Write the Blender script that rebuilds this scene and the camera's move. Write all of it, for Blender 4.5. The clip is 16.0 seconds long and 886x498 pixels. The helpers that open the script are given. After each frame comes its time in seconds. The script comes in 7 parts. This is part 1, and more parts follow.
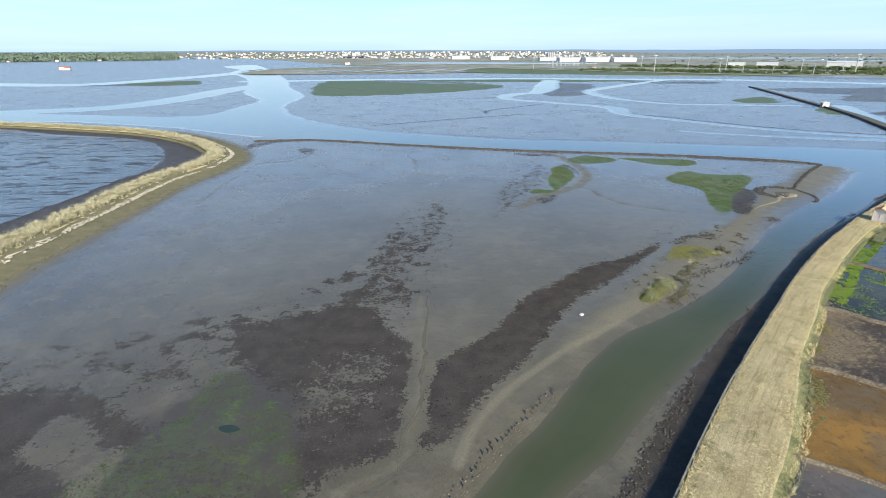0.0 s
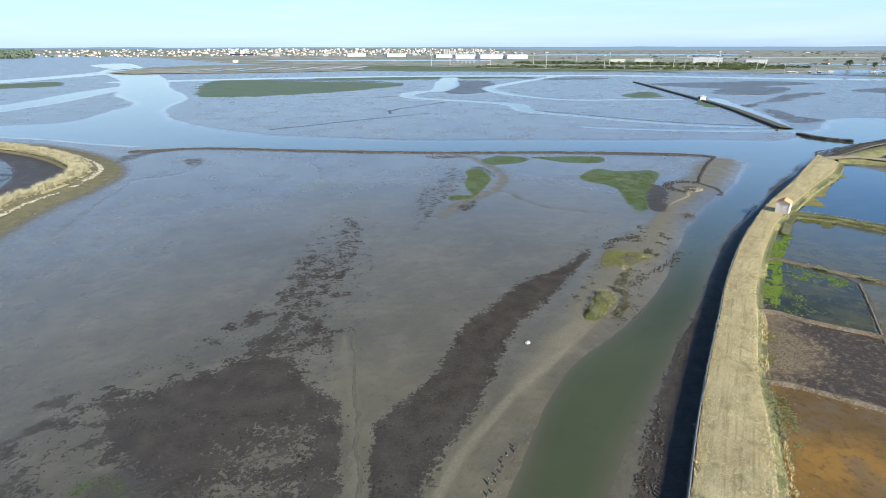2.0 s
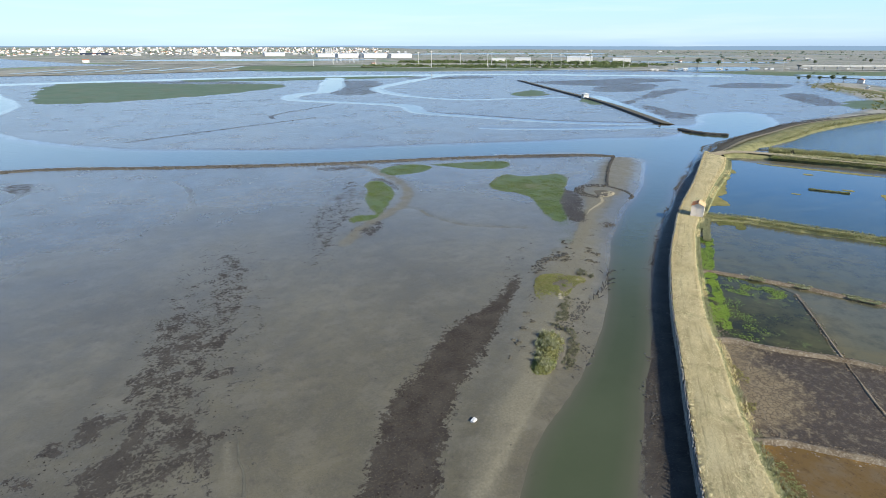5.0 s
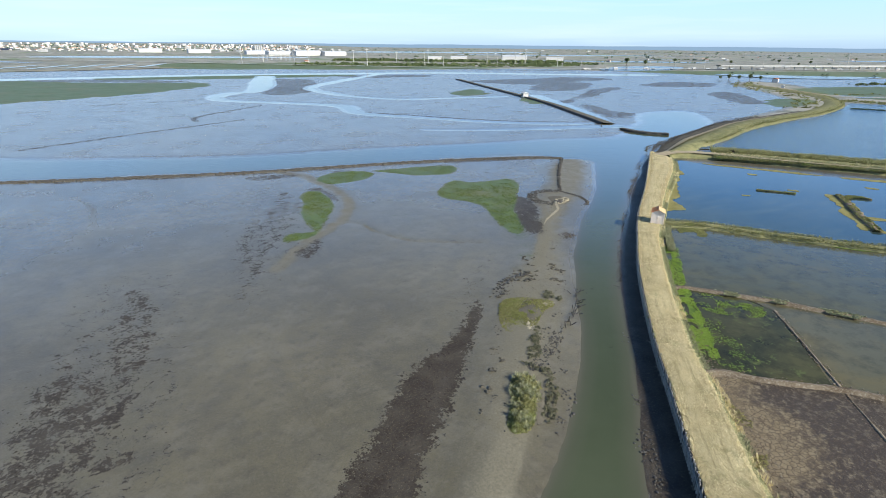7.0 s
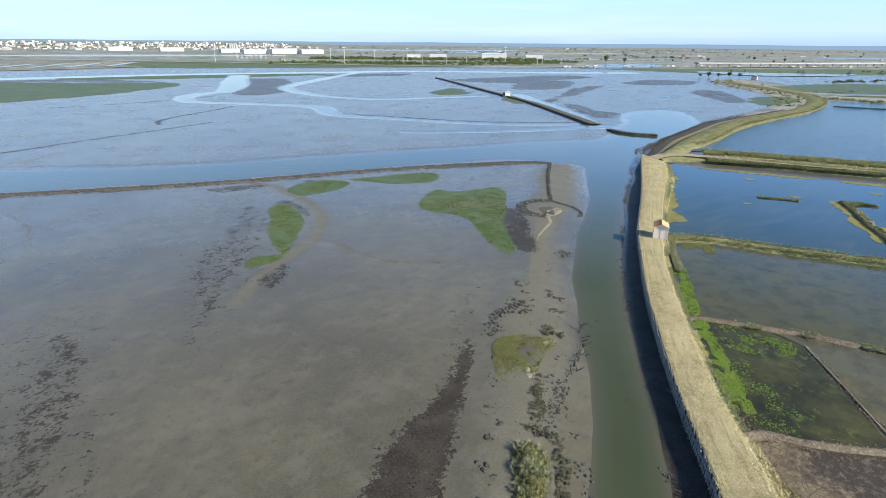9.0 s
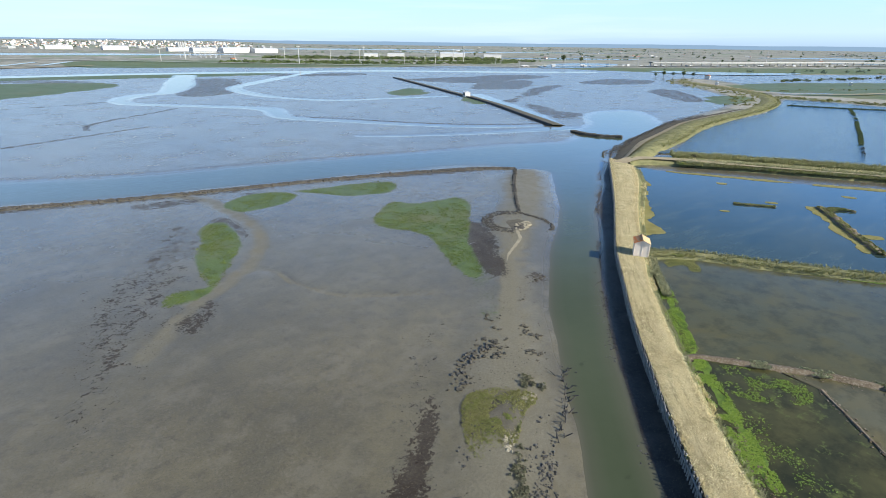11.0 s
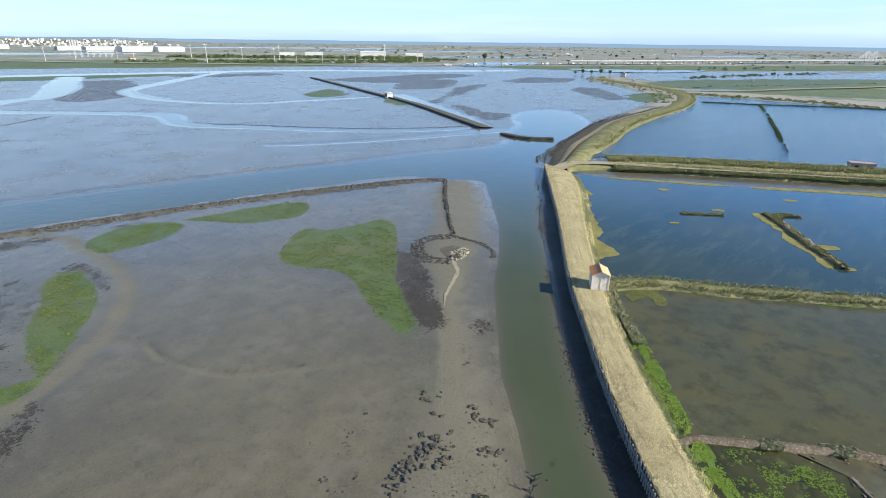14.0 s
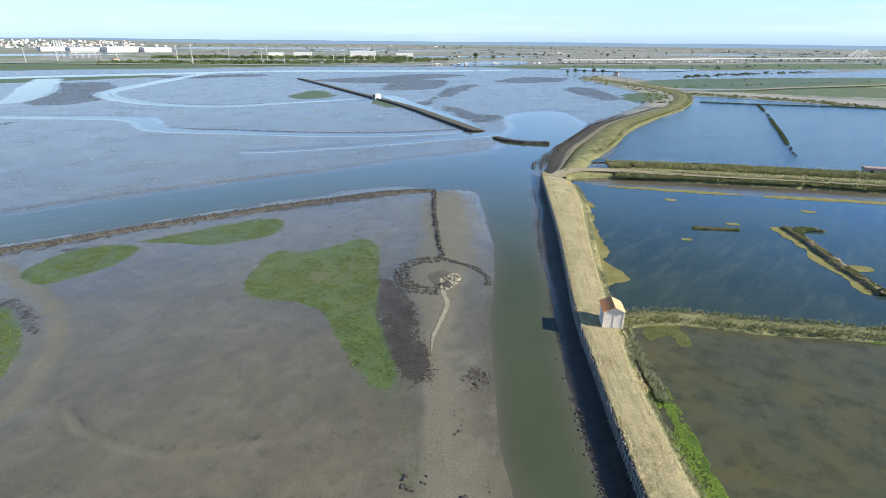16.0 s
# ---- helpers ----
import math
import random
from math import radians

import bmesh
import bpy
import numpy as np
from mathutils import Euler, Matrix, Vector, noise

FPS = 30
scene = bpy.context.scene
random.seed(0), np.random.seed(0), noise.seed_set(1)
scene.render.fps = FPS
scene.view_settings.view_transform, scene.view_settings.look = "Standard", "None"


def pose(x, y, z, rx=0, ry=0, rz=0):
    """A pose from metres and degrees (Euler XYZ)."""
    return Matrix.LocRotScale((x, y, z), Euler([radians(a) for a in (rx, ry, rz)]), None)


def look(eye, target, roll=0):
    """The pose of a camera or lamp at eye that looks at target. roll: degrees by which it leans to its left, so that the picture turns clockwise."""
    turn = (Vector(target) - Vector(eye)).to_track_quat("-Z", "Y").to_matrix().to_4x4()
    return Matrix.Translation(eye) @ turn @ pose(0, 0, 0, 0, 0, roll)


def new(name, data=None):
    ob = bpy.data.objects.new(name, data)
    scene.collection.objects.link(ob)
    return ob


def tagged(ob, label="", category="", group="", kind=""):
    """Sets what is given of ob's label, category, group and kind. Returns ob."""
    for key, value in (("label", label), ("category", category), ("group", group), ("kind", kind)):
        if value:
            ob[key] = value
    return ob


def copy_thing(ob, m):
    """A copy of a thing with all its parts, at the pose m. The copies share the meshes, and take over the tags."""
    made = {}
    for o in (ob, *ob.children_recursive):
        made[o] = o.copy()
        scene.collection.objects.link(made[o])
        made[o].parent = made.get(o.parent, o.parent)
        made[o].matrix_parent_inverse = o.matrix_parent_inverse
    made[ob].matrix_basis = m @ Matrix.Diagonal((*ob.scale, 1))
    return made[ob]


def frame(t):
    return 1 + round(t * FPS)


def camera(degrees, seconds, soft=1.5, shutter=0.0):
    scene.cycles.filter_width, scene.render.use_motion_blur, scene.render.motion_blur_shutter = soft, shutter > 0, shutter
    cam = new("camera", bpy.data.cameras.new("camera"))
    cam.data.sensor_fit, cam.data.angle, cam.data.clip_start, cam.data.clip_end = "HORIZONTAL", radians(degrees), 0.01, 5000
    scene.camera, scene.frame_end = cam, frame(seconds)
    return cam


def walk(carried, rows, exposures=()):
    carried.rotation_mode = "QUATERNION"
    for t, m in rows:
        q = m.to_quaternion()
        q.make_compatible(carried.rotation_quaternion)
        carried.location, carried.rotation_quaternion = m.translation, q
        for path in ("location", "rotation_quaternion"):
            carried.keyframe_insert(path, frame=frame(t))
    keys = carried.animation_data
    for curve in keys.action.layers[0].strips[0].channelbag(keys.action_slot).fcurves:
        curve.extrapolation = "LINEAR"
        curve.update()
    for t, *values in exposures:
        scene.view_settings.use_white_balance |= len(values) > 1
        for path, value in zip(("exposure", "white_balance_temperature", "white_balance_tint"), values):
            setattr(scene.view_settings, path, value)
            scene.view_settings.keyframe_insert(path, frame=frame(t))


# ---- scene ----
PATH = [
    (0.0, -0.000, -0.000, 30.000, 68.759, 0.176, -0.000),
    (0.5, -0.527, 2.458, 30.017, 68.666, 0.195, -3.126),
    (1.0, -0.946, 4.772, 30.046, 68.594, 0.169, -5.670),
    (1.5, -1.289, 7.025, 30.090, 68.523, 0.123, -8.337),
    (2.0, -1.457, 9.223, 30.156, 68.447, 0.113, -10.886),
    (2.5, -1.569, 11.400, 30.233, 68.426, 0.053, -13.417),
    (3.0, -1.544, 13.634, 30.300, 68.409, 0.013, -15.506),
    (3.5, -1.344, 16.027, 30.382, 68.359, 0.016, -17.347),
    (6.0, 1.723, 27.795, 29.817, 68.319, -0.246, -26.722),
    (6.5, 2.429, 30.085, 29.794, 68.261, -0.427, -28.367),
    (7.0, 3.228, 32.299, 29.794, 68.212, -0.492, -29.832),
    (7.5, 4.237, 34.409, 29.823, 68.179, -0.475, -30.809),
    (8.0, 5.324, 36.446, 29.855, 68.111, -0.497, -31.549),
    (8.5, 6.539, 38.556, 29.907, 68.053, -0.465, -31.812),
    (11.0, 14.159, 49.127, 29.431, 67.997, -0.624, -36.381),
    (11.5, 15.744, 51.126, 29.379, 68.007, -0.676, -38.799),
    (12.0, 17.289, 53.062, 29.339, 68.028, -0.684, -40.834),
    (12.5, 18.950, 54.983, 29.329, 67.992, -0.687, -42.174),
    (13.0, 20.662, 56.818, 29.305, 67.931, -0.702, -43.431),
    (13.5, 22.432, 58.632, 29.238, 67.949, -0.656, -44.132),
    (14.0, 24.175, 60.314, 29.112, 67.955, -0.689, -44.580),
    (14.5, 25.994, 62.041, 29.014, 67.961, -0.699, -44.902),
    (15.0, 27.874, 63.654, 28.964, 67.936, -0.655, -45.187),
    (15.5, 29.704, 65.265, 28.978, 67.944, -0.539, -45.420),
    (16.0, 31.420, 66.731, 28.989, 67.922, -0.510, -45.523),
]
cam = camera(81.72, 16.0, 0.55)
walk(cam, [(t, pose(x, y, z, a, b, c)) for t, x, y, z, a, b, c in PATH],
     [(0.0, 0.53, 6300.0, 5.0), (3.7, 0.54, 6300.0, 5.0), (10.0, 0.59, 6300.0, 5.0), (16.0, 0.62, 6300.0, 5.0)])

# ---- world, sun, exposure ----
SUN_DIR = Vector((0.42, -0.90, 0.57)).normalized()          # towards the sun
world = bpy.data.worlds.new("sky")
scene.world = world
world.use_nodes = True
wnt = world.node_tree
wnt.nodes.clear()
sky = wnt.nodes.new("ShaderNodeTexSky")
sky.sky_type = "NISHITA"
sky.sun_disc = False
sky.sun_elevation = math.asin(SUN_DIR.z)
sky.sun_rotation = math.atan2(SUN_DIR.x, SUN_DIR.y)
sky.altitude = 0
sky.air_density = 1.0
sky.dust_density = 0.1
sky.ozone_density = 4.0
bgn = wnt.nodes.new("ShaderNodeBackground")
bgn.inputs["Strength"].default_value = 0.068
won = wnt.nodes.new("ShaderNodeOutputWorld")
# a thin bright veil low over the horizon
way = wnt.nodes.new("ShaderNodeTexCoord")
up = wnt.nodes.new("ShaderNodeSeparateXYZ")
wnt.links.new(way.outputs["Generated"], up.inputs[0])
veil = wnt.nodes.new("ShaderNodeValToRGB")
for stop in (0.02, 0.06, 0.12):
    veil.color_ramp.elements.new(stop)
for e, (pos, col) in zip(veil.color_ramp.elements, ((0.0, (0.40, 0.52, 0.69)), (0.02, (0.52, 0.66, 0.76)), (0.06, (0.47, 0.67, 0.86)), (0.12, (0.37, 0.64, 1.06)), (0.22, (0.25, 0.59, 1.32)))):
    e.position, e.color = pos, (*col, 1)
amount = wnt.nodes.new("ShaderNodeMapRange")
amount.inputs["From Min"].default_value, amount.inputs["From Max"].default_value = 0.16, 0.42
amount.inputs["To Min"].default_value, amount.inputs["To Max"].default_value = 0.95, 0.0
wnt.links.new(up.outputs["Z"], veil.inputs["Fac"])
wnt.links.new(up.outputs["Z"], amount.inputs["Value"])
# faint streaks of cloud in the veil
flat = wnt.nodes.new("ShaderNodeMapping")
flat.inputs["Scale"].default_value = (3.0, 3.0, 42.0)
wnt.links.new(way.outputs["Generated"], flat.inputs[0])
wisps = wnt.nodes.new("ShaderNodeTexNoise")
wisps.inputs["Scale"].default_value, wisps.inputs["Detail"].default_value = 1.6, 6.0
wnt.links.new(flat.outputs[0], wisps.inputs["Vector"])
thin = wnt.nodes.new("ShaderNodeMapRange")
thin.inputs["From Min"].default_value, thin.inputs["From Max"].default_value = 0.48, 0.72
thin.inputs["To Max"].default_value = 0.45
wnt.links.new(wisps.outputs["Fac"], thin.inputs["Value"])
cloud = wnt.nodes.new("ShaderNodeMix")
cloud.data_type = "RGBA"
cloud.inputs[7].default_value = (0.62, 0.72, 0.78, 1)
wnt.links.new(thin.outputs[0], cloud.inputs[0])
wnt.links.new(veil.outputs[0], cloud.inputs[6])
# the veil is paler towards the north, over the sea
pale = wnt.nodes.new("ShaderNodeMapRange")
pale.inputs["From Min"].default_value, pale.inputs["From Max"].default_value = 0.05, 0.90
pale.inputs["To Min"].default_value, pale.inputs["To Max"].default_value = 0.34, 0.0
wnt.links.new(up.outputs["X"], pale.inputs["Value"])
north = wnt.nodes.new("ShaderNodeMix")
north.data_type = "RGBA"
north.inputs[7].default_value = (0.66, 0.86, 1.10, 1)
wnt.links.new(pale.outputs[0], north.inputs[0])
wnt.links.new(cloud.outputs[2], north.inputs[6])
glow = wnt.nodes.new("ShaderNodeVectorMath")
glow.operation = "SCALE"
glow.inputs["Scale"].default_value = 14.0
wnt.links.new(north.outputs[2], glow.inputs[0])
both = wnt.nodes.new("ShaderNodeMix")
both.data_type = "RGBA"
wnt.links.new(amount.outputs[0], both.inputs[0])
tint = wnt.nodes.new("ShaderNodeVectorMath")
tint.operation = "MULTIPLY"
tint.inputs[1].default_value = (0.86, 1.01, 1.22)
wnt.links.new(sky.outputs[0], tint.inputs[0])
wnt.links.new(tint.outputs[0], both.inputs[6])
wnt.links.new(glow.outputs[0], both.inputs[7])
wnt.links.new(both.outputs[2], bgn.inputs["Color"])
wnt.links.new(bgn.outputs[0], won.inputs["Surface"])
sun = new("sun", bpy.data.lights.new("sun", "SUN"))
sun.data.energy = 5.0
sun.data.angle = radians(0.53)
sun.data.color = (1.0, 0.92, 0.80)
sun.matrix_world = look(SUN_DIR * 100, (0, 0, 0))
scene.view_settings.exposure = 0.0

# ---- small helpers ----
rng = np.random.default_rng(7)


def vnoise(x, y, size, seed=0):
    """Smooth value noise in 0..1 over the plan, with cells of that size."""
    x, y = np.asarray(x, float) / size + seed * 17.31, np.asarray(y, float) / size - seed * 9.7
    xi, yi = np.floor(x).astype(np.int64), np.floor(y).astype(np.int64)
    fx, fy = x - xi, y - yi
    fx, fy = fx * fx * (3 - 2 * fx), fy * fy * (3 - 2 * fy)

    def h(a, b):
        n = (a * 374761393 + b * 668265263 + seed * 144665) & 0x7FFFFFFF
        n = ((n ^ (n >> 13)) * 1274126177) & 0x7FFFFFFF
        return ((n ^ (n >> 16)) & 0xFFFF) / 65535.0
    return (h(xi, yi) * (1 - fx) + h(xi + 1, yi) * fx) * (1 - fy) + (h(xi, yi + 1) * (1 - fx) + h(xi + 1, yi + 1) * fx) * fy


def fnoise(x, y, size, seed=0, octaves=3):
    v, a, s = 0.0, 1.0, 0.0
    for k in range(octaves):
        v = v + a * vnoise(x, y, size / 2 ** k, seed + k * 5)
        s += a
        a *= 0.5
    return v / s


def spline(pts, step=1.0, closed=False):
    """A Catmull-Rom curve through plan points, evenly resampled."""
    p = np.array(pts, float)
    n = len(p)
    out = []
    for i in range(n if closed else n - 1):
        if closed:
            a, b, c, d = p[i - 1], p[i], p[(i + 1) % n], p[(i + 2) % n]
        else:
            a, b, c, d = p[max(i - 1, 0)], p[i], p[i + 1], p[min(i + 2, n - 1)]
        t = np.linspace(0, 1, 12, endpoint=False)[:, None]
        out.append(0.5 * (2 * b + (c - a) * t + (2 * a - 5 * b + 4 * c - d) * t * t + (3 * b - a - 3 * c + d) * t ** 3))
    q = np.vstack(out + [p[:1] if closed else p[-1:]])
    s = np.concatenate([[0], np.cumsum(np.hypot(*np.diff(q, axis=0).T))])
    m = max(int(s[-1] / step), 3)
    u = np.linspace(0, s[-1], m + 1)
    r = np.stack([np.interp(u, s, q[:, 0]), np.interp(u, s, q[:, 1])], -1)
    return r[:-1] if closed else r


def along(pts, n):
    """n points evenly along a curve, and the unit normals to its left."""
    q = spline(pts, 0.5)
    s = np.concatenate([[0], np.cumsum(np.hypot(*np.diff(q, axis=0).T))])
    u = np.linspace(0, s[-1], n)
    r = np.stack([np.interp(u, s, q[:, 0]), np.interp(u, s, q[:, 1])], -1)
    t = np.gradient(r, axis=0)
    t /= np.linalg.norm(t, axis=1)[:, None] + 1e-9
    return r, np.stack([-t[:, 1], t[:, 0]], -1)


def line_dist(x, y, q):
    d = np.full(x.shape, 1e9)
    for (ax, ay), (bx, by) in zip(q[:-1], q[1:]):
        vx, vy = bx - ax, by - ay
        t = np.clip(((x - ax) * vx + (y - ay) * vy) / (vx * vx + vy * vy + 1e-12), 0, 1)
        d = np.minimum(d, (x - ax - t * vx) ** 2 + (y - ay - t * vy) ** 2)
    return np.sqrt(d)


def in_poly(x, y, q):
    inside = np.zeros(x.shape, bool)
    for (ax, ay), (bx, by) in zip(q, np.roll(q, -1, 0)):
        if ay != by:
            inside ^= ((ay > y) != (by > y)) & (x < (bx - ax) * (y - ay) / (by - ay) + ax)
    return inside


def poly_sd(x, y, pts, step=2.0, reach=30.0):
    """Signed distance to a smooth closed outline: negative inside, cut off at reach."""
    q = spline(pts, step, True)
    out = np.full(x.shape, reach)
    near = (x > q[:, 0].min() - reach) & (x < q[:, 0].max() + reach) & (y > q[:, 1].min() - reach) & (y < q[:, 1].max() + reach)
    if near.any():
        d = line_dist(x[near], y[near], np.vstack([q, q[:1]]))
        out[near] = np.clip(np.where(in_poly(x[near], y[near], q), -d, d), -reach, reach)
    return out


def line_sd(x, y, pts, half, step=2.0, reach=30.0):
    """Signed distance to a band of that half width round a curve."""
    q = spline(pts, step)
    out = np.full(x.shape, reach)
    near = (x > q[:, 0].min() - reach) & (x < q[:, 0].max() + reach) & (y > q[:, 1].min() - reach) & (y < q[:, 1].max() + reach)
    if near.any():
        out[near] = np.clip(line_dist(x[near], y[near], q) - half, -reach, reach)
    return out


def raw_mesh(name, verts, faces, mat=None, smooth=False):
    """A mesh from arrays: verts (n, 3), faces (m, 3) or (m, 4)."""
    verts, faces = np.asarray(verts, np.float32), np.asarray(faces, np.int32)
    me = bpy.data.meshes.new(name)
    k = faces.shape[1]
    me.vertices.add(len(verts))
    me.vertices.foreach_set("co", verts.ravel())
    me.loops.add(faces.size)
    me.loops.foreach_set("vertex_index", faces.ravel())
    me.polygons.add(len(faces))
    me.polygons.foreach_set("loop_start", np.arange(0, faces.size, k, dtype=np.int32))
    me.polygons.foreach_set("use_smooth", np.full(len(faces), smooth))
    me.update(calc_edges=True)
    me.validate()
    if mat:
        me.materials.append(mat)
    return me


def thing(name, label, category="", group="", kind="", at=(0, 0, 0), rz=0.0):
    ob = new(name)
    ob.empty_display_size = 0.2
    ob.matrix_basis = pose(*at, 0, 0, rz)
    return tagged(ob, label, category, group, kind)


def part(name, bm, material, parent=None, label="", smooth=False):
    """Links a bmesh as one mesh object under a thing or a part."""
    me = bpy.data.meshes.new(name)
    bm.normal_update()
    bm.to_mesh(me)
    bm.free()
    if smooth:
        me.polygons.foreach_set("use_smooth", np.full(len(me.polygons), True))
    me.materials.append(material)
    ob = new(name, me)
    ob.parent = parent
    return tagged(ob, label) if label else ob


def box(x0, y0, z0, x1, y1, z1, bevel=0.0):
    bm = bmesh.new()
    bmesh.ops.create_cube(bm, size=1.0, matrix=Matrix.LocRotScale(((x0 + x1) / 2, (y0 + y1) / 2, (z0 + z1) / 2), None, (x1 - x0, y1 - y0, z1 - z0)))
    if bevel:
        bmesh.ops.bevel(bm, geom=bm.edges[:], offset=bevel, segments=1, affect="EDGES")
    return bm


def prism(outline, z0, z1):
    """An upright prism over a plan outline."""
    bm = bmesh.new()
    lo = [bm.verts.new((*p, z0)) for p in outline]
    hi = [bm.verts.new((*p, z1)) for p in outline]
    bm.faces.new(lo[::-1]), bm.faces.new(hi)
    for i in range(len(lo)):
        j = (i + 1) % len(lo)
        bm.faces.new((lo[i], lo[j], hi[j], hi[i]))
    return bm


def rod(a, b, r0, r1=None, sides=7):
    bm = bmesh.new()
    a, b = Vector(a), Vector(b)
    q = (b - a).to_track_quat("Z", "Y")
    bmesh.ops.create_cone(bm, cap_ends=True, segments=sides, radius1=r0, radius2=r0 if r1 is None else r1, depth=(b - a).length,
                          matrix=Matrix.LocRotScale((a + b) / 2, q, None))
    return bm


# ---- materials ----
def node(nt, kind, ins=(), **props):
    n = nt.nodes.new(kind)
    for k, v in props.items():
        if k == "stops":
            cr = n.color_ramp
            while len(cr.elements) < len(v):
                cr.elements.new(0.5)
            for e, (pos, col) in zip(cr.elements, v):
                e.position, e.color = pos, (*col, 1) if len(col) == 3 else col
        elif k == "data_type":
            n.data_type = v
        elif k == "operation":
            n.operation = v
        elif k == "blend_type":
            n.blend_type = v
        elif k == "attribute_name":
            n.attribute_name = v
        elif k == "feature":
            n.feature = v
    for k, v in dict(ins).items():
        if isinstance(v, bpy.types.NodeSocket):
            nt.links.new(v, n.inputs[k])
        else:
            n.inputs[k].default_value = v
    return n


class Shade:
    """Short names for the nodes of one material."""

    def __init__(self, name):
        self.mat = bpy.data.materials.new(name)
        self.mat.use_nodes = True
        self.nt = self.mat.node_tree
        self.nt.nodes.clear()
        self.pos = node(self.nt, "ShaderNodeNewGeometry").outputs["Position"]

    def noise(self, scale, detail=4, rough=0.55, stretch=None, warp=0.0):
        v = self.pos
        if stretch:
            v = node(self.nt, "ShaderNodeMapping", {"Vector": v, "Scale": stretch[:3], "Rotation": (0, 0, radians(stretch[3]) if len(stretch) > 3 else 0)}).outputs[0]
        return node(self.nt, "ShaderNodeTexNoise", {"Vector": v, "Scale": scale, "Detail": detail, "Roughness": rough, "Distortion": warp}).outputs["Fac"]

    def voronoi(self, scale, feature="F1", out="Distance"):
        return node(self.nt, "ShaderNodeTexVoronoi", {"Vector": self.pos, "Scale": scale}, feature=feature).outputs[out]

    def ramp(self, fac, *stops):
        return node(self.nt, "ShaderNodeValToRGB", {"Fac": fac}, stops=[(p, (c, c, c) if isinstance(c, (int, float)) else c) for p, c in stops]).outputs[0]

    def step(self, fac, lo, hi):
        return node(self.nt, "ShaderNodeMapRange", {"Value": fac, "From Min": lo, "From Max": hi}).outputs[0]

    def math(self, op, a, b=0.0):
        return node(self.nt, "ShaderNodeMath", {0: a, 1: b}, operation=op).outputs[0]

    def mix(self, fac, a, b, blend="MIX"):
        a = (*a, 1) if isinstance(a, tuple) and len(a) == 3 else a
        b = (*b, 1) if isinstance(b, tuple) and len(b) == 3 else b
        return node(self.nt, "ShaderNodeMix", {0: fac, 6: a, 7: b}, data_type="RGBA", blend_type=blend).outputs[2]

    def attr(self, name):
        return node(self.nt, "ShaderNodeAttribute", attribute_name=name)

    def island(self):
        return node(self.nt, "ShaderNodeNewGeometry").outputs["Random Per Island"]

    def each(self):
        return node(self.nt, "ShaderNodeObjectInfo").outputs["Random"]

    def bump(self, height, dist=0.02, strength=1.0, normal=None):
        ins = {"Height": height, "Distance": dist, "Strength": strength}
        if normal is not None:
            ins["Normal"] = normal
        return node(self.nt, "ShaderNodeBump", ins).outputs[0]

    def done(self, color, rough=0.7, normal=None, metal=0.0, spec=0.5, ior=None, alpha=None, translucent=0.0):
        ins = {"Base Color": (*color, 1) if isinstance(color, tuple) and len(color) == 3 else color, "Roughness": rough, "Metallic": metal,
               "Specular IOR Level": spec}
        if normal is not None:
            ins["Normal"] = normal
        if ior:
            ins["IOR"] = ior
        b = node(self.nt, "ShaderNodeBsdfPrincipled", ins).outputs[0]
        if alpha is not None:
            clear = node(self.nt, "ShaderNodeBsdfTransparent").outputs[0]
            b = node(self.nt, "ShaderNodeMixShader", {0: alpha, 1: clear, 2: b}).outputs[0]
        node(self.nt, "ShaderNodeOutputMaterial", {"Surface": b})
        return self.mat


def plain(name, a, b, scale=3.0, rough=0.75, bump=0.01, spec=0.3, metal=0.0, vary=0.0):
    """A surface of two close colours with grain at two scales; vary: how far single pieces differ."""
    s = Shade(name)
    n = s.noise(scale, 6)
    f = s.noise(scale * 9, 4)
    col = s.mix(s.step(n, 0.3, 0.7), a, b)
    col = s.mix(s.math("MULTIPLY", s.step(f, 0.45, 0.75), 0.35), col, tuple(c * 0.6 for c in a))
    if vary:
        col = s.mix(s.math("MULTIPLY", s.each(), vary), col, tuple(min(1, c * 1.6) for c in b))
    return s.done(col, rough, s.bump(s.math("ADD", n, f), bump), metal, spec)


def leafy(name, dark, light, tip=None, rough=0.7):
    """Grass or leaves: every blade or clump with a tint of its own."""
    s = Shade(name)
    r = s.island()
    col = s.mix(r, dark, light)
    if tip:
        col = s.mix(s.step(s.noise(0.35, 4), 0.5, 0.7), col, tip)
    return s.done(col, rough, spec=0.15)


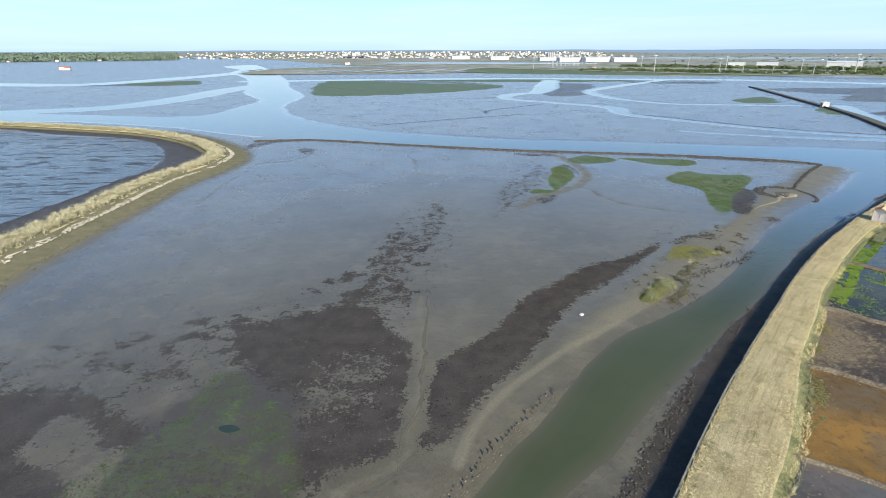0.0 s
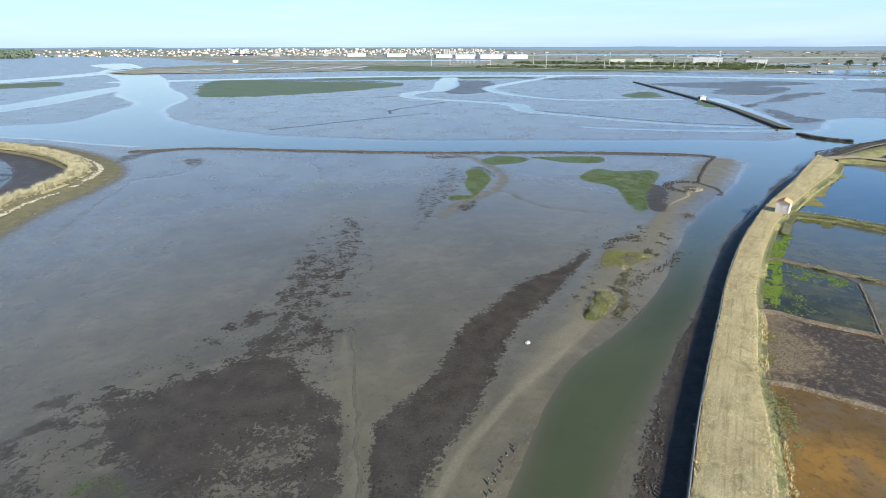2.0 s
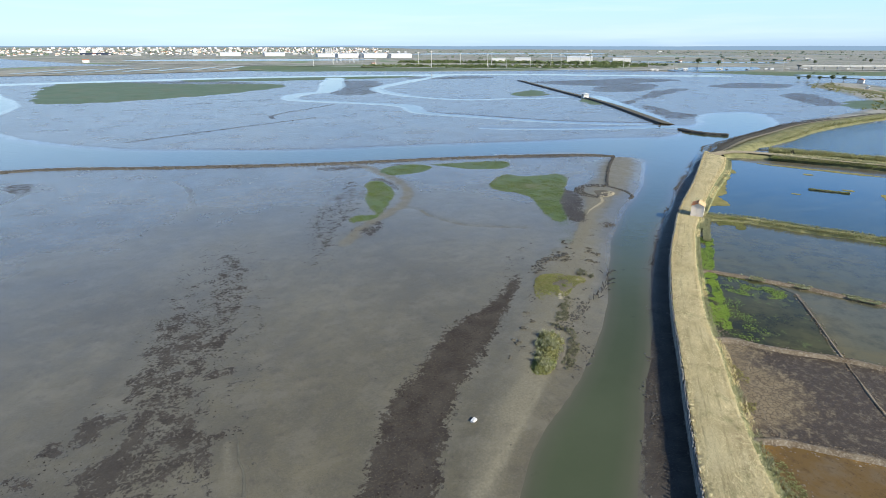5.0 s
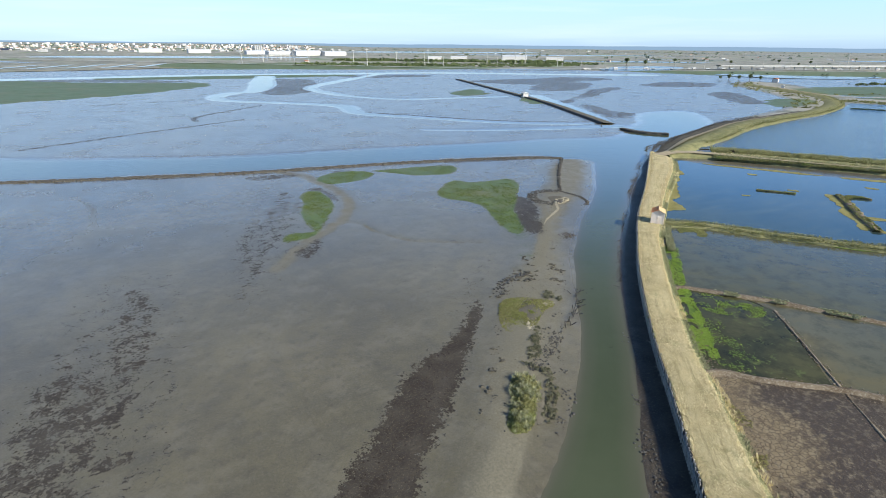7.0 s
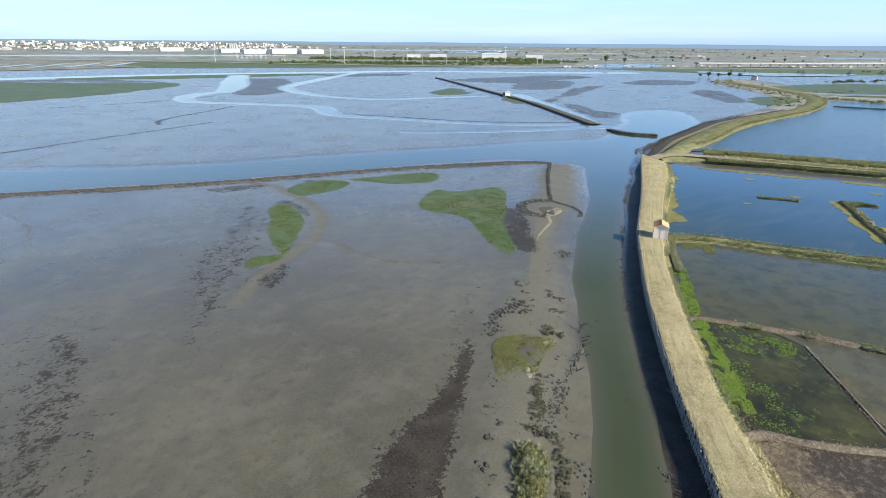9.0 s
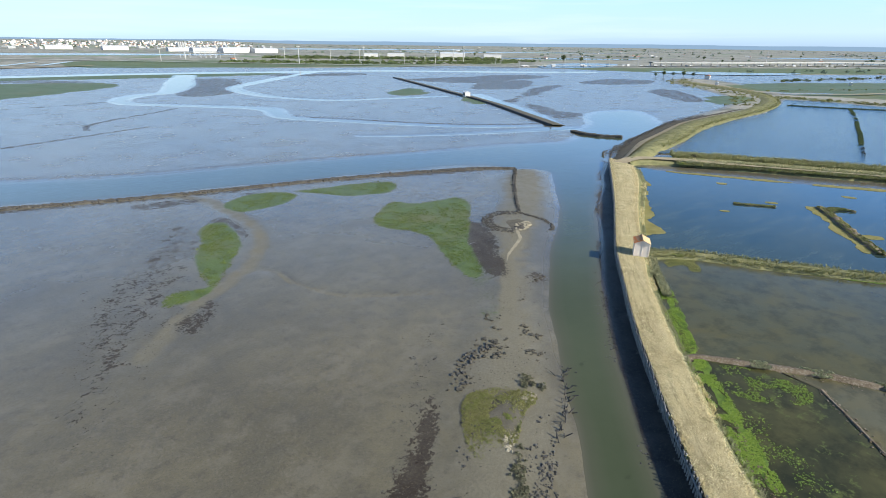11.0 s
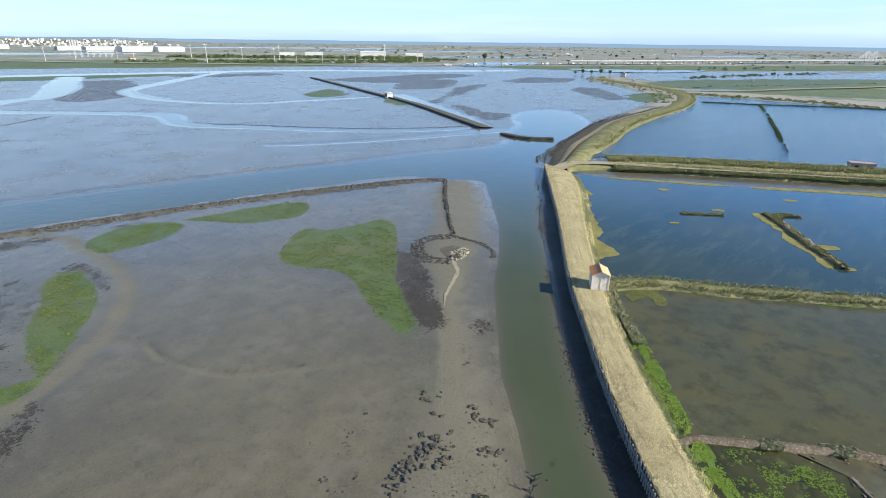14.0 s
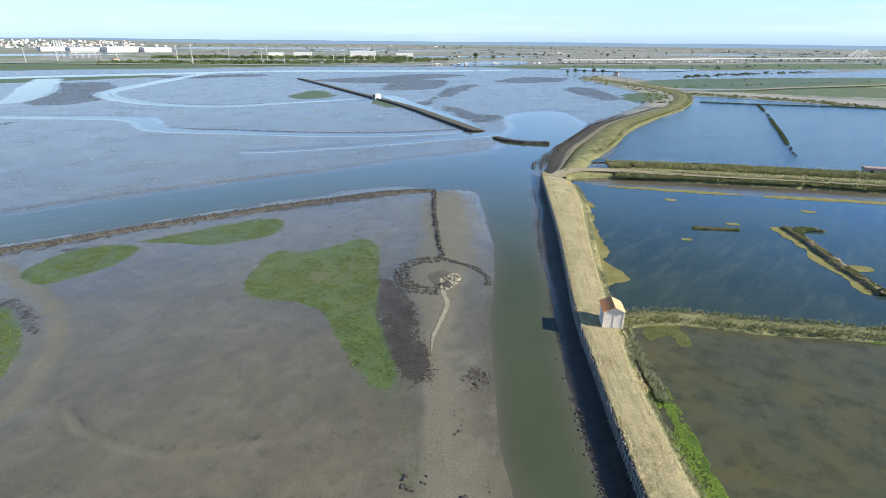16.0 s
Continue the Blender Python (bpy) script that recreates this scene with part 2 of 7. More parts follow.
def mud_material():
    s = Shade("tidal_mud")
    a, b = s.attr("cover"), s.attr("form")
    sep = node(s.nt, "ShaderNodeSeparateColor", {"Color": a.outputs["Color"]}).outputs
    sep2 = node(s.nt, "ShaderNodeSeparateColor", {"Color": b.outputs["Color"]}).outputs
    weed_shade_f, algae_f, sand_f = sep[0], sep[1], sep[2]
    land_f, dark_f, wet_f = sep2[0], sep2[1], sep2[2]
    big, mid, fine = s.noise(0.035, 5), s.noise(0.45, 6), s.noise(4.5, 5, 0.65)
    grain = s.noise(14, 3, 0.7)
    # bare mud, grey-brown with soft stains, pale crumbs and dark specks
    col = s.mix(s.step(big, 0.35, 0.65), (0.109, 0.095, 0.060), (0.174, 0.152, 0.095))
    col = s.mix(s.math("MULTIPLY", s.step(s.noise(0.11, 6, 0.6), 0.48, 0.66), 0.32), col, (0.080, 0.071, 0.053))
    col = s.mix(s.math("MULTIPLY", s.step(mid, 0.4, 0.7), 0.5), col, (0.080, 0.074, 0.056))
    col = s.mix(s.math("MULTIPLY", s.step(fine, 0.5, 0.72), 0.42), col, (0.215, 0.192, 0.150))
    col = s.mix(s.math("MULTIPLY", s.step(grain, 0.53, 0.66), 0.65), col, (0.046, 0.042, 0.031))
    col = s.mix(s.math("MULTIPLY", s.step(s.noise(0.24, 9, 0.72), 0.50, 0.62), 0.45), col, (0.184, 0.165, 0.120))
    col = s.mix(s.math("MULTIPLY", s.step(s.noise(0.95, 9, 0.76), 0.53, 0.63), 0.42), col, (0.066, 0.055, 0.042))
    # dark, soaked patches, and the painted shaded sides of drains
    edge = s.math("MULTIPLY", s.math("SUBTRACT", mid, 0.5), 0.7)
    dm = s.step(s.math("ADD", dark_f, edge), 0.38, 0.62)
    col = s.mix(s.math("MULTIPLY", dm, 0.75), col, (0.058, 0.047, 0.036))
    # drier, sandy mud
    sm = s.step(s.math("ADD", sand_f, edge), 0.35, 0.70)
    sand_c = s.mix(s.step(fine, 0.35, 0.7), (0.160, 0.145, 0.105), (0.232, 0.208, 0.148))
    sand_c = s.mix(s.math("MULTIPLY", s.step(grain, 0.58, 0.70), 0.6), sand_c, (0.09, 0.078, 0.058))
    col = s.mix(s.math("MULTIPLY", sm, 0.85), col, sand_c)
    # brown seaweed, ragged at its edges; also tints painted wall shade and creek banks
    rag = s.math("ADD", s.math("MULTIPLY", s.math("SUBTRACT", s.noise(0.55, 10, 0.74), 0.5), 2.0), s.math("MULTIPLY", s.math("SUBTRACT", s.noise(2.6, 7, 0.75), 0.5), 1.9))
    wm = s.step(s.math("ADD", weed_shade_f, rag), 0.46, 0.56)
    weed_shade_c = s.mix(s.step(mid, 0.38, 0.66), (0.034, 0.026, 0.021), (0.066, 0.055, 0.043))
    weed_shade_c = s.mix(s.math("MULTIPLY", s.step(fine, 0.5, 0.7), 0.6), weed_shade_c, (0.100, 0.080, 0.055))
    weed_shade_c = s.mix(s.math("MULTIPLY", s.step(s.noise(9.0, 4, 0.7), 0.60, 0.68), 0.75), weed_shade_c, (0.19, 0.165, 0.115))
    col = s.mix(s.math("MULTIPLY", wm, 0.94), col, weed_shade_c)
    # land beyond the flats: marsh, rough grass and earth, colours lifted for distance haze
    field = s.math("ADD", s.math("MULTIPLY", s.noise(0.009, 9, 0.7, (1, 0.5, 1, 35)), 0.55), s.math("MULTIPLY", s.noise(0.0022, 7, 0.72, (1, 1.6, 1, -30)), 0.45))
    land_c = s.ramp(field, (0.40, (0.13, 0.21, 0.07)), (0.45, (0.27, 0.25, 0.19)), (0.49, (0.38, 0.345, 0.28)), (0.515, (0.15, 0.155, 0.12)), (0.55, (0.30, 0.28, 0.22)), (0.60, (0.15, 0.23, 0.08)))
    land_c = s.mix(s.math("MULTIPLY", s.step(mid, 0.45, 0.7), 0.4), land_c, (0.15, 0.16, 0.09))
    lm = s.step(s.math("ADD", land_f, s.math("MULTIPLY", edge, 0.5)), 0.42, 0.58)
    col = s.mix(lm, col, land_c)
    # green algae, a film with crumbs
    am = s.step(s.math("ADD", algae_f, s.math("MULTIPLY", rag, 0.42)), 0.38, 0.64)
    alg_c = s.mix(s.step(mid, 0.35, 0.65), (0.050, 0.088, 0.016), (0.096, 0.150, 0.032))
    alg_c = s.mix(s.math("MULTIPLY", s.step(fine, 0.50, 0.64), 0.6), alg_c, (0.185, 0.205, 0.085))
    alg_c = s.mix(s.math("MULTIPLY", s.step(grain, 0.52, 0.64), 0.5), alg_c, (0.040, 0.055, 0.016))
    alg_c = s.mix(s.math("MULTIPLY", s.step(s.noise(0.04, 7, 0.65), 0.50, 0.64), 0.6), alg_c, (0.150, 0.135, 0.045))
    col = s.mix(s.math("MULTIPLY", am, 0.88), col, alg_c)
    dry = s.math("MAXIMUM", s.math("MAXIMUM", lm, s.math("MULTIPLY", wm, 0.8)), s.math("MAXIMUM", s.math("MULTIPLY", am, 0.7), s.math("MULTIPLY", sm, 0.75)))
    film = s.math("MULTIPLY", wet_f, s.step(s.noise(0.09, 6, 0.6, (1, 1, 1, 20)), 0.02, 0.58))
    shore = s.attr("shore").outputs["Fac"]
    rim = s.math("MULTIPLY", s.ramp(s.math("MULTIPLY", shore, 0.25), (0.0, 1.0), (0.14, 0.9), (0.26, 0.0)), s.math("SUBTRACT", 1.0, lm))          # soaked rim along the water
    rough = s.math("SUBTRACT", s.math("ADD", 0.34, s.math("MULTIPLY", dry, 0.45)), s.math("MINIMUM", s.math("MULTIPLY", film, 0.10), 0.28))
    rough = s.math("MULTIPLY", rough, s.math("SUBTRACT", 1.0, s.math("MULTIPLY", s.math("MULTIPLY", rim, wet_f), 0.75)))
    nrm = s.bump(s.math("ADD", fine, s.math("MULTIPLY", mid, 1.2)), 0.016)
    nrm = s.bump(s.math("MULTIPLY", rag, wm), 0.05, 1.0, nrm)
    return s.done(col, rough, nrm, spec=s.math("SUBTRACT", s.math("MINIMUM", s.math("ADD", 0.5, s.math("MULTIPLY", film, 0.55)), 1.4), s.math("MULTIPLY", dry, 0.45)))


def water_material(name, deep, shallow, wave=1.0, rough=0.04, stain=None, cover=None, amount=0.0, use_depth=False, spec=0.5, streak=None, patchy=False):
    s = Shade(name)
    n = s.noise(0.06, 5, 0.6)
    col = s.mix(s.step(n, 0.35, 0.65), deep, shallow)
    if stain:
        col = s.mix(s.step(s.noise(0.13, 6, 0.6, None, 0.6), 0.40, 0.62), col, stain)
    if stain:
        col = s.mix(s.math("MULTIPLY", s.step(s.noise(0.42, 8, 0.68), 0.46, 0.64), 0.55), col, tuple(0.55 * c for c in deep))
        col = s.mix(s.math("MULTIPLY", s.step(s.noise(4.5, 5, 0.7), 0.58, 0.70), 0.22), col, tuple(1.5 * c for c in shallow))
    if streak:
        col = s.mix(s.math("MULTIPLY", s.step(s.noise(0.30, 7, 0.68, (0.35, 1.6, 1, 10)), 0.50, 0.62), 0.8), col, streak)
    if patchy:          # patches of bare mud stand just above the water
        bare = s.step(s.noise(0.24, 9, 0.70, (0.40, 1.3, 1, 12)), 0.51, 0.60)
        col = s.mix(bare, col, (0.050, 0.042, 0.034))
        rough = s.math("ADD", rough, s.math("MULTIPLY", bare, 0.35))
        spec = s.math("SUBTRACT", spec, s.math("MULTIPLY", bare, 0.14))
    if cover:
        m = s.step(s.noise(0.8, 8, 0.7), 0.62 - amount, 0.70 - amount)
        col = s.mix(m, col, cover)
    h = s.math("ADD", s.noise(1.6, 3, 0.5, (1, 2.2, 1, 40)), s.math("MULTIPLY", s.noise(0.35, 3, 0.5, (1, 1.8, 1, 30)), 2.0))
    if use_depth:
        depth = s.attr("depth").outputs["Fac"]
        col = s.mix(s.ramp(depth, (0.0, 0.85), (0.07, 0.35), (0.22, 0.0)), col, (0.105, 0.098, 0.070))
        h = s.math("MULTIPLY", h, s.step(depth, 0.02, 0.14))
        col = s.mix(s.math("MULTIPLY", s.step(s.noise(0.30, 5, 0.6), 0.66, 0.72), 0.45), col, tuple(0.5 * c for c in deep))
    return s.done(col, rough, s.bump(h, 0.02 * wave), spec=spec, ior=1.333)


def cracked_material():
    s = Shade("cracked_mud")
    n, f = s.noise(0.12, 6), s.noise(2.2, 6, 0.65)
    crack = s.step(s.voronoi(2.3, "DISTANCE_TO_EDGE"), 0.02, 0.10)
    at = node(s.nt, "ShaderNodeSeparateXYZ", {0: s.pos}).outputs
    inward = s.math("SUBTRACT", s.math("MULTIPLY", s.math("SUBTRACT", at[0], 40.0), 0.75), s.math("MULTIPLY", s.math("SUBTRACT", at[1], 50.0), 0.65))
    drier = s.math("SUBTRACT", 0.16, s.math("MULTIPLY", inward, 0.045))          # the pan dries from the dyke's side
    big = s.step(s.math("ADD", s.math("ADD", n, drier), s.math("MULTIPLY", s.math("SUBTRACT", f, 0.5), 0.6)), 0.42, 0.62)
    col = s.mix(big, (0.050, 0.036, 0.024), (0.190, 0.145, 0.084))
    col = s.mix(s.math("MULTIPLY", s.step(f, 0.50, 0.68), 0.45), col, (0.28, 0.23, 0.15))
    col = s.mix(s.math("MULTIPLY", s.math("SUBTRACT", 1.0, crack), s.math("MULTIPLY", s.step(n, 0.46, 0.60), 0.7)), col, (0.050, 0.034, 0.024))
    col = s.mix(s.math("MULTIPLY", s.step(s.noise(6.0, 5, 0.7), 0.57, 0.68), 0.45), col, (0.29, 0.235, 0.15))
    return s.done(col, s.ramp(big, (0, 0.62), (1, 0.85)), s.bump(s.math("ADD", s.math("MULTIPLY", crack, 0.4), f), 0.025), spec=0.4)


def orange_material():
    s = Shade("orange_brine")
    n, f = s.noise(0.14, 5), s.noise(1.4, 7, 0.7)
    col = s.mix(s.step(n, 0.40, 0.58), (0.270, 0.150, 0.036), (0.140, 0.088, 0.030))
    col = s.mix(s.math("MULTIPLY", s.step(s.noise(0.21, 7, 0.65), 0.50, 0.64), 0.7), col, (0.150, 0.115, 0.070))
    col = s.mix(s.math("MULTIPLY", s.step(f, 0.52, 0.66), 0.55), col, (0.075, 0.048, 0.022))
    col = s.mix(s.math("MULTIPLY", s.step(s.noise(7, 3), 0.64, 0.70), 0.6), col, (0.05, 0.035, 0.02))
    return s.done(col, 0.22, s.bump(f, 0.01), spec=0.5, ior=1.333)


def straw_material():
    s = Shade("dry_straw_ground")
    n, f = s.noise(0.30, 6), s.noise(7.0, 6, 0.7, (1, 2.6, 1, 48))
    g = s.noise(9, 6, 0.8)
    way = node(s.nt, "ShaderNodeVectorMath", {0: s.attr("way").outputs["Vector"], 1: (0.10, 2.2, 0)}, operation="MULTIPLY").outputs[0]
    ruts = node(s.nt, "ShaderNodeTexNoise", {"Vector": way, "Scale": 1.0, "Detail": 6.0, "Roughness": 0.65}).outputs["Fac"]
    col = s.mix(s.step(n, 0.34, 0.66), (0.510, 0.415, 0.210), (0.730, 0.620, 0.355))
    col = s.mix(s.math("MULTIPLY", s.step(f, 0.42, 0.70), 0.55), col, (0.840, 0.760, 0.510))
    col = s.mix(s.math("MULTIPLY", s.step(ruts, 0.50, 0.68), 0.65), col, (0.260, 0.200, 0.100))
    col = s.mix(s.math("MULTIPLY", s.step(s.noise(0.16, 8, 0.7), 0.50, 0.64), 0.45), col, (0.300, 0.215, 0.115))
    col = s.mix(s.math("MULTIPLY", s.step(g, 0.50, 0.64), 0.70), col, (0.150, 0.115, 0.055))
    col = s.mix(s.math("MULTIPLY", s.step(s.noise(0.55, 7, 0.68), 0.54, 0.68), 0.65), col, (0.200, 0.185, 0.080))
    return s.done(col, 0.9, s.bump(s.math("ADD", f, g), 0.16), spec=0.1)


def bank_material(name, a, b, c):
    s = Shade(name)
    n, f = s.noise(0.5, 6, 0.6), s.noise(5, 6, 0.7)
    col = s.mix(s.step(n, 0.36, 0.64), a, b)
    col = s.mix(s.math("MULTIPLY", s.step(f, 0.48, 0.68), 0.6), col, c)
    return s.done(col, 0.9, s.bump(s.math("ADD", f, n), 0.06), spec=0.15)


MUD = mud_material()
LAGOON = water_material("lagoon_water", (0.058, 0.070, 0.036), (0.072, 0.084, 0.046), 0.5, 0.05, use_depth=True, spec=0.6)
CREEK_FILM = water_material("flood_water", (0.060, 0.090, 0.105), (0.090, 0.115, 0.120), 2.5, 0.14, streak=(0.10, 0.10, 0.075))
POND_BLUE = water_material("blue_pond_water", (0.024, 0.044, 0.046), (0.040, 0.060, 0.054), 0.25, 0.05, spec=0.36, streak=(0.055, 0.075, 0.062))
POND_LEFT = water_material("rippled_pond_water", (0.070, 0.095, 0.125), (0.110, 0.140, 0.170), 5.0, 0.12, streak=(0.03, 0.035, 0.04), patchy=True)
POND_OPEN = water_material("open_pond_water", (0.012, 0.044, 0.085), (0.016, 0.054, 0.098), 6.0, 0.12)
POND_BROWN = water_material("brown_pond_water", (0.066, 0.070, 0.042), (0.094, 0.096, 0.060), 0.3, 0.10, (0.098, 0.090, 0.040), (0.115, 0.110, 0.062), 0.0)
POND_GREEN = water_material("weedy_pond_water", (0.026, 0.030, 0.016), (0.048, 0.050, 0.024), 0.15, 0.08, (0.078, 0.074, 0.030), (0.095, 0.110, 0.035), 0.06)
POND_PALE = water_material("shallow_pan_water", (0.090, 0.090, 0.058), (0.125, 0.118, 0.074), 0.2, 0.14, (0.135, 0.115, 0.055))
POND_GREY = water_material("grey_pan_water", (0.085, 0.085, 0.082), (0.120, 0.118, 0.112), 0.3, 0.06, (0.150, 0.120, 0.105))
PAN_RED = cracked_material()
PAN_ORANGE = orange_material()
STRAW = straw_material()
BANK_GREEN = bank_material("rough_grass_bank", (0.105, 0.115, 0.048), (0.250, 0.235, 0.110), (0.400, 0.350, 0.205))
BANK_MUD = bank_material("salt_crusted_bank", (0.110, 0.080, 0.052), (0.200, 0.160, 0.112), (0.400, 0.355, 0.280))
BANK_TAN = bank_material("bare_sandy_track", (0.330, 0.270, 0.175), (0.420, 0.350, 0.235), (0.250, 0.205, 0.130))
RUNNEL = bank_material("runnel_mud", (0.105, 0.099, 0.076), (0.140, 0.130, 0.101), (0.090, 0.083, 0.064))
SAND = bank_material("pale_wet_sand", (0.30, 0.265, 0.190), (0.38, 0.335, 0.245), (0.22, 0.195, 0.140))
BANK_GREY = bank_material("grey_mud_bank", (0.105, 0.094, 0.072), (0.150, 0.134, 0.104), (0.080, 0.070, 0.054))
BANK_DARK = bank_material("dark_stony_bank", (0.055, 0.048, 0.036), (0.105, 0.092, 0.068), (0.150, 0.135, 0.100))
BANK_SHORE = bank_material("weedy_shore", (0.150, 0.140, 0.080), (0.210, 0.190, 0.115), (0.090, 0.082, 0.048))
GRASS_DRY = leafy("dry_grass", (0.360, 0.275, 0.125), (1.0, 0.89, 0.55), (0.66, 0.55, 0.30))
GRASS_GOLD = leafy("golden_grass", (0.400, 0.355, 0.215), (0.600, 0.550, 0.370))
GRASS_OLIVE = leafy("olive_marsh_plants", (0.140, 0.150, 0.050), (0.340, 0.315, 0.140), (0.190, 0.220, 0.060))
GRASS_GREY = leafy("grey_green_plants", (0.200, 0.215, 0.115), (0.400, 0.385, 0.230))
GRASS_REED = leafy("pale_reeds", (0.170, 0.180, 0.070), (0.420, 0.390, 0.200), (0.30, 0.30, 0.12))
GRASS_DULL = leafy("dull_marsh_plants", (0.090, 0.092, 0.058), (0.200, 0.190, 0.120))
ALGAE_BRIGHT = leafy("bright_green_algae", (0.120, 0.205, 0.022), (0.290, 0.385, 0.066), None, 0.5)
ALGAE_FILM = bank_material("bright_algae_film", (0.070, 0.120, 0.022), (0.140, 0.210, 0.036), (0.050, 0.066, 0.024))
ALGAE_OLIVE = bank_material("olive_algae_mat", (0.085, 0.095, 0.030), (0.150, 0.150, 0.050), (0.060, 0.066, 0.030))
ALGAE_MAT = bank_material("yellow_algae_mat", (0.200, 0.180, 0.060), (0.280, 0.250, 0.100), (0.130, 0.125, 0.050))
ALGAE_GREEN = leafy("green_algae_sheets", (0.055, 0.085, 0.018), (0.170, 0.210, 0.065))
ALGAE_DULL = leafy("dull_green_algae", (0.040, 0.052, 0.022), (0.095, 0.105, 0.050))
SEAWEED = leafy("brown_seaweed", (0.022, 0.017, 0.013), (0.050, 0.040, 0.030), None, 0.8)
STONE_DARK = plain("dark_wet_stone", (0.045, 0.040, 0.034), (0.100, 0.090, 0.075), 4.0, 0.6, 0.02, 0.4)
CLOD = plain("weedy_clod", (0.062, 0.055, 0.042), (0.120, 0.106, 0.080), 4.0, 0.8, 0.03, 0.3)
STONE_PALE = plain("pale_stone", (0.38, 0.34, 0.26), (0.55, 0.50, 0.40), 3.0, 0.85, 0.02)
STAKE = plain("weathered_stake_wood", (0.170, 0.165, 0.155), (0.310, 0.300, 0.280), 5.0, 0.8, 0.01, 0.3, 0.0, 0.35)
BOARD = plain("tarred_board", (0.050, 0.047, 0.044), (0.090, 0.085, 0.080), 3.0, 0.8)
DRIFTWOOD = plain("bleached_driftwood", (0.36, 0.31, 0.24), (0.50, 0.44, 0.35), 6.0, 0.85, 0.01)
WHITE_PAINT = plain("white_painted_boards", (0.76, 0.65, 0.55), (0.84, 0.74, 0.64), 2.0, 0.6, 0.004)
WHITE_WALL = plain("white_plaster", (0.58, 0.555, 0.53), (0.68, 0.66, 0.63), 0.5, 0.8, 0.005)
CREAM_WALL = plain("cream_plaster", (0.66, 0.58, 0.46), (0.74, 0.66, 0.54), 0.5, 0.8, 0.005)
GREY_WALL = plain("grey_concrete_wall", (0.36, 0.36, 0.36), (0.46, 0.46, 0.45), 0.5, 0.8, 0.005)
ROOF_RED = plain("terracotta_roof", (0.36, 0.14, 0.07), (0.46, 0.20, 0.10), 0.8, 0.8, 0.01)
ROOF_ORANGE = plain("orange_sheet_roof", (0.78, 0.22, 0.06), (0.82, 0.27, 0.08), 3.0, 0.55, 0.004)
ROOF_PINK = plain("faded_pink_roof", (0.36, 0.25, 0.22), (0.44, 0.32, 0.29), 1.0, 0.8, 0.005)
ROOF_CREAM = plain("cream_sheet_roof", (0.54, 0.38, 0.20), (0.62, 0.46, 0.26), 2.0, 0.7, 0.004)
ROOF_GREY = plain("grey_metal_roof", (0.45, 0.46, 0.47), (0.60, 0.61, 0.62), 0.4, 0.5, 0.004)
ROOF_WHITE = plain("white_metal_roof", (0.62, 0.62, 0.62), (0.72, 0.72, 0.71), 0.3, 0.5, 0.004)
CONCRETE = plain("pale_concrete", (0.42, 0.41, 0.38), (0.52, 0.51, 0.48), 0.6, 0.85, 0.01)
ASPHALT = plain("asphalt", (0.045, 0.045, 0.046), (0.065, 0.064, 0.063), 1.0, 0.85, 0.005)
STEEL = plain("galvanised_steel", (0.42, 0.43, 0.44), (0.55, 0.56, 0.57), 2.0, 0.45, 0.002, 0.5, 0.6)
DARK_GAP = plain("dark_opening", (0.02, 0.02, 0.02), (0.03, 0.03, 0.03), 2.0, 0.6, 0.002)
HULL = plain("dark_blue_hull", (0.03, 0.04, 0.07), (0.045, 0.055, 0.085), 0.5, 0.5, 0.002)
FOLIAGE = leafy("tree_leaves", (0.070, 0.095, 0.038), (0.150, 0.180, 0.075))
# paler, bluer leaves for distant trees: haze put into their colour
HAZED_WOOD = leafy("hazed_tree_leaves", (0.110, 0.150, 0.110), (0.190, 0.230, 0.160))
BARK = plain("grey_bark", (0.09, 0.075, 0.06), (0.16, 0.135, 0.11), 2.0, 0.9, 0.02)
# the ridge glows by itself: distance haze put into a flat emission colour
HILL = bpy.data.materials.new("hazy_glow_ridge")
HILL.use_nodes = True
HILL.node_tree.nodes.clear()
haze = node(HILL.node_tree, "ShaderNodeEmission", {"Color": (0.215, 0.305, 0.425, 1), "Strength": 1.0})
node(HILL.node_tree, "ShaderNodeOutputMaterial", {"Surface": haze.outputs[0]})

# ---- plan: outlines in metres ----
CREEK_L = [(-12, 14), (-4, 22), (2, 28), (5, 32), (9, 36.5), (11.5, 40), (16, 46), (20, 50), (27, 55), (35, 61), (42, 68), (47, 74), (53, 80.5),
           (60, 88), (70, 97), (80, 104.5), (88, 111), (97, 120), (105, 128), (110, 134), (110, 140)]
CREEK_R = [(-0.8, 16.6), (4.2, 22.6), (9.2, 28.6), (13.7, 32.2), (18.8, 38.1), (24.9, 44.0), (31.9, 51.0), (38.9, 57.6), (45.9, 64.7), (52.9, 72.1), (59.9, 78.7), (65.8, 84.1), (73.8, 90.7), (81.8, 97.2), (91.8, 105.7), (102, 113), (109, 118), (119, 126), (131, 135)]
CREEK = CREEK_L + CREEK_R[::-1]
RIVER = [(108, 139), (131, 134), (142, 140), (155, 144), (185, 152), (203, 163), (220, 178), (236, 197), (225, 202), (208, 200), (192, 187), (180, 178),
         (168, 173), (160, 166), (147, 160), (137, 162), (122, 167), (97, 171), (62, 179), (23, 186), (-7, 198), (-31, 210), (-56, 232), (-76, 259),
         (-88, 285), (-96, 316), (-102, 377), (-137, 467), (-165, 560), (-215, 700), (-290, 900), (-420, 1200), (-440, 1100), (-318, 877), (-292, 768),
         (-215, 600), (-168, 470), (-147, 404), (-115, 343), (-114, 301), (-115, 265), (-132, 254), (-162, 257), (-182, 262), (-330, 290),
         (-330, 255), (-201, 240), (-170, 241), (-116, 222), (-84, 203)]
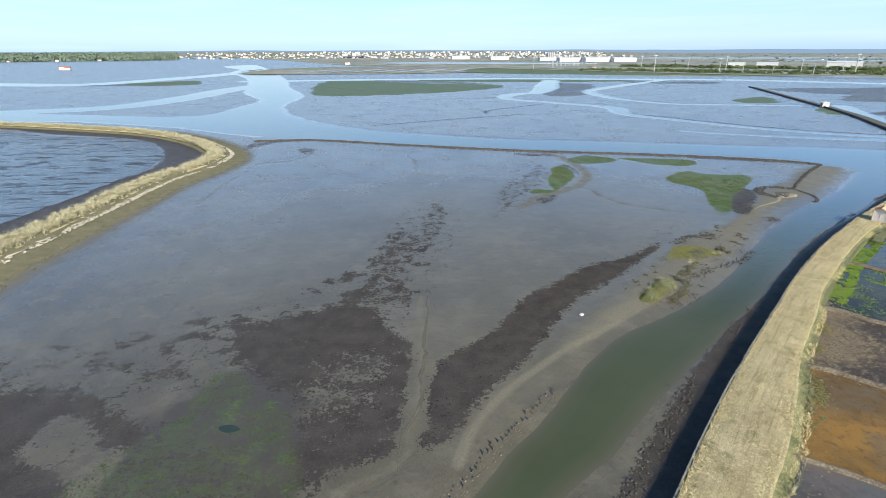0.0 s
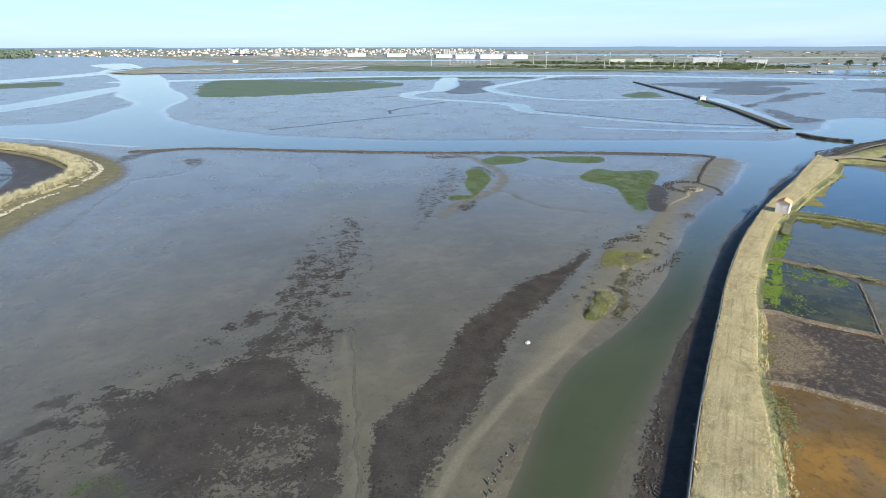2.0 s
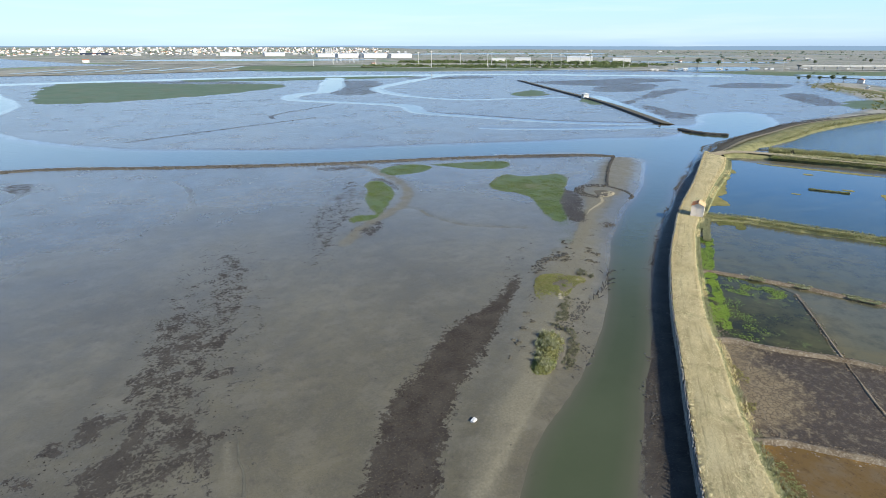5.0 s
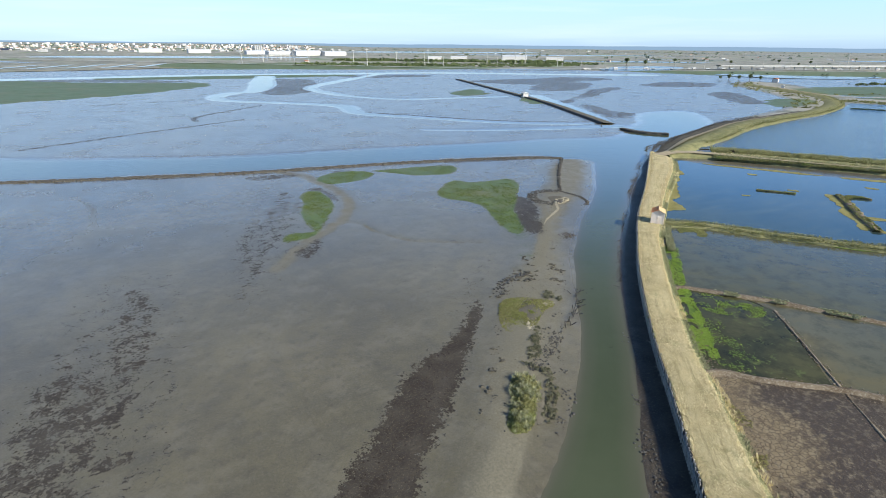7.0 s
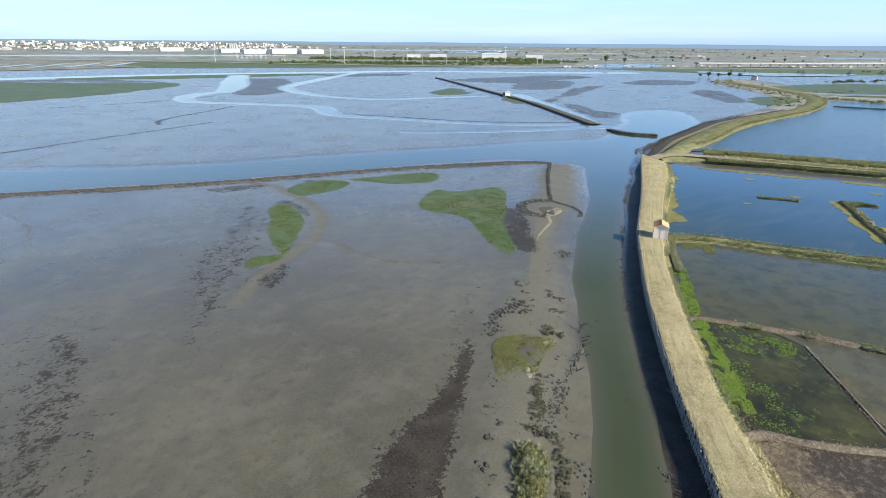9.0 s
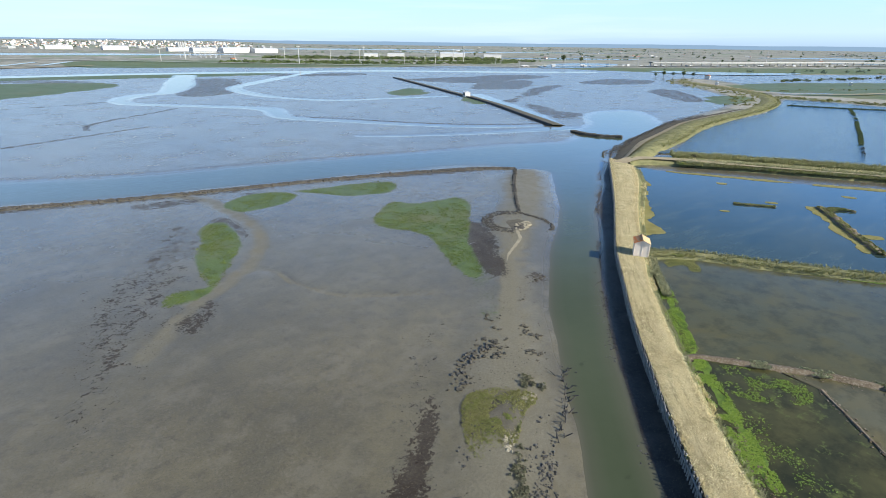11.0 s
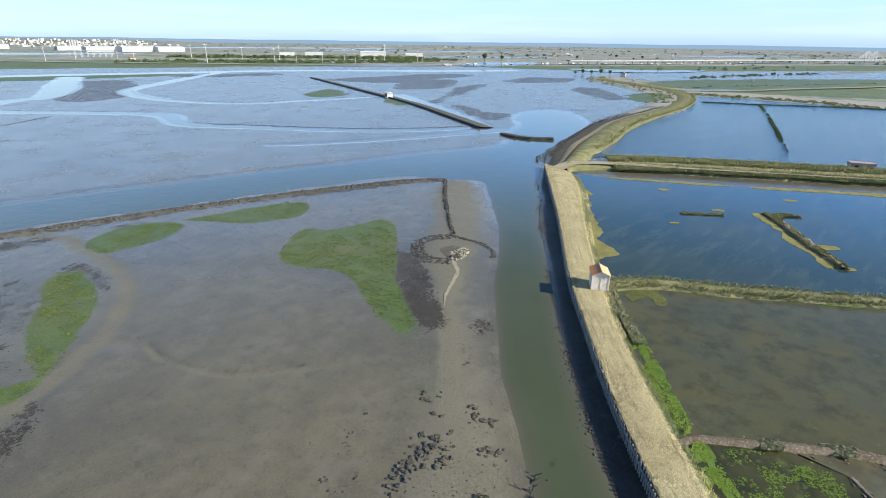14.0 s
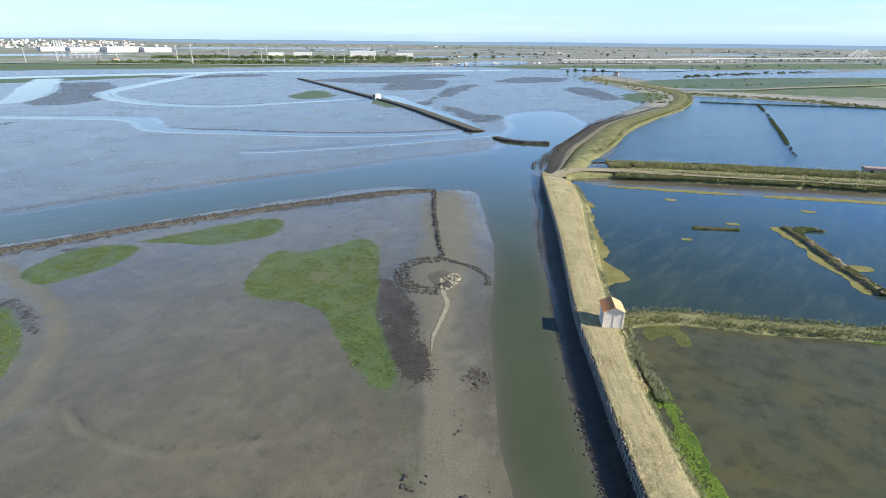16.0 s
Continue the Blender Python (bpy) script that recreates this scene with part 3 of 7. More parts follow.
RIVER_S = [(-60, 190), (-41, 187), (-16, 178), (21, 167), (55, 160), (86, 154), (100, 149)]
RIVER = RIVER + RIVER_S
UPPER = [(-260, 268), (-232, 276), (-189, 303), (-176, 357), (-176, 435), (-168, 507)]
UPPER_FAR = [(-520, 540), (-430, 521), (-345, 516), (-313, 617), (-292, 768), (-315, 877)]
FAR_BAND = [(-200, 560), (-90, 585), (-12, 595), (82, 598), (191, 580), (300, 560), (420, 480), (500, 440)]
LEFT_POND = [(-190, 218), (-151, 203), (-110, 189), (-88, 165), (-78, 140), (-80, 118), (-80, 103), (-83, 85), (-86, 60), (-160, 60), (-260, 120), (-260, 210)]
DYKE_W = [(5, 13.5), (10.5, 20), (16.1, 26.8), (19.9, 31.6), (26.1, 39.1), (33.4, 47.4), (40.2, 54.9), (46.1, 61.5), (55.0, 70.6), (61.8, 77.1), (68.9, 83.3), (78.6, 91.6), (96, 104.6), (111, 116.3), (128.1, 129.9), (131, 132)]
DYKE_E = [(12, 13.5), (17.8, 20.5), (22.5, 26.6), (26.2, 30.8), (31.2, 37.4), (35.6, 43.6), (39.6, 48.4), (43.6, 53.0), (46.8, 57.1), (49.6, 60.3), (54.3, 65.1), (60.9, 71.7), (71.1, 81.1),
          (75.4, 84.4), (81.8, 89.4), (94.9, 98.8), (104, 105), (117, 113.7), (128, 122.5)]
NE_DYKE = [(131, 127), (140, 130), (159, 137), (187, 146), (216, 155), (250, 160), (289, 165), (340, 180), (381, 206), (411, 243), (446, 295)]
LEFT_DYKE = [(-66, 45), (-68, 62), (-69, 72), (-69, 82), (-69, 99), (-69, 121), (-66, 136), (-66, 150), (-71, 162), (-88, 182), (-113, 200), (-153, 215), (-200, 228), (-300, 250)]
JETTY = [(-67, 183), (-54, 185), (-41, 184), (-16, 175.5), (21, 164.5), (36, 161.5), (55, 158), (76, 153), (87, 149.5), (98, 145.5), (105, 141)]
ARM = [(105, 141), (95, 131), (85, 120), (79.5, 113.5), (80.5, 109), (80, 106), (78, 104)]
RING = [(79, 113.5), (76, 115.5), (73.5, 115), (71, 112), (70.5, 109), (72, 107)]
SPIT = [(13, 46), (20, 52.5), (27, 58.5), (36, 65.5), (45, 74), (53, 83), (60, 91), (69, 100), (80, 108), (92, 119), (103, 130), (108, 137), (104, 140),
        (94, 134), (83, 122), (71, 112), (64, 103), (54, 91), (42, 82), (33, 72), (22, 60), (13, 50)]
WEED = [
    [(-2.4, 32.0), (-2.3, 36.4), (-2.0, 40.4), (-1.2, 44.1), (1.2, 47.0), (4.7, 50.1), (7.9, 55.0), (10.8, 60.2), (15.6, 64.3), (21.5, 70.3), (27.4, 72.9), (35.9, 79.8),
     (32.6, 75.0), (24.4, 66.0), (16.6, 58.4), (12.2, 51.4), (8.2, 44.8), (4.4, 40.4), (1.2, 34.9), (-1.0, 32.3)],
    [(-48.5, 38.1), (-38.9, 40.4), (-35.0, 40.2), (-30.9, 38.7), (-27.6, 36.1), (-24.9, 35.1), (-25.3, 32.9), (-26.1, 31.7), (-26.3, 28.5), (-26.9, 24.3), (-39.3, 24.0), (-52, 28)],
    [(-23.3, 48.3), (-22.9, 52.8), (-19.4, 54.6), (-15.8, 56.6), (-11.9, 58.5), (-8.5, 57.0), (-5.5, 50.8), (-3.1, 48.2), (-2.5, 44.1), (-2.7, 39.6), (-3.1, 35.7), (-2.9, 33.0),
     (-4.3, 31.4), (-7.2, 30.5), (-10.2, 28.4), (-11.6, 28.4), (-12.6, 34.3), (-15.2, 39.2), (-19.5, 43.2)],
    [(-10.3, 60), (-10.2, 70.5), (-9.9, 79.6), (-8.3, 85.2), (-4.6, 84.6), (-4.7, 77.5), (-5.8, 70.0), (-6.0, 63.6), (-6.4, 57.0)],
    [(-3.6, 87.3), (-2.8, 98.8), (-1.0, 103.7), (0.1, 92.9), (-1.3, 82.8), (-2.8, 77.0)],
]
BARE_SPOT = [(-34.0, 36.2), (-31.3, 36.1), (-28.9, 33.7), (-27.9, 32.1), (-26.4, 32.4), (-26.5, 29.4), (-26.4, 27.7), (-29.2, 30.4), (-32.2, 31.4), (-34.0, 32.5), (-33.9, 34.3)]
SPECKS = [
    [(-55, 44), (-38, 50), (-24, 58), (-12, 72), (-6, 92), (-2, 66), (-6, 52), (-26, 40), (-52, 36)],
    [(-10, 60), (-11, 82), (-5, 108), (3, 104), (2, 78), (-2, 60)],
    [(14, 119), (26, 123), (22, 112), (15, 98), (9, 90), (10, 104)],
    [(33, 76), (38, 83), (44, 88), (42, 89), (34, 82), (30, 75)],
    [(62, 112), (68, 120), (80, 132), (92, 142), (86, 143), (74, 136), (62, 122)],
]
FRINGE = [
    [(26.9, 143.0), (21.6, 130.9), (16.1, 122.6), (12.5, 112.4), (11.4, 103.2), (11.3, 96.7), (13.6, 100.3), (17.6, 110.7), (20.2, 113.9), (27.4, 131.2)],
    [(67.1, 115.0), (69.5, 113.5), (66.6, 106.8), (62.0, 100.8), (58.6, 95.0), (58.1, 98.0), (59.6, 102.2), (62.4, 107.6)],
    [(23.0, 40.4), (24.6, 41.6), (26.0, 41.4), (25.2, 39.4), (23.6, 38.6)],
    [(21.0, 103.3), (20.1, 106.6), (24.5, 110.4), (23.7, 106.3)],
    [(31.6, 141.3), (34.2, 141.8), (35.5, 135.8), (35.3, 131.2), (33.8, 130.6), (33.6, 135.9), (31.7, 138.1)],
    [(42.0, 155.5), (47.2, 152.9), (43.7, 149.1)],
    [(60.7, 92.8), (63.6, 92.8), (62.3, 90.9), (60.1, 91.3)],
    [(72, 154.5), (86, 151), (99, 147), (97, 144), (84, 147), (74, 151)],
    [(22, 158), (30, 158), (34, 155), (24, 154.5)],
    [(86, 160), (96, 158), (104, 152), (96, 152.5)],
    [(-64.4, 166.0), (-66.7, 176.6), (-61.1, 183.5), (-53.3, 185.8), (-50, 184), (-58, 180), (-62, 170)],
    [(-47.0, 167.7), (-42.1, 167.6), (-41.5, 158), (-45, 162)],
]
ALGAE = [
    [(55.3, 125.0), (60.2, 131.0), (64.6, 133.1), (67.0, 130.0), (73.5, 129.0), (76.2, 128.6), (75.9, 124.0), (71.5, 117.9), (64.9, 110.3), (60.2, 103.9), (57.1, 97.8), (54.8, 96.4),
     (54.4, 98.8), (55.4, 103.0), (57.5, 108.5), (59.0, 113.5), (57.9, 117.4), (55.4, 120.3)],
    [(25.2, 114.4), (25.0, 121.1), (27.6, 130.5), (30.2, 138.0), (33.0, 139.0), (33.8, 133.5), (33.3, 128.2), (30.5, 121.7), (27.2, 115.6), (24, 111.5), (19.6, 111.5), (21, 115)],
    [(36.3, 149.1), (38.9, 151.6), (43.0, 153.2), (47.8, 152.4), (50.3, 148.5), (45.6, 144.7), (40.6, 143.6), (37.8, 143.6)],
    [(51.4, 151.3), (58.0, 150.1), (63.8, 149.5), (70.2, 148.8), (72.3, 145.4), (68.4, 140.4), (63.7, 140.7), (58.6, 142.7), (54.2, 147.9)],
    [(-98, 402), (-121, 551), (-86, 569), (-13, 517), (40, 497), (50, 458), (7, 409), (-34, 384), (-73, 374)],
    [(-12, 592), (109, 596), (200, 548), (98, 535), (-12, 552)],
    [(70, 930), (288, 860), (450, 640), (332, 650), (195, 680), (42, 755)],
    [(-310, 530), (-262, 575), (-236, 512), (-270, 492)],
    [(560, 505), (820, 385), (1176, 190), (953, 156), (749, 270), (600, 345), (560, 420)],
    [(422, 195), (424, 245), (525, 245), (700, 125), (600, 100), (500, 140)],
    [(300, 190), (340, 215), (360, 205), (330, 185)],
    [(398, 190), (436, 100), (500, 90), (540, 135), (480, 152), (420, 185)],
    [(181, 331), (211, 357), (207, 328), (186, 311)],
    [(190, 262), (204, 292), (210, 288), (198, 262)],
]
THIN_ALGAE = [[(-22.8, 43.0), (-20.1, 43.4), (-17.6, 39.6), (-14.5, 37.8), (-12.4, 33.0), (-11.2, 26.9), (-28.6, 22.6), (-27.9, 28.8), (-25.5, 32.9), (-23.6, 35.6), (-23.2, 39.5)],
              [(40.6, 117.2), (45.3, 116.3), (45.1, 111.2), (41.9, 107.9), (39.7, 110.0), (38.9, 114.0)]]
FAR_DARK = [
    [(94, 498), (135, 496), (100, 380), (73, 382)], [(245, 280), (283, 309), (323, 326), (324, 319), (276, 293), (246, 274)],
    [(215, 247), (206, 222), (204, 205), (194, 197), (187, 200), (199, 223)], [(259, 342), (296, 343), (277, 318), (251, 324)], [(214, 261), (240, 278), (212, 252)],
    [(347, 261), (364, 254), (320, 211), (301, 210)], [(257, 429), (305, 435), (356, 424), (318, 374), (274, 379)],
    [(-345, 500), (-304, 542), (-270, 545), (-285, 490)],
    [(250, 330), (300, 380), (340, 372), (300, 330)], [(300, 420), (380, 440), (400, 400), (320, 390)], [(180, 540), (260, 530), (250, 500), (190, 510)],
    [(360, 330), (420, 350), (440, 320), (390, 300)], [(-110, 572), (-20, 560), (40, 512), (20, 508), (-60, 552)],
]
# winding tide creeks on the far flats, with their widths
CREEK_A = [(112, 560), (95, 490), (84, 440), (70, 398), (57, 392), (43, 370), (45, 346), (73, 318), (93, 294), (91, 262), (107, 239), (118, 224), (130, 210), (145, 198), (164, 188)]
CREEK_B = [(234, 568), (193, 519), (135, 448), (113, 416), (109, 378), (118, 338), (137, 312), (165, 306), (200, 300)]
CREEK_C = [(59, 315), (47, 302), (29, 285), (21.7, 274), (22, 264)]
CREEK_F = [(60, 372), (20, 352), (-20, 345)]
CREEK_G = [(40, 262), (0, 240), (-30, 222)]
CREEK_D = [(168, 183), (185, 212), (206, 258), (225, 300)]
CREEK_E = [(170, 178), (140, 186), (112, 196), (95, 205)]
LAND = [
    [(-5200, 2200), (-1750, 2130), (-1223, 2440), (-706, 2043), (-222, 1180), (-160, 1080), (40, 800), (195, 675), (325, 630), (443, 615), (496, 570), (640, 330), (900, 190), (1100, 120),
     (5200, -600), (5200, 5200), (-5200, 5200)],
    [(-293, 930), (-199, 1042), (-84, 963), (52, 892), (62, 773), (-64, 722), (-214, 716), (-285, 760)],
    [(225, 164), (300, 182), (340, 200), (400, 255), (440, 300), (500, 320), (490, 285), (430, 225), (400, 195), (500, 150), (700, 80), (700, -300), (420, -100), (372, 92), (366, 178), (330, 172), (270, 158)],
]


def graded(lo, f0, c0, c1, f1, hi, cell):
    """Grid lines: even in the middle stretch, at most 3 m apart as far as f0 and f1, wider and wider outside."""
    mid = list(np.arange(c0, c1, cell))

    def out(start, fine, end, sign):
        x, d, got = start, cell, []
        while sign * (end - x) > 0:
            d = min(d * 1.014, 3.0) if sign * (fine - x) > 0 else d * 1.05
            x += sign * d
            got.append(x)
        return got
    return np.array(out(mid[0], f0, lo, -1)[::-1] + mid + out(mid[-1], f1, hi, 1))


def stream_sd(x, y, pts, widths, reach=30.0):
    """Signed distance to the edge of a stream whose width changes on its way."""
    q = spline(pts, 4.0)
    half = np.interp(np.linspace(0, 1, len(q)), np.linspace(0, 1, len(widths)), widths) / 2
    best = np.full(x.shape, reach)
    near = (x > q[:, 0].min() - reach) & (x < q[:, 0].max() + reach) & (y > q[:, 1].min() - reach) & (y < q[:, 1].max() + reach)
    nx, ny, d = x[near], y[near], np.full(near.sum(), reach)
    for (ax, ay), (bx, by), h0, h1 in zip(q[:-1], q[1:], half[:-1], half[1:]):
        vx, vy = bx - ax, by - ay
        t = np.clip(((nx - ax) * vx + (ny - ay) * vy) / (vx * vx + vy * vy + 1e-12), 0, 1)
        d = np.minimum(d, np.hypot(nx - ax - t * vx, ny - ay - t * vy) - h0 - (h1 - h0) * t)
    best[near] = d
    return best


LEVEL = -0.11
GX, GY = np.meshgrid(graded(-4900, -330, -52, 110, 440, 4950, 0.7), graded(-350, 0, 18, 165, 610, 4950, 0.7))
gx, gy = GX.ravel(), GY.ravel()
far = np.hypot(gx - 20, gy - 70)
wob = (fnoise(gx, gy, 7, 3) - 0.5) * np.clip(far / 110, 0.6, 2.5)     # uneven shorelines
# lagoon bed: negative distance is water
sd_w = np.minimum(poly_sd(gx, gy, CREEK, 1.5), poly_sd(gx, gy, RIVER, 4, 40))
sd_w = np.minimum(sd_w, line_sd(gx, gy, UPPER, 9, 4, 40))
sd_w = np.minimum(sd_w, line_sd(gx, gy, UPPER_FAR, 16, 8, 60))
sd_w = np.minimum(sd_w, line_sd(gx, gy, FAR_BAND, 10, 8, 60))
for q, widths in ((CREEK_A, (14, 12, 16, 12, 6, 5, 4, 7, 4, 3, 2)), (CREEK_B, (6, 5, 5, 4.5, 3.5, 2.5, 1)), (CREEK_D, (1.5, 4, 3.5, 1.5)), (CREEK_E, (5, 3, 1))):
    sd_w = np.minimum(sd_w, stream_sd(gx, gy, q, widths))
sd_w = sd_w + wob
rough_in, calm = np.clip(far / 40, 2.8, 9), np.clip(np.abs(sd_w) / 6, 0, 1)
height = LEVEL + np.where(sd_w > 0, np.minimum(sd_w / np.clip(far / 60, 2.6, 6), 1) * 0.13, np.maximum(sd_w / rough_in, -2.5) * 0.32)
height = height + calm * (0.05 * (fnoise(gx, gy, 14, 5) - 0.5) + 0.035 * (fnoise(gx, gy, 2.2, 9) - 0.5))
sd_spit = poly_sd(gx, gy, SPIT, 1.5)
height += 0.22 * np.clip(0.5 - sd_spit / 5, 0, 1) * np.clip(sd_w / 3, 0, 1)
land = np.zeros_like(gx)
for q in LAND:
    land = np.maximum(land, np.clip(0.5 - poly_sd(gx, gy, q, 20, 60) / np.clip(far / 12, 8, 60), 0, 1))
bearing = np.degrees(np.arctan2(gx, gy))
rise = np.clip((far - 2000) / 3000, 0, 1) * np.clip((22 - bearing) / 8, 0, 1)
height += land * 0.5 + rise * 20
cover = np.zeros((len(gx), 4), np.float32)
form = np.zeros((len(gx), 4), np.float32)
for q, cap, soft in zip(WEED, (1.0, 0.95, 0.86, 0.52, 0.46), (2.4, 3.6, 4.0, 3.4, 4.0)):
    cover[:, 0] = np.maximum(cover[:, 0], np.clip(0.5 - poly_sd(gx, gy, q) / soft, 0, cap))
for q in SPECKS:
    cover[:, 0] = np.maximum(cover[:, 0], np.clip(0.20 - poly_sd(gx, gy, q) / 14.0, 0, 0.26) + np.where(poly_sd(gx, gy, q) < 0, (0.42 if q is SPECKS[0] else 0.0) * np.clip((fnoise(gx + gy * 0.3, gy * 1.3, 2.4, 66) - 0.52) / 0.16, 0, 1), 0))
for bx, by, br in ((-9.5, 40.5, 4.5), (-8.0, 44.5, 3.0), (-12.5, 38.5, 3.5)):          # thinner spots in the weed bed
    cover[:, 0] -= 0.24 * np.exp(-((gx - bx) ** 2 + (gy - by) ** 2) / br ** 2)
cover[:, 0] = np.maximum(cover[:, 0], 0) * np.clip(0.25 + poly_sd(gx, gy, BARE_SPOT, 1) / 1.2, 0.25, 1)
for q in FAR_DARK:
    cover[:, 0] = np.maximum(cover[:, 0], np.clip(0.62 - (poly_sd(gx, gy, q, 6) + (fnoise(gx, gy, 12, 77) - 0.5) * 9) / 7.0, 0, 0.54))
for q, side in ((CREEK_A[4:], 4.2), (CREEK_B[3:], 3.6), (CREEK_C, 0.5), (CREEK_F, 0.5), (CREEK_G, 0.5)):          # cut banks of the creeks: their missing sky reflection painted as dark lines
    cut = line_sd(gx, gy, [(x + side * 0.6, y + side) for x, y in q], 0.7, 4)
    cover[:, 0] = np.maximum(cover[:, 0], np.clip(0.58 - cut / 2.4, 0, 0.58))
for k, q in enumerate(FRINGE):
    cap = (0.40, 0.85, 0.60)[k] if k < 3 else 0.55
    cover[:, 0] = np.maximum(cover[:, 0], np.clip(cap - 0.08 - poly_sd(gx, gy, q) / (5.0 if k == 0 else 2.6), 0, cap))
weedy_dam = line_sd(gx, gy, [(x - 0.3, y - 2.2) for x, y in JETTY[3:]], 0.6, 3)
cover[:, 0] = np.maximum(cover[:, 0], np.clip(0.46 - weedy_dam / 2.4, 0, 0.46))
for k, q in enumerate(ALGAE):
    rag_w, soft = (2.2, 2.2) if k < 4 else (np.clip(far / 30, 4, 14), 6.0)
    cover[:, 1] = np.maximum(cover[:, 1], np.clip(0.52 - (poly_sd(gx, gy, q) + (fnoise(gx, gy, 9.0, 78) - 0.5) * rag_w) / soft, 0, 0.95))
for q, cap, soft in zip(THIN_ALGAE, (0.44, 0.30), (4.0, 7.0)):
    cover[:, 1] = np.maximum(cover[:, 1], np.clip(0.42 - poly_sd(gx, gy, q) / soft, 0, cap))
trailing = line_sd(gx, gy, [(57, 98), (53, 92), (50, 88)], 1.0, 2)
cover[:, 1] = np.maximum(cover[:, 1], np.clip(0.36 - trailing / 9.0, 0, 0.36))
film = poly_sd(gx, gy, [(-55, 15), (-50, 30), (-27, 34), (-23.4, 38), (-20, 43), (-15, 40), (-13, 35), (-12, 29), (-12, 12)], 2)
form[:, 1] = np.maximum(form[:, 1], np.clip(0.70 - film / 8, 0, 1.0)) * np.clip(poly_sd(gx, gy, BARE_SPOT, 1) / 2.0, 0, 1)
cover[:, 0] = np.maximum(cover[:, 0], np.clip(0.36 - film / 6, 0, 0.36) * np.clip(poly_sd(gx, gy, BARE_SPOT, 1) / 2.0, 0, 1))
# dark weed at the stake wall, widened to paint the wall's shadow darker
foot = line_sd(gx, gy, [(x - 1.3, y + 1.3) for x, y in DYKE_W], 1.7, 2)
cover[:, 0] = np.maximum(cover[:, 0], np.clip(0.56 - foot / 1.0, 0, 1.3))
cover[:, 2] = np.clip(0.40 - sd_spit / 9.0, 0, 0.62)
sandy = line_sd(gx, gy, [(1, 31), (3, 36), (6.1, 40.4), (9.3, 43.6), (13, 47.2), (16.8, 50.1), (22.1, 54.6), (26, 58)], 0.25, 2)
cover[:, 2] = np.maximum(cover[:, 2], np.clip(0.66 - sandy / 1.3, 0, 1))
apron = line_sd(gx, gy, [(x + 6.0, y) if y < 160 else (x + 3, y + 5) for x, y in LEFT_DYKE], 3.5, 3)
cover[:, 2] = np.maximum(cover[:, 2], np.clip(0.45 - apron / 5, 0, 0.6))
shore = line_sd(gx, gy, [(x - 4, y + 7) for x, y in NE_DYKE[1:6]], 4, 3)
cover[:, 0] = np.maximum(cover[:, 0], np.clip(0.5 - shore / 6, 0, 0.6))
toe = line_sd(gx, gy, [(25.6, 58.6), (24.2, 57.6), (21.2, 55.4), (19.8, 54.1)], 0.4, 1)
cover[:, 2] = np.maximum(cover[:, 2], np.clip(0.9 - toe / 2, 0, 1))
stream = line_sd(gx, gy, [(75, 108), (72, 106.5), (69, 103), (66, 101), (64, 99.8), (62, 98), (59.2, 94.5), (56.5, 91.5), (52.8, 87.8), (49.5, 84.6)], 0.3, 1)
cover[:, 2] = np.maximum(cover[:, 2], np.clip(0.95 - stream / 2, 0, 1))
trail = line_sd(gx, gy, [(-2.9, 60), (-2.8, 54.8), (-2.4, 49.6), (-2.2, 44.1), (-2.4, 39.5), (-2.5, 36.4), (-3, 33.6), (-2.7, 32.4), (-4.2, 30.6), (-8, 27.9)], 0.35, 1)
cover[:, 0] *= np.clip(trail / 1.2, 0.15, 1)
cover[:, 2] = np.maximum(cover[:, 2], np.clip(0.42 - trail / 3, 0, 0.5))
for q, half, soft, amt in (([(29.9, 161.7), (32.1, 157.9), (34.9, 153.4), (35.5, 148.7), (36.8, 141.9), (37.3, 134.1), (36.2, 126.8), (34.3, 122.8), (31.1, 117.2), (29.5, 116.1), (26.8, 112.9), (22.9, 110.2), (16, 101)], 0.6, 1.6, 0.56),
                           ([(31.1, 117.0), (31.2, 115.7), (32.6, 115.7), (33.9, 113.8), (34.4, 109.6), (35.7, 106.3), (37.2, 103.5), (38.8, 101.5), (42, 99.4), (48, 96)], 0.1, 0.8, 0.56),
                           ([(-11.8, 157.7), (-8.5, 148.7), (-7.7, 141.9), (-7.4, 134.6)], 0.15, 0.8, 0.44), ([(-51.5, 103), (-52.5, 117), (-52.3, 135), (-52, 144), (-43.6, 148.4), (-41.3, 157.9)], 0.15, 0.8, 0.40)):
    drain = line_sd(gx, gy, q, half, 1)
    cover[:, 2] = np.maximum(cover[:, 2], np.clip(amt - drain / soft * 0.4, 0, amt))
    height -= 0.04 * np.clip(1 - drain / 0.8, 0, 1)
    # shaded side of the drain, painted as a darker strip on the mud
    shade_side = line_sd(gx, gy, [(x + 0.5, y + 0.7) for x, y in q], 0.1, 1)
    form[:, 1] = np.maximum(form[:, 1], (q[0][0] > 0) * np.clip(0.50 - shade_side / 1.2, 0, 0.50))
inner = poly_sd(gx, gy, LEFT_POND, 3)
rim = np.clip(1.0 - np.maximum(np.abs(inner - 4) - 5, 0) / 3, 0, 1)
cover[:, 0] = np.maximum(cover[:, 0], rim * 0.75)
form[:, 0] = land
form[:, 2] = np.clip(0.55 + (far - 45) / 60, 0, 1) * (1 - cover[:, 2])
for c in (cover, form):
    c[:, 3] = 1
nr, nc = GX.shape
idx = np.arange(nr * nc).reshape(nr, nc)
quads = np.stack([idx[:-1, :-1], idx[:-1, 1:], idx[1:, 1:], idx[1:, :-1]], -1).reshape(-1, 4)
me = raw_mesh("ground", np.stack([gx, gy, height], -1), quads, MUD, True)
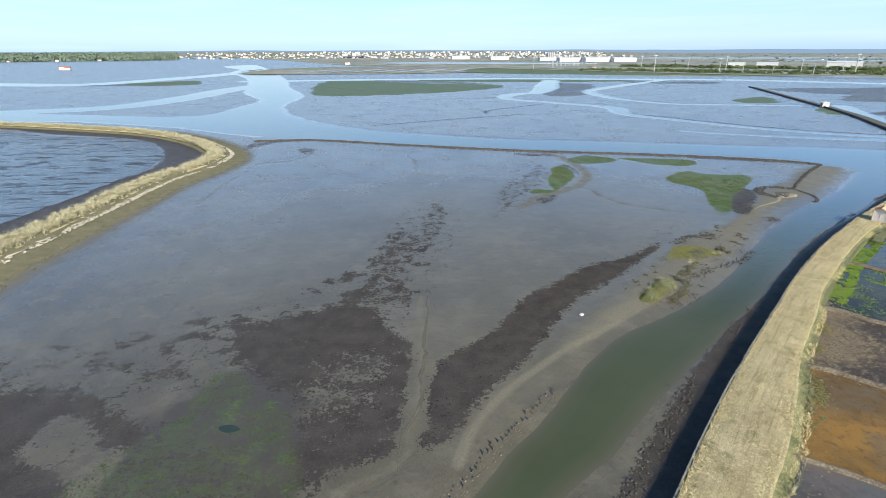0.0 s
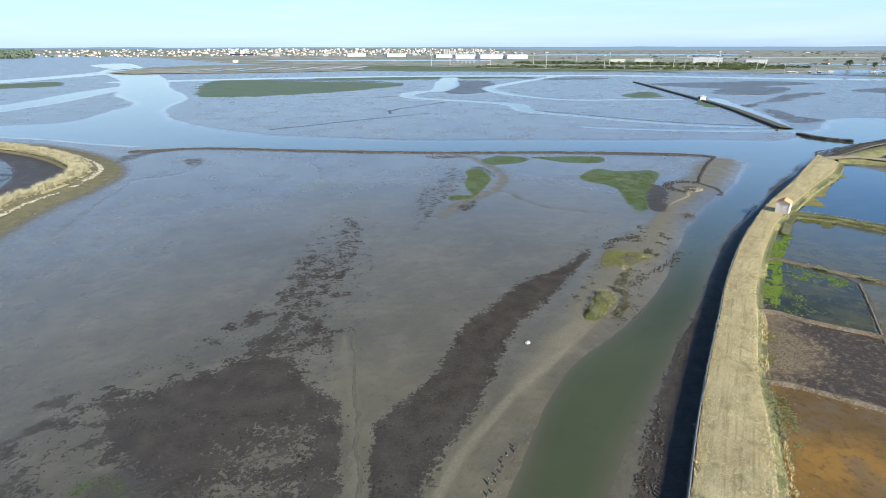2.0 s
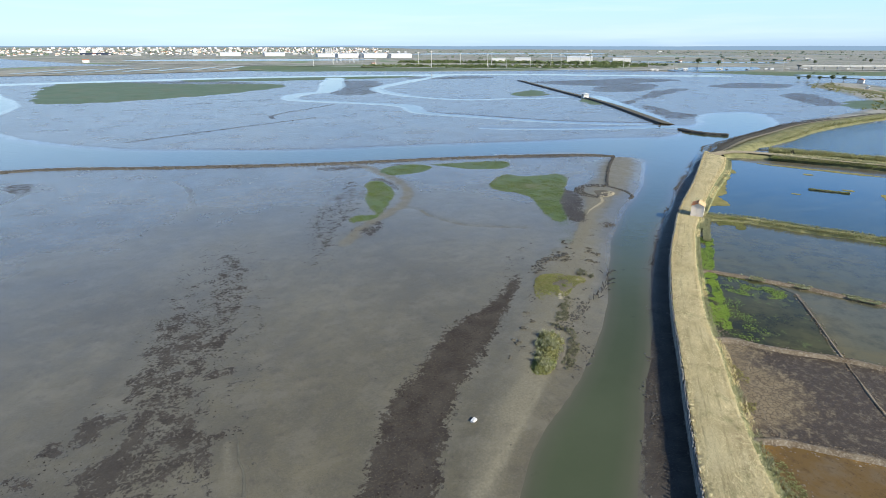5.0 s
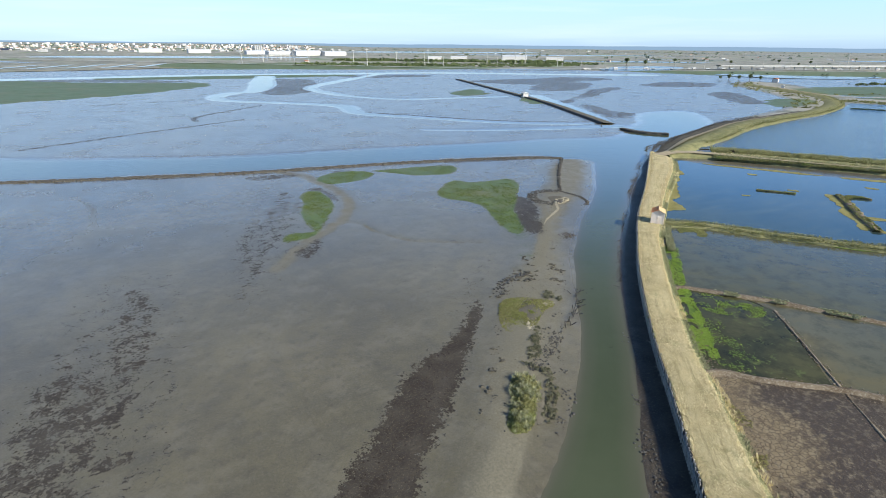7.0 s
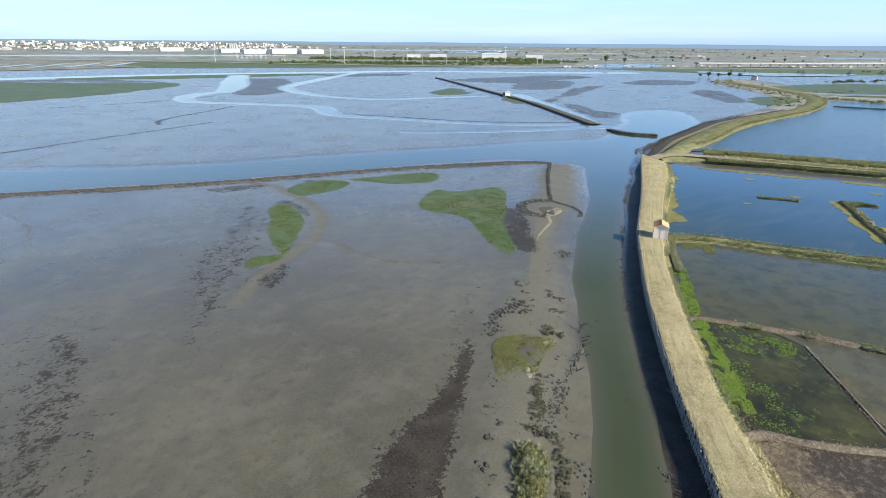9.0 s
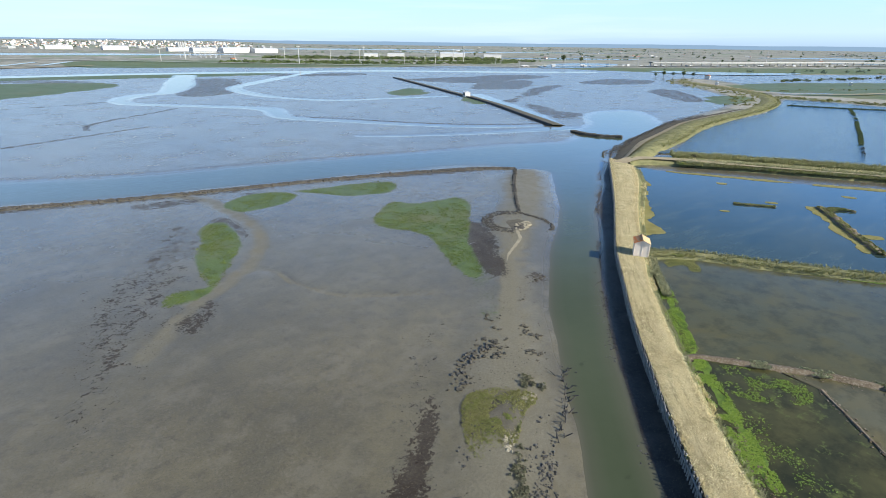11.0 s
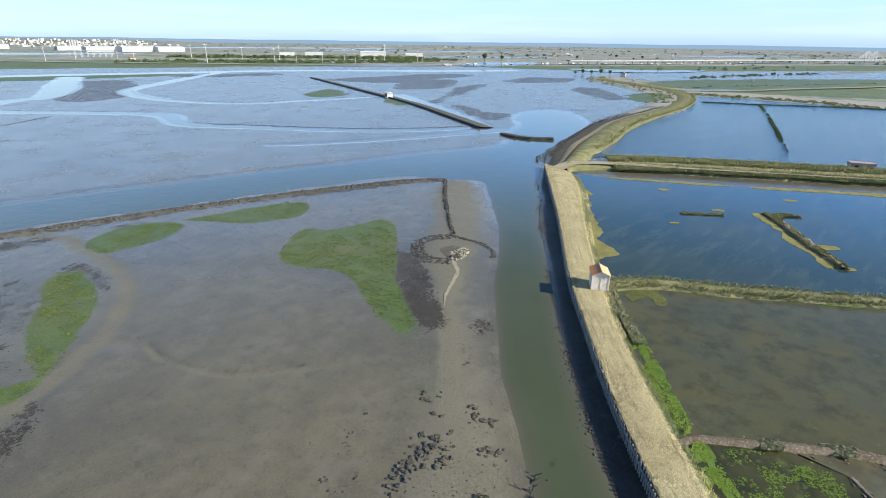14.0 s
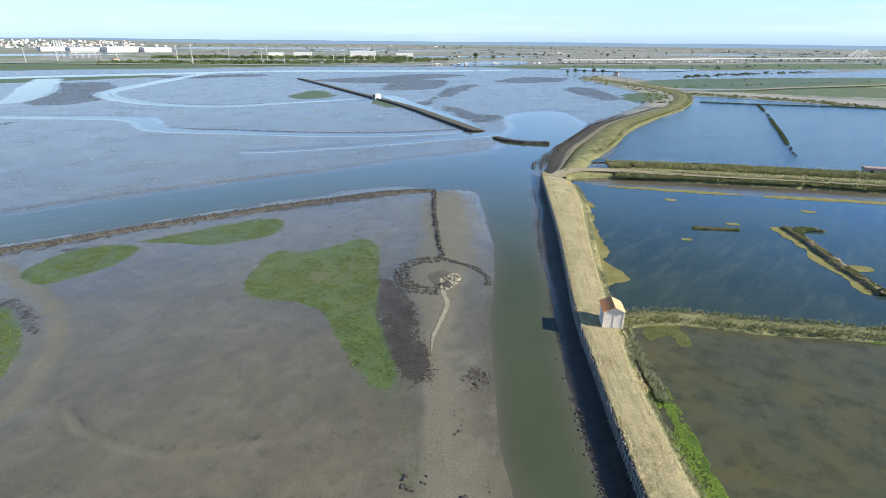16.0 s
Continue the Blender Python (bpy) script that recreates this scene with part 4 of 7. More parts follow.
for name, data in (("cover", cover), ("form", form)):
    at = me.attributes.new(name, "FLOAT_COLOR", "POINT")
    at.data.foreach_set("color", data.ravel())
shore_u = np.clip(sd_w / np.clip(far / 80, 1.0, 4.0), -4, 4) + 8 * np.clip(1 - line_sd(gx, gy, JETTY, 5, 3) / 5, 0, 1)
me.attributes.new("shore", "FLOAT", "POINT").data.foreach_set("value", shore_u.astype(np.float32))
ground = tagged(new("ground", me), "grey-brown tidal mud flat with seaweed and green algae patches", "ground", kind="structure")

# water of river and creek: one sheet over the low part of the bed
depth = LEVEL - height
keep = (depth[quads] > 0).any(1) & (land[quads] < 0.3).all(1)
wq = quads[keep]
used, inv = np.unique(wq, return_inverse=True)
me = raw_mesh("water", np.stack([gx[used], gy[used], np.full(len(used), LEVEL)], -1), inv.reshape(-1, 4), LAGOON, True)
at = me.attributes.new("depth", "FLOAT", "POINT")
at.data.foreach_set("value", depth[used].astype(np.float32))
tagged(new("water", me), "calm green and sky-blue tidal river and creek", "water", kind="structure")


def ground_z(x, y):
    """Height of the mud at a place near the flats."""
    xs, ys = GX[0], GY[:, 0]
    i, j = int(np.clip(np.searchsorted(xs, x) - 1, 0, nc - 2)), int(np.clip(np.searchsorted(ys, y) - 1, 0, nr - 2))
    return float(height[idx[j, i]])


def ground_zs(x, y):
    """Heights of the mud at many places."""
    i = np.clip(np.searchsorted(GX[0], x) - 1, 0, nc - 2)
    j = np.clip(np.searchsorted(GY[:, 0], y) - 1, 0, nr - 2)
    return height[idx[j, i]]


def ribbon(name, pts, widths, z, mat, label, category, step=2.0, ragged=0.12, follow=False):
    """A flat strip of changing width along a curve."""
    n = max(int(len(spline(pts, step))), 6)
    c, nrm = along(pts, n)
    w = np.interp(np.linspace(0, 1, n), np.linspace(0, 1, len(widths)), widths)
    wl = w * (1 + ragged * (rng.random(n) - 0.5) * 2)
    wr = w * (1 + ragged * (rng.random(n) - 0.5) * 2)
    a, b = c + nrm * wl[:, None] / 2, c - nrm * wr[:, None] / 2
    za = zb = np.full(n, float(z))
    if follow:
        za = zb = z + np.maximum(ground_zs(a[:, 0], a[:, 1]), ground_zs(b[:, 0], b[:, 1]))
    v = np.concatenate([np.c_[a, za], np.c_[b, zb]])
    k = np.arange(n - 1)
    return tagged(new(name, raw_mesh(name, v, np.stack([k, k + n, k + n + 1, k + 1], -1), mat)), label, category, kind="structure")


def sheet(name, pts, z, mat, label, category, ragged=0.0, step=0.7, smooth_line=True):
    """A level sheet with a closed outline, such as a pond's surface or a floating mat."""
    q = spline(pts, step, True) if smooth_line else np.array(pts, float)
    if ragged:
        t = np.roll(q, -1, 0) - np.roll(q, 1, 0)
        t /= np.linalg.norm(t, axis=1)[:, None] + 1e-9
        k = (fnoise(q[:, 0], q[:, 1], 2.4, 31) - 0.5) * 2 * ragged
        q = q + np.stack([-t[:, 1], t[:, 0]], -1) * k[:, None]
    bm = bmesh.new()
    f = bm.faces.new([bm.verts.new((x, y, z)) for x, y in q])
    if f.normal.z < 0 or f.calc_area() and sum(a[0] * b[1] - b[0] * a[1] for a, b in zip(q, np.roll(q, -1, 0))) < 0:
        f.normal_flip()
    bmesh.ops.triangulate(bm, faces=[f])
    return tagged(part(name, bm, mat), label, category, kind="structure")


def loft(name, a, b, profile, mat, label, category, step=0.8, rough=0.06, seed=0):
    """An embankment between two long edges. profile: (share of the way from a to b, height) from side to side."""
    n = max(len(spline(a, step)), len(spline(b, step)))
    pa, _ = along(a, n)
    pb, _ = along(b, n)
    rows = []
    for k, (u, z) in enumerate(profile):
        p = pa + (pb - pa) * u
        edge = (fnoise(p[:, 0] + k * 40, p[:, 1], 1.7, seed + k) - 0.5) * rough * 5
        side = (pb - pa) / (np.linalg.norm(pb - pa, axis=1)[:, None] + 1e-9)
        inner_row = 0 < k < len(profile) - 1
        p = p + side * (edge * (1.0 if inner_row else 0.4))[:, None]
        zz = z + (fnoise(p[:, 0], p[:, 1], 1.3, seed + 50 + k) - 0.5) * rough * (2 if inner_row else 0)
        rows.append(np.c_[p, zz])
    v = np.stack(rows, 1).reshape(-1, 3)
    m = len(profile)
    g = np.arange(n * m).reshape(n, m)
    f = np.stack([g[:-1, :-1], g[:-1, 1:], g[1:, 1:], g[1:, :-1]], -1).reshape(-1, 4)
    me = raw_mesh(name, v, f, mat, True)
    run = np.concatenate([[0], np.cumsum(np.hypot(*np.diff(pa, axis=0).T))])
    wide = np.linalg.norm(pb - pa, axis=1)
    way = np.stack([np.repeat(run, m), (wide[:, None] * np.array([u for u, z in profile])[None]).ravel(), np.zeros(n * m)], -1)
    me.attributes.new("way", "FLOAT_VECTOR", "POINT").data.foreach_set("vector", way.astype(np.float32).ravel())
    return tagged(new(name, me), label, category, kind="structure")


def offset(pts, d, start=None):
    """The curve moved to its left by d, or growing from start to d over its first part."""
    n = len(pts) * 3
    c, nrm = along(pts, n)
    w = np.full(n, float(d))
    if start is not None:
        w[:6] = np.linspace(start, d, 6)
    return [tuple(p) for p in c + nrm * w[:, None]]


# runnels that drain the mud
for q, w in (([(-2, 60), (-2, 50), (-2.2, 44), (-2.2, 38), (-3.4, 34), (-3.6, 29)], 0.36),
             ([(-3.6, 30), (-5.5, 28), (-9, 26), (-12, 24)], 0.9)):
    c, _ = along(q, 60)
    c = c + 0.35 * np.stack([fnoise(c[:, 0], c[:, 1], 2.0, 3) - 0.5, fnoise(c[:, 0], c[:, 1], 2.0, 4) - 0.5], -1) * 2
    ribbon("runnel", [tuple(v) for v in c], [w * 0.4, w, w, w * 0.4], 0.02, RUNNEL, "thin winding runnel in the mud", "runnel", 0.4, 0.4, True)

ribbon("sand_streak", [(75, 108), (72.3, 106.5), (70.5, 104), (68.5, 102.6), (66, 101), (64, 99.8), (62, 98)], [0.5, 0.6, 0.55, 0.5, 0.4, 0.1], 0.03, SAND, "pale streak of washed sand on the spit", "sand", 0.5, 0.3, True)

# ---- main dyke ----
loft("dyke", DYKE_W, DYKE_E, [(0.0, -0.35), (0.0, 1.10), (0.04, 1.24), (0.25, 1.32), (0.5, 1.30), (0.75, 1.32), (0.95, 1.20), (1.0, 1.1)], STRAW,
     "flat-topped earth dyke covered in dry straw-coloured grass", "dyke", 0.6, 0.05)
loft("dyke", DYKE_W, DYKE_E, [(0.97, 1.12), (1.08, 0.92), (1.18, 0.62), (1.30, 0.1)], BANK_GREEN, "grassy pond-side slope of the dyke", "dyke", 0.6, 0.06, 2)
loft("dyke", offset(NE_DYKE, 8, 3.0), offset(NE_DYKE, -6, -2), [(0, -0.2), (0.22, 0.35), (0.40, 1.25), (0.6, 1.35), (0.78, 1.1), (1.0, -0.1)], BANK_GREEN,
     "curving earth dyke with rough grass", "dyke", 1.2, 0.16, 3)
loft("mud_bank", offset(NE_DYKE[:7], 12, 5.0), offset(NE_DYKE[:7], 5.2, 2.4), [(0, -0.3), (0.3, 0.08), (0.7, 0.42), (1, 0.5)], BANK_DARK, "dark muddy river bank below the dyke", "bank", 1.2, 0.12, 4)
loft("sand_bank", offset(NE_DYKE[:6], 6.2, 2.6), offset(NE_DYKE[:6], 3.6, 1.4), [(0, 0.3), (0.4, 0.78), (1, 1.0)], BANK_TAN, "bare sandy foot of the dyke", "bank", 1.2, 0.12, 5)
XD1 = [(133, 128.5), (139, 126.5), (145, 121.5), (153, 112), (163, 97), (173, 81.5), (187, 59), (215, 14)]
loft("dyke", offset(XD1, 9.5, 2.5), offset(XD1, -6.0, -2.5), [(0, -0.1), (0.12, 0.7), (0.35, 1.15), (0.5, 1.2), (0.75, 1.15), (0.9, 0.6), (1, -0.1)], BANK_GREEN,
     "broad dyke with scrub on both sides of a track", "dyke", 0.9, 0.14, 7)
ribbon("track", [(128, 127), (137, 127.5), (144.5, 120), (153.5, 104.5), (163, 90), (172.5, 75), (187, 52)], [3.6, 3.2, 1.4, 1.0, 0.9, 0.9], 1.34, BANK_TAN, "bare sandy track on top of the dyke", "track")
XD2 = [(77.5, 89.0), (80.5, 87.6), (83.5, 85.8), (87, 82), (90.5, 76.5), (95, 70.5), (98.5, 65.5), (118, 39), (135, 16)]
loft("dyke", offset(XD2, 1.6), offset(XD2, -2.2), [(0, -0.1), (0.2, 0.75), (0.5, 0.95), (0.8, 0.7), (1, -0.1)], BANK_GREEN, "low grassy dyke between two ponds", "dyke", 0.6, 0.12, 11)
XD3 = [(58.5, 69.5), (60.5, 68.5), (62.5, 66), (64.5, 63.5), (67.3, 59.8), (69.5, 56), (82, 37)]
loft("dyke", offset(XD3, 0.7), offset(XD3, -0.7), [(0, 0.2), (0.25, 0.85), (0.6, 0.9), (1, 0.2)], BANK_MUD, "narrow earth bank between salt pans, crusted with salt", "dyke", 0.4, 0.09, 13)
XD4 = [(45.5, 55.5), (47, 55), (50, 51.5), (54, 48), (56.5, 45), (66, 32)]
loft("dyke", offset(XD4, 0.55), offset(XD4, -0.55), [(0, 0.5), (0.3, 0.92), (0.65, 0.94), (1, 0.5)], BANK_MUD, "narrow earth bank between salt pans, crusted with salt", "dyke", 0.4, 0.07, 17)
XD5 = [(34.5, 43.8), (36.2, 43), (38.3, 41.8), (41, 39.3), (43.3, 37), (54, 24)]
loft("dyke", offset(XD5, 0.5), offset(XD5, -0.5), [(0, 0.5), (0.3, 0.95), (0.65, 0.97), (1, 0.5)], BANK_MUD, "narrow earth bank between salt pans, crusted with salt", "dyke", 0.4, 0.06, 19)
XD6 = [(25.5, 32), (27, 31), (29, 29.8), (31.5, 28), (42, 19)]
loft("dyke", offset(XD6, 0.3), offset(XD6, -0.3), [(0, 0.5), (0.3, 0.95), (0.7, 0.95), (1, 0.5)], BANK_MUD, "thin white-edged bank between salt pans", "dyke", 0.4, 0.04, 23)
P3 = [(64.6, 59.4), (59.2, 52.9), (54.8, 47.9), (52.0, 44.6), (49.2, 41.2), (42, 32.6)]
loft("dyke", offset(P3, 0.17), offset(P3, -0.17), [(0, 0.55), (0.2, 0.71), (0.8, 0.71), (1, 0.55)], BANK_MUD, "row of boards and mud dividing two salt pans", "dyke", 0.3, 0.05, 29)
loft("dyke", offset(LEFT_DYKE, 5.0), offset(LEFT_DYKE, -9.0), [(0, -0.2), (0.12, 0.5), (0.26, 1.25), (0.38, 1.35), (0.46, 1.0), (0.65, 0.4), (1, -0.15)], BANK_SHORE,
     "curving shore dyke with weedy mud apron", "dyke", 0.9, 0.12, 31)
loft("dyke", offset(LEFT_DYKE, 3.6), offset(LEFT_DYKE, -1.6), [(0, 0.75), (0.25, 1.38), (0.6, 1.44), (1, 0.95)], STRAW, "crest of the shore dyke with golden grass", "dyke", 0.9, 0.12, 37)

# ponds and salt pans
sheet("water", [(131, 126), (133, 118), (140, 105), (151, 87.5), (161, 73), (178, 46), (200, 10), (132, 16), (116, 38), (98, 64), (92, 74), (88, 80.5), (84, 85), (82, 88), (87, 92), (95, 97.5), (104, 104), (116, 112.5)],
      0.22, POND_BLUE, "still dark blue pond beside the dyke", "pond", 0.4)
sheet("water", [(150, 134), (164, 132), (197, 144), (237, 152), (273, 155), (325, 172), (362, 186), (372, 150), (372, 92), (330, -30), (230, 20), (196, 72), (172, 112)], 0.24, POND_OPEN,
      "wide open pond rippled deep blue", "pond", 0.5)
sheet("water", [(79, 86), (84, 84), (87.5, 77.5), (91.5, 72), (96, 66), (116, 38), (84, 36), (70, 55), (67.5, 59.4), (64.5, 63.3), (62, 66), (59, 69), (63, 74), (70, 81), (75, 85)], 0.36, POND_BROWN,
      "shallow brown-green pond with sunken weed", "pond", 0.2)
sheet("water", [(57, 69), (60.5, 68.4), (64.3, 63.3), (64.6, 59.5), (59, 53), (54.3, 48.2), (50, 51.5), (46, 55.6), (48, 59), (53, 64.5)], 0.62, POND_GREEN, "dark weedy salt pan with green algae", "pond", 0.1, 0.7, False)
sheet("water", [(64.6, 63.2), (67.2, 59.8), (70, 55), (82, 37), (66, 33), (56.5, 45), (54.3, 48.2), (59, 53), (64.6, 59.5)], 0.62, POND_PALE, "shallow pale salt pan", "pond", 0.1, 0.7, False)
sheet("salt_pan", [(45, 55.5), (50, 51.5), (54.3, 48.2), (51, 45), (48.5, 41.5), (42, 33), (41, 39.5), (38, 42), (35, 43.8), (39, 49)], 0.66, PAN_RED, "drained salt pan of cracked red-brown mud", "salt pan", 0.0, 0.7, False)
sheet("salt_pan", [(54.3, 48.2), (56.5, 45), (66, 33), (54, 24), (42, 33), (48.5, 41.5), (51, 45)], 0.66, PAN_RED, "drained salt pan of cracked red-brown mud", "salt pan", 0.0, 0.7, False)
sheet("salt_pan", [(34.5, 43.8), (38.2, 41.8), (41, 39.3), (43.2, 37), (54, 24), (42, 19), (31.5, 28), (29, 29.8), (26, 31.8), (30, 38)], 0.68, PAN_ORANGE, "salt pan with rusty orange brine", "salt pan", 0.0, 0.7, False)
sheet("water", [(25, 32), (29, 29.8), (31.5, 28), (42, 19), (34, 8), (12, 12), (19, 24)], 0.68, POND_GREY, "shallow grey salt pan reflecting the sky", "pond", 0.0, 0.7, False)
sheet("water", [(-190, 212), (-151, 197), (-113, 188), (-91, 167), (-81.5, 141), (-81, 118), (-81.5, 103), (-83, 85), (-85, 60), (-160, 60), (-260, 120), (-260, 205)], 0.07, POND_LEFT, "wind-rippled pond behind the shore dyke", "pond", 0.8, 2.0)

# ---- scattering ----
def tuft(blades=9, lean=0.5, width=0.05, seed=1):
    """A tuft of grass: thin blades that fan out, one unit high."""
    r = np.random.default_rng(seed)
    v, f = [], []
    for k in range(blades):
        a, l, h = r.random() * 6.283, lean * (0.3 + r.random()), 0.6 + 0.4 * r.random()
        b = np.array([np.cos(a), np.sin(a), 0]) * 0.12 * r.random()
        s = np.array([-np.sin(a), np.cos(a), 0]) * width
        mid = b + np.array([np.cos(a) * l * 0.35, np.sin(a) * l * 0.35, h * 0.6])
        tip = b + np.array([np.cos(a) * l, np.sin(a) * l, h])
        n = len(v)
        v += [b - s, b + s, mid + s * 0.7, mid - s * 0.7, tip]
        f += [(n, n + 1, n + 2), (n, n + 2, n + 3), (n + 3, n + 2, n + 4)]
    return np.array(v), np.array(f)


def lump(seed=1, rough=0.35, flat=1.0):
    """A crumbly lump or stone, from a worn icosahedron."""
    bm = bmesh.new()
    bmesh.ops.create_icosphere(bm, subdivisions=1, radius=0.5)
    r = np.random.default_rng(seed)
    v = np.array([p.co for p in bm.verts])
    f = np.array([[q.index for q in p.verts] for p in bm.faces])
    bm.free()
    v *= (1 + rough * (r.random(len(v)) - 0.5) * 2)[:, None]
    v[:, 2] = np.maximum(v[:, 2], -0.15) * flat
    return v, f


def leafball(leaves=26, size=0.22, seed=1, squash=0.8):
    """A loose clump of small leaves with gaps between."""
    r = np.random.default_rng(seed)
    v, f = [], []
    for k in range(leaves):
        d = r.normal(size=3)
        d /= np.linalg.norm(d)
        c = d * (0.25 + 0.3 * r.random())
        c[2] = abs(c[2]) * squash
        a, b = r.normal(size=3), r.normal(size=3)
        a, b = a / np.linalg.norm(a) * size, b / np.linalg.norm(b) * size * 0.7
        n = len(v)
        v += [c - a, c + b, c + a, c - b]
        f += [(n, n + 1, n + 2), (n, n + 2, n + 3)]
    return np.array(v), np.array(f)


def scatter(name, xyz, sizes, shapes, mat, label, category, stretch=1.0, smooth=False, parent=None):
    """Many small pieces of a kind nobody could count, in one mesh of kind stuff."""
    xyz, n = np.asarray(xyz, float), len(xyz)
    ang = rng.random(n) * 6.283
    pick = rng.integers(0, len(shapes), n)
    vs, fs, base = [], [], 0
    for k, (v, f) in enumerate(shapes):
        m = np.where(pick == k)[0]
        if not len(m):
            continue
        c, s = np.cos(ang[m])[:, None], np.sin(ang[m])[:, None]
        x = (v[None, :, 0] * c - v[None, :, 1] * s) * sizes[m][:, None]
        y = (v[None, :, 0] * s + v[None, :, 1] * c) * sizes[m][:, None]
        z = v[None, :, 2] * sizes[m][:, None] * stretch
        vs.append((np.stack([x, y, z], -1) + xyz[m][:, None, :]).reshape(-1, 3))
        fs.append((f[None] + (np.arange(len(m)) * len(v))[:, None, None]).reshape(-1, 3) + base)
        base += len(m) * len(v)
    ob = new(name, raw_mesh(name, np.vstack(vs), np.vstack(fs), mat, smooth))
    ob.parent = parent
    return tagged(ob, label, category, kind="stuff")


def in_area(pts, n, thin=None):
    """n random places inside an outline; thin(x, y) gives the share kept."""
    q = spline(pts, 1.0, True)
    got = np.zeros((0, 2))
    while len(got) < n:
        p = q.min(0) + rng.random((n * 3, 2)) * (q.max(0) - q.min(0))
        p = p[in_poly(p[:, 0], p[:, 1], q)]
        if thin is not None:
            p = p[rng.random(len(p)) < thin(p[:, 0], p[:, 1])]
        got = np.vstack([got, p])
    return got[:n]


def on_line(pts, n, lo, hi, power=1.0):
    """n random places beside a curve, from lo to hi metres to its left."""
    c, nrm = along(pts, 400)
    k = rng.random(n) * 398.9
    i, f = k.astype(int), (k % 1)[:, None]
    o = lo + (hi - lo) * rng.random(n) ** power
    return c[i] * (1 - f) + c[i + 1] * f + nrm[i] * o[:, None]


def between(a, b, n, u0, u1):
    pa, _ = along(a, 500)
    pb, _ = along(b, 500)
    k = rng.random(n) * 498.9
    i, f = k.astype(int), (k % 1)[:, None]
    u = (u0 + (u1 - u0) * rng.random(n))[:, None]
    p = (pa[i] * (1 - f) + pa[i + 1] * f)
    q = (pb[i] * (1 - f) + pb[i + 1] * f)
    return p + (q - p) * u


def clumped(size, seed, lo=0.35, hi=0.65):
    return lambda x, y: np.clip((fnoise(x, y, size, seed) - lo) / (hi - lo), 0, 1)


def sizes(n, lo, hi, power=1.6):
    return lo + (hi - lo) * rng.random(n) ** power


def lift(p, z):
    return np.c_[p, np.full(len(p), z) if np.isscalar(z) else z]


TUFTS = [tuft(11, 0.55, 0.026, k) for k in range(5)]
STRAWS = [tuft(8, 1.25, 0.062, 20 + k) for k in range(6)]
BUSHY = [tuft(34, 0.9, 0.030, 70 + k) for k in range(5)]
TALL = [tuft(24, 0.5, 0.020, 40 + k) for k in range(5)]
LUMPS = [lump(k, 0.6, 0.6) for k in range(6)]
STONES = [lump(30 + k, 0.3, 0.8) for k in range(6)]
LEAVES = [leafball(26, 0.2, k) for k in range(5)]
SPRIGS = [leafball(9, 0.3, 60 + k, 0.5) for k in range(5)]


# ---- sea wall of stakes along the main dyke ----
def sea_wall():
    wall = thing("sea_wall", "weathered timber stake wall holding the dyke's edge", "sea wall")
    c, nrm = along(DYKE_W, 460)
    bm = bmesh.new()
    out = c + nrm * 0.05
    inn = c - nrm * 0.02
    prev = None
    for (ax, ay), (bx, by) in zip(out[::3], inn[::3]):
        top = 1.16 + 0.05 * math.sin(ax * 1.7)
        row = [bm.verts.new(p) for p in ((ax, ay, -0.4), (ax, ay, top), (bx, by, top), (bx, by, -0.4))]
        if prev:
            for k in range(3):
                bm.faces.new((prev[k], row[k], row[k + 1], prev[k + 1]))
        prev = row
    part("backing_board", bm, BOARD, wall, "dark boards behind the stakes")
    bm = bmesh.new()
    prev = None
    for k in range(0, 460, 3):
        p, q = c[k] + nrm[k] * 0.24, c[k] + nrm[k] * 0.16
        row = [bm.verts.new(v) for v in ((*p, 0.86), (*p, 0.98), (*q, 0.98), (*q, 0.86))]
        if prev:
            for j in range(4):
                bm.faces.new((prev[j], row[j], row[(j + 1) % 4], prev[(j + 1) % 4]))
        prev = row
    part("top_rail", bm, STAKE, wall, "long pale rail along the stakes")
    kinds = []
    for k in range(6):
        bm = rod((0, 0, -0.5), (0.03 * math.sin(k * 2), 0.03 * math.cos(k * 3), 1.24 + 0.04 * k), 0.075, 0.06, 6)
        me = bpy.data.meshes.new("stake")
        bm.to_mesh(me)
        bm.free()
        me.materials.append(STAKE)
        kinds.append(me)
    n = 470
    c, nrm = along(DYKE_W, n)
    rest = []
    for k in range(n):
        p = c[k] + nrm[k] * (0.12 + 0.03 * rng.random())
        if 95 < k < 385:
            ob = new("stake", kinds[rng.integers(0, 6)])
            ob.parent = wall
            ob.matrix_basis = pose(p[0], p[1], -0.06 * rng.random(), rng.normal() * 2, rng.normal() * 2, rng.random() * 360)
        else:
            rest.append(p)
    v, f = [], []
    for k, p in enumerate(rest):
        b = len(v)
        h = 1.24 + 0.22 * rng.random()
        ring = [(0.07 * math.cos(a), 0.07 * math.sin(a)) for a in np.arange(5) * 1.2566]
        v += [(p[0] + x, p[1] + y, -0.5) for x, y in ring] + [(p[0] + x, p[1] + y, h) for x, y in ring] + [(p[0], p[1], h)]
        for j in range(5):
            m = (j + 1) % 5
            f += [(b + j, b + m, b + 5 + m), (b + j, b + 5 + m, b + 5 + j), (b + 5 + j, b + 5 + m, b + 10)]
    ob = new("stake", raw_mesh("stake", v, f, STAKE))
    ob.parent = wall
    tagged(ob, "further stakes of the wall", kind="stuff")


sea_wall()


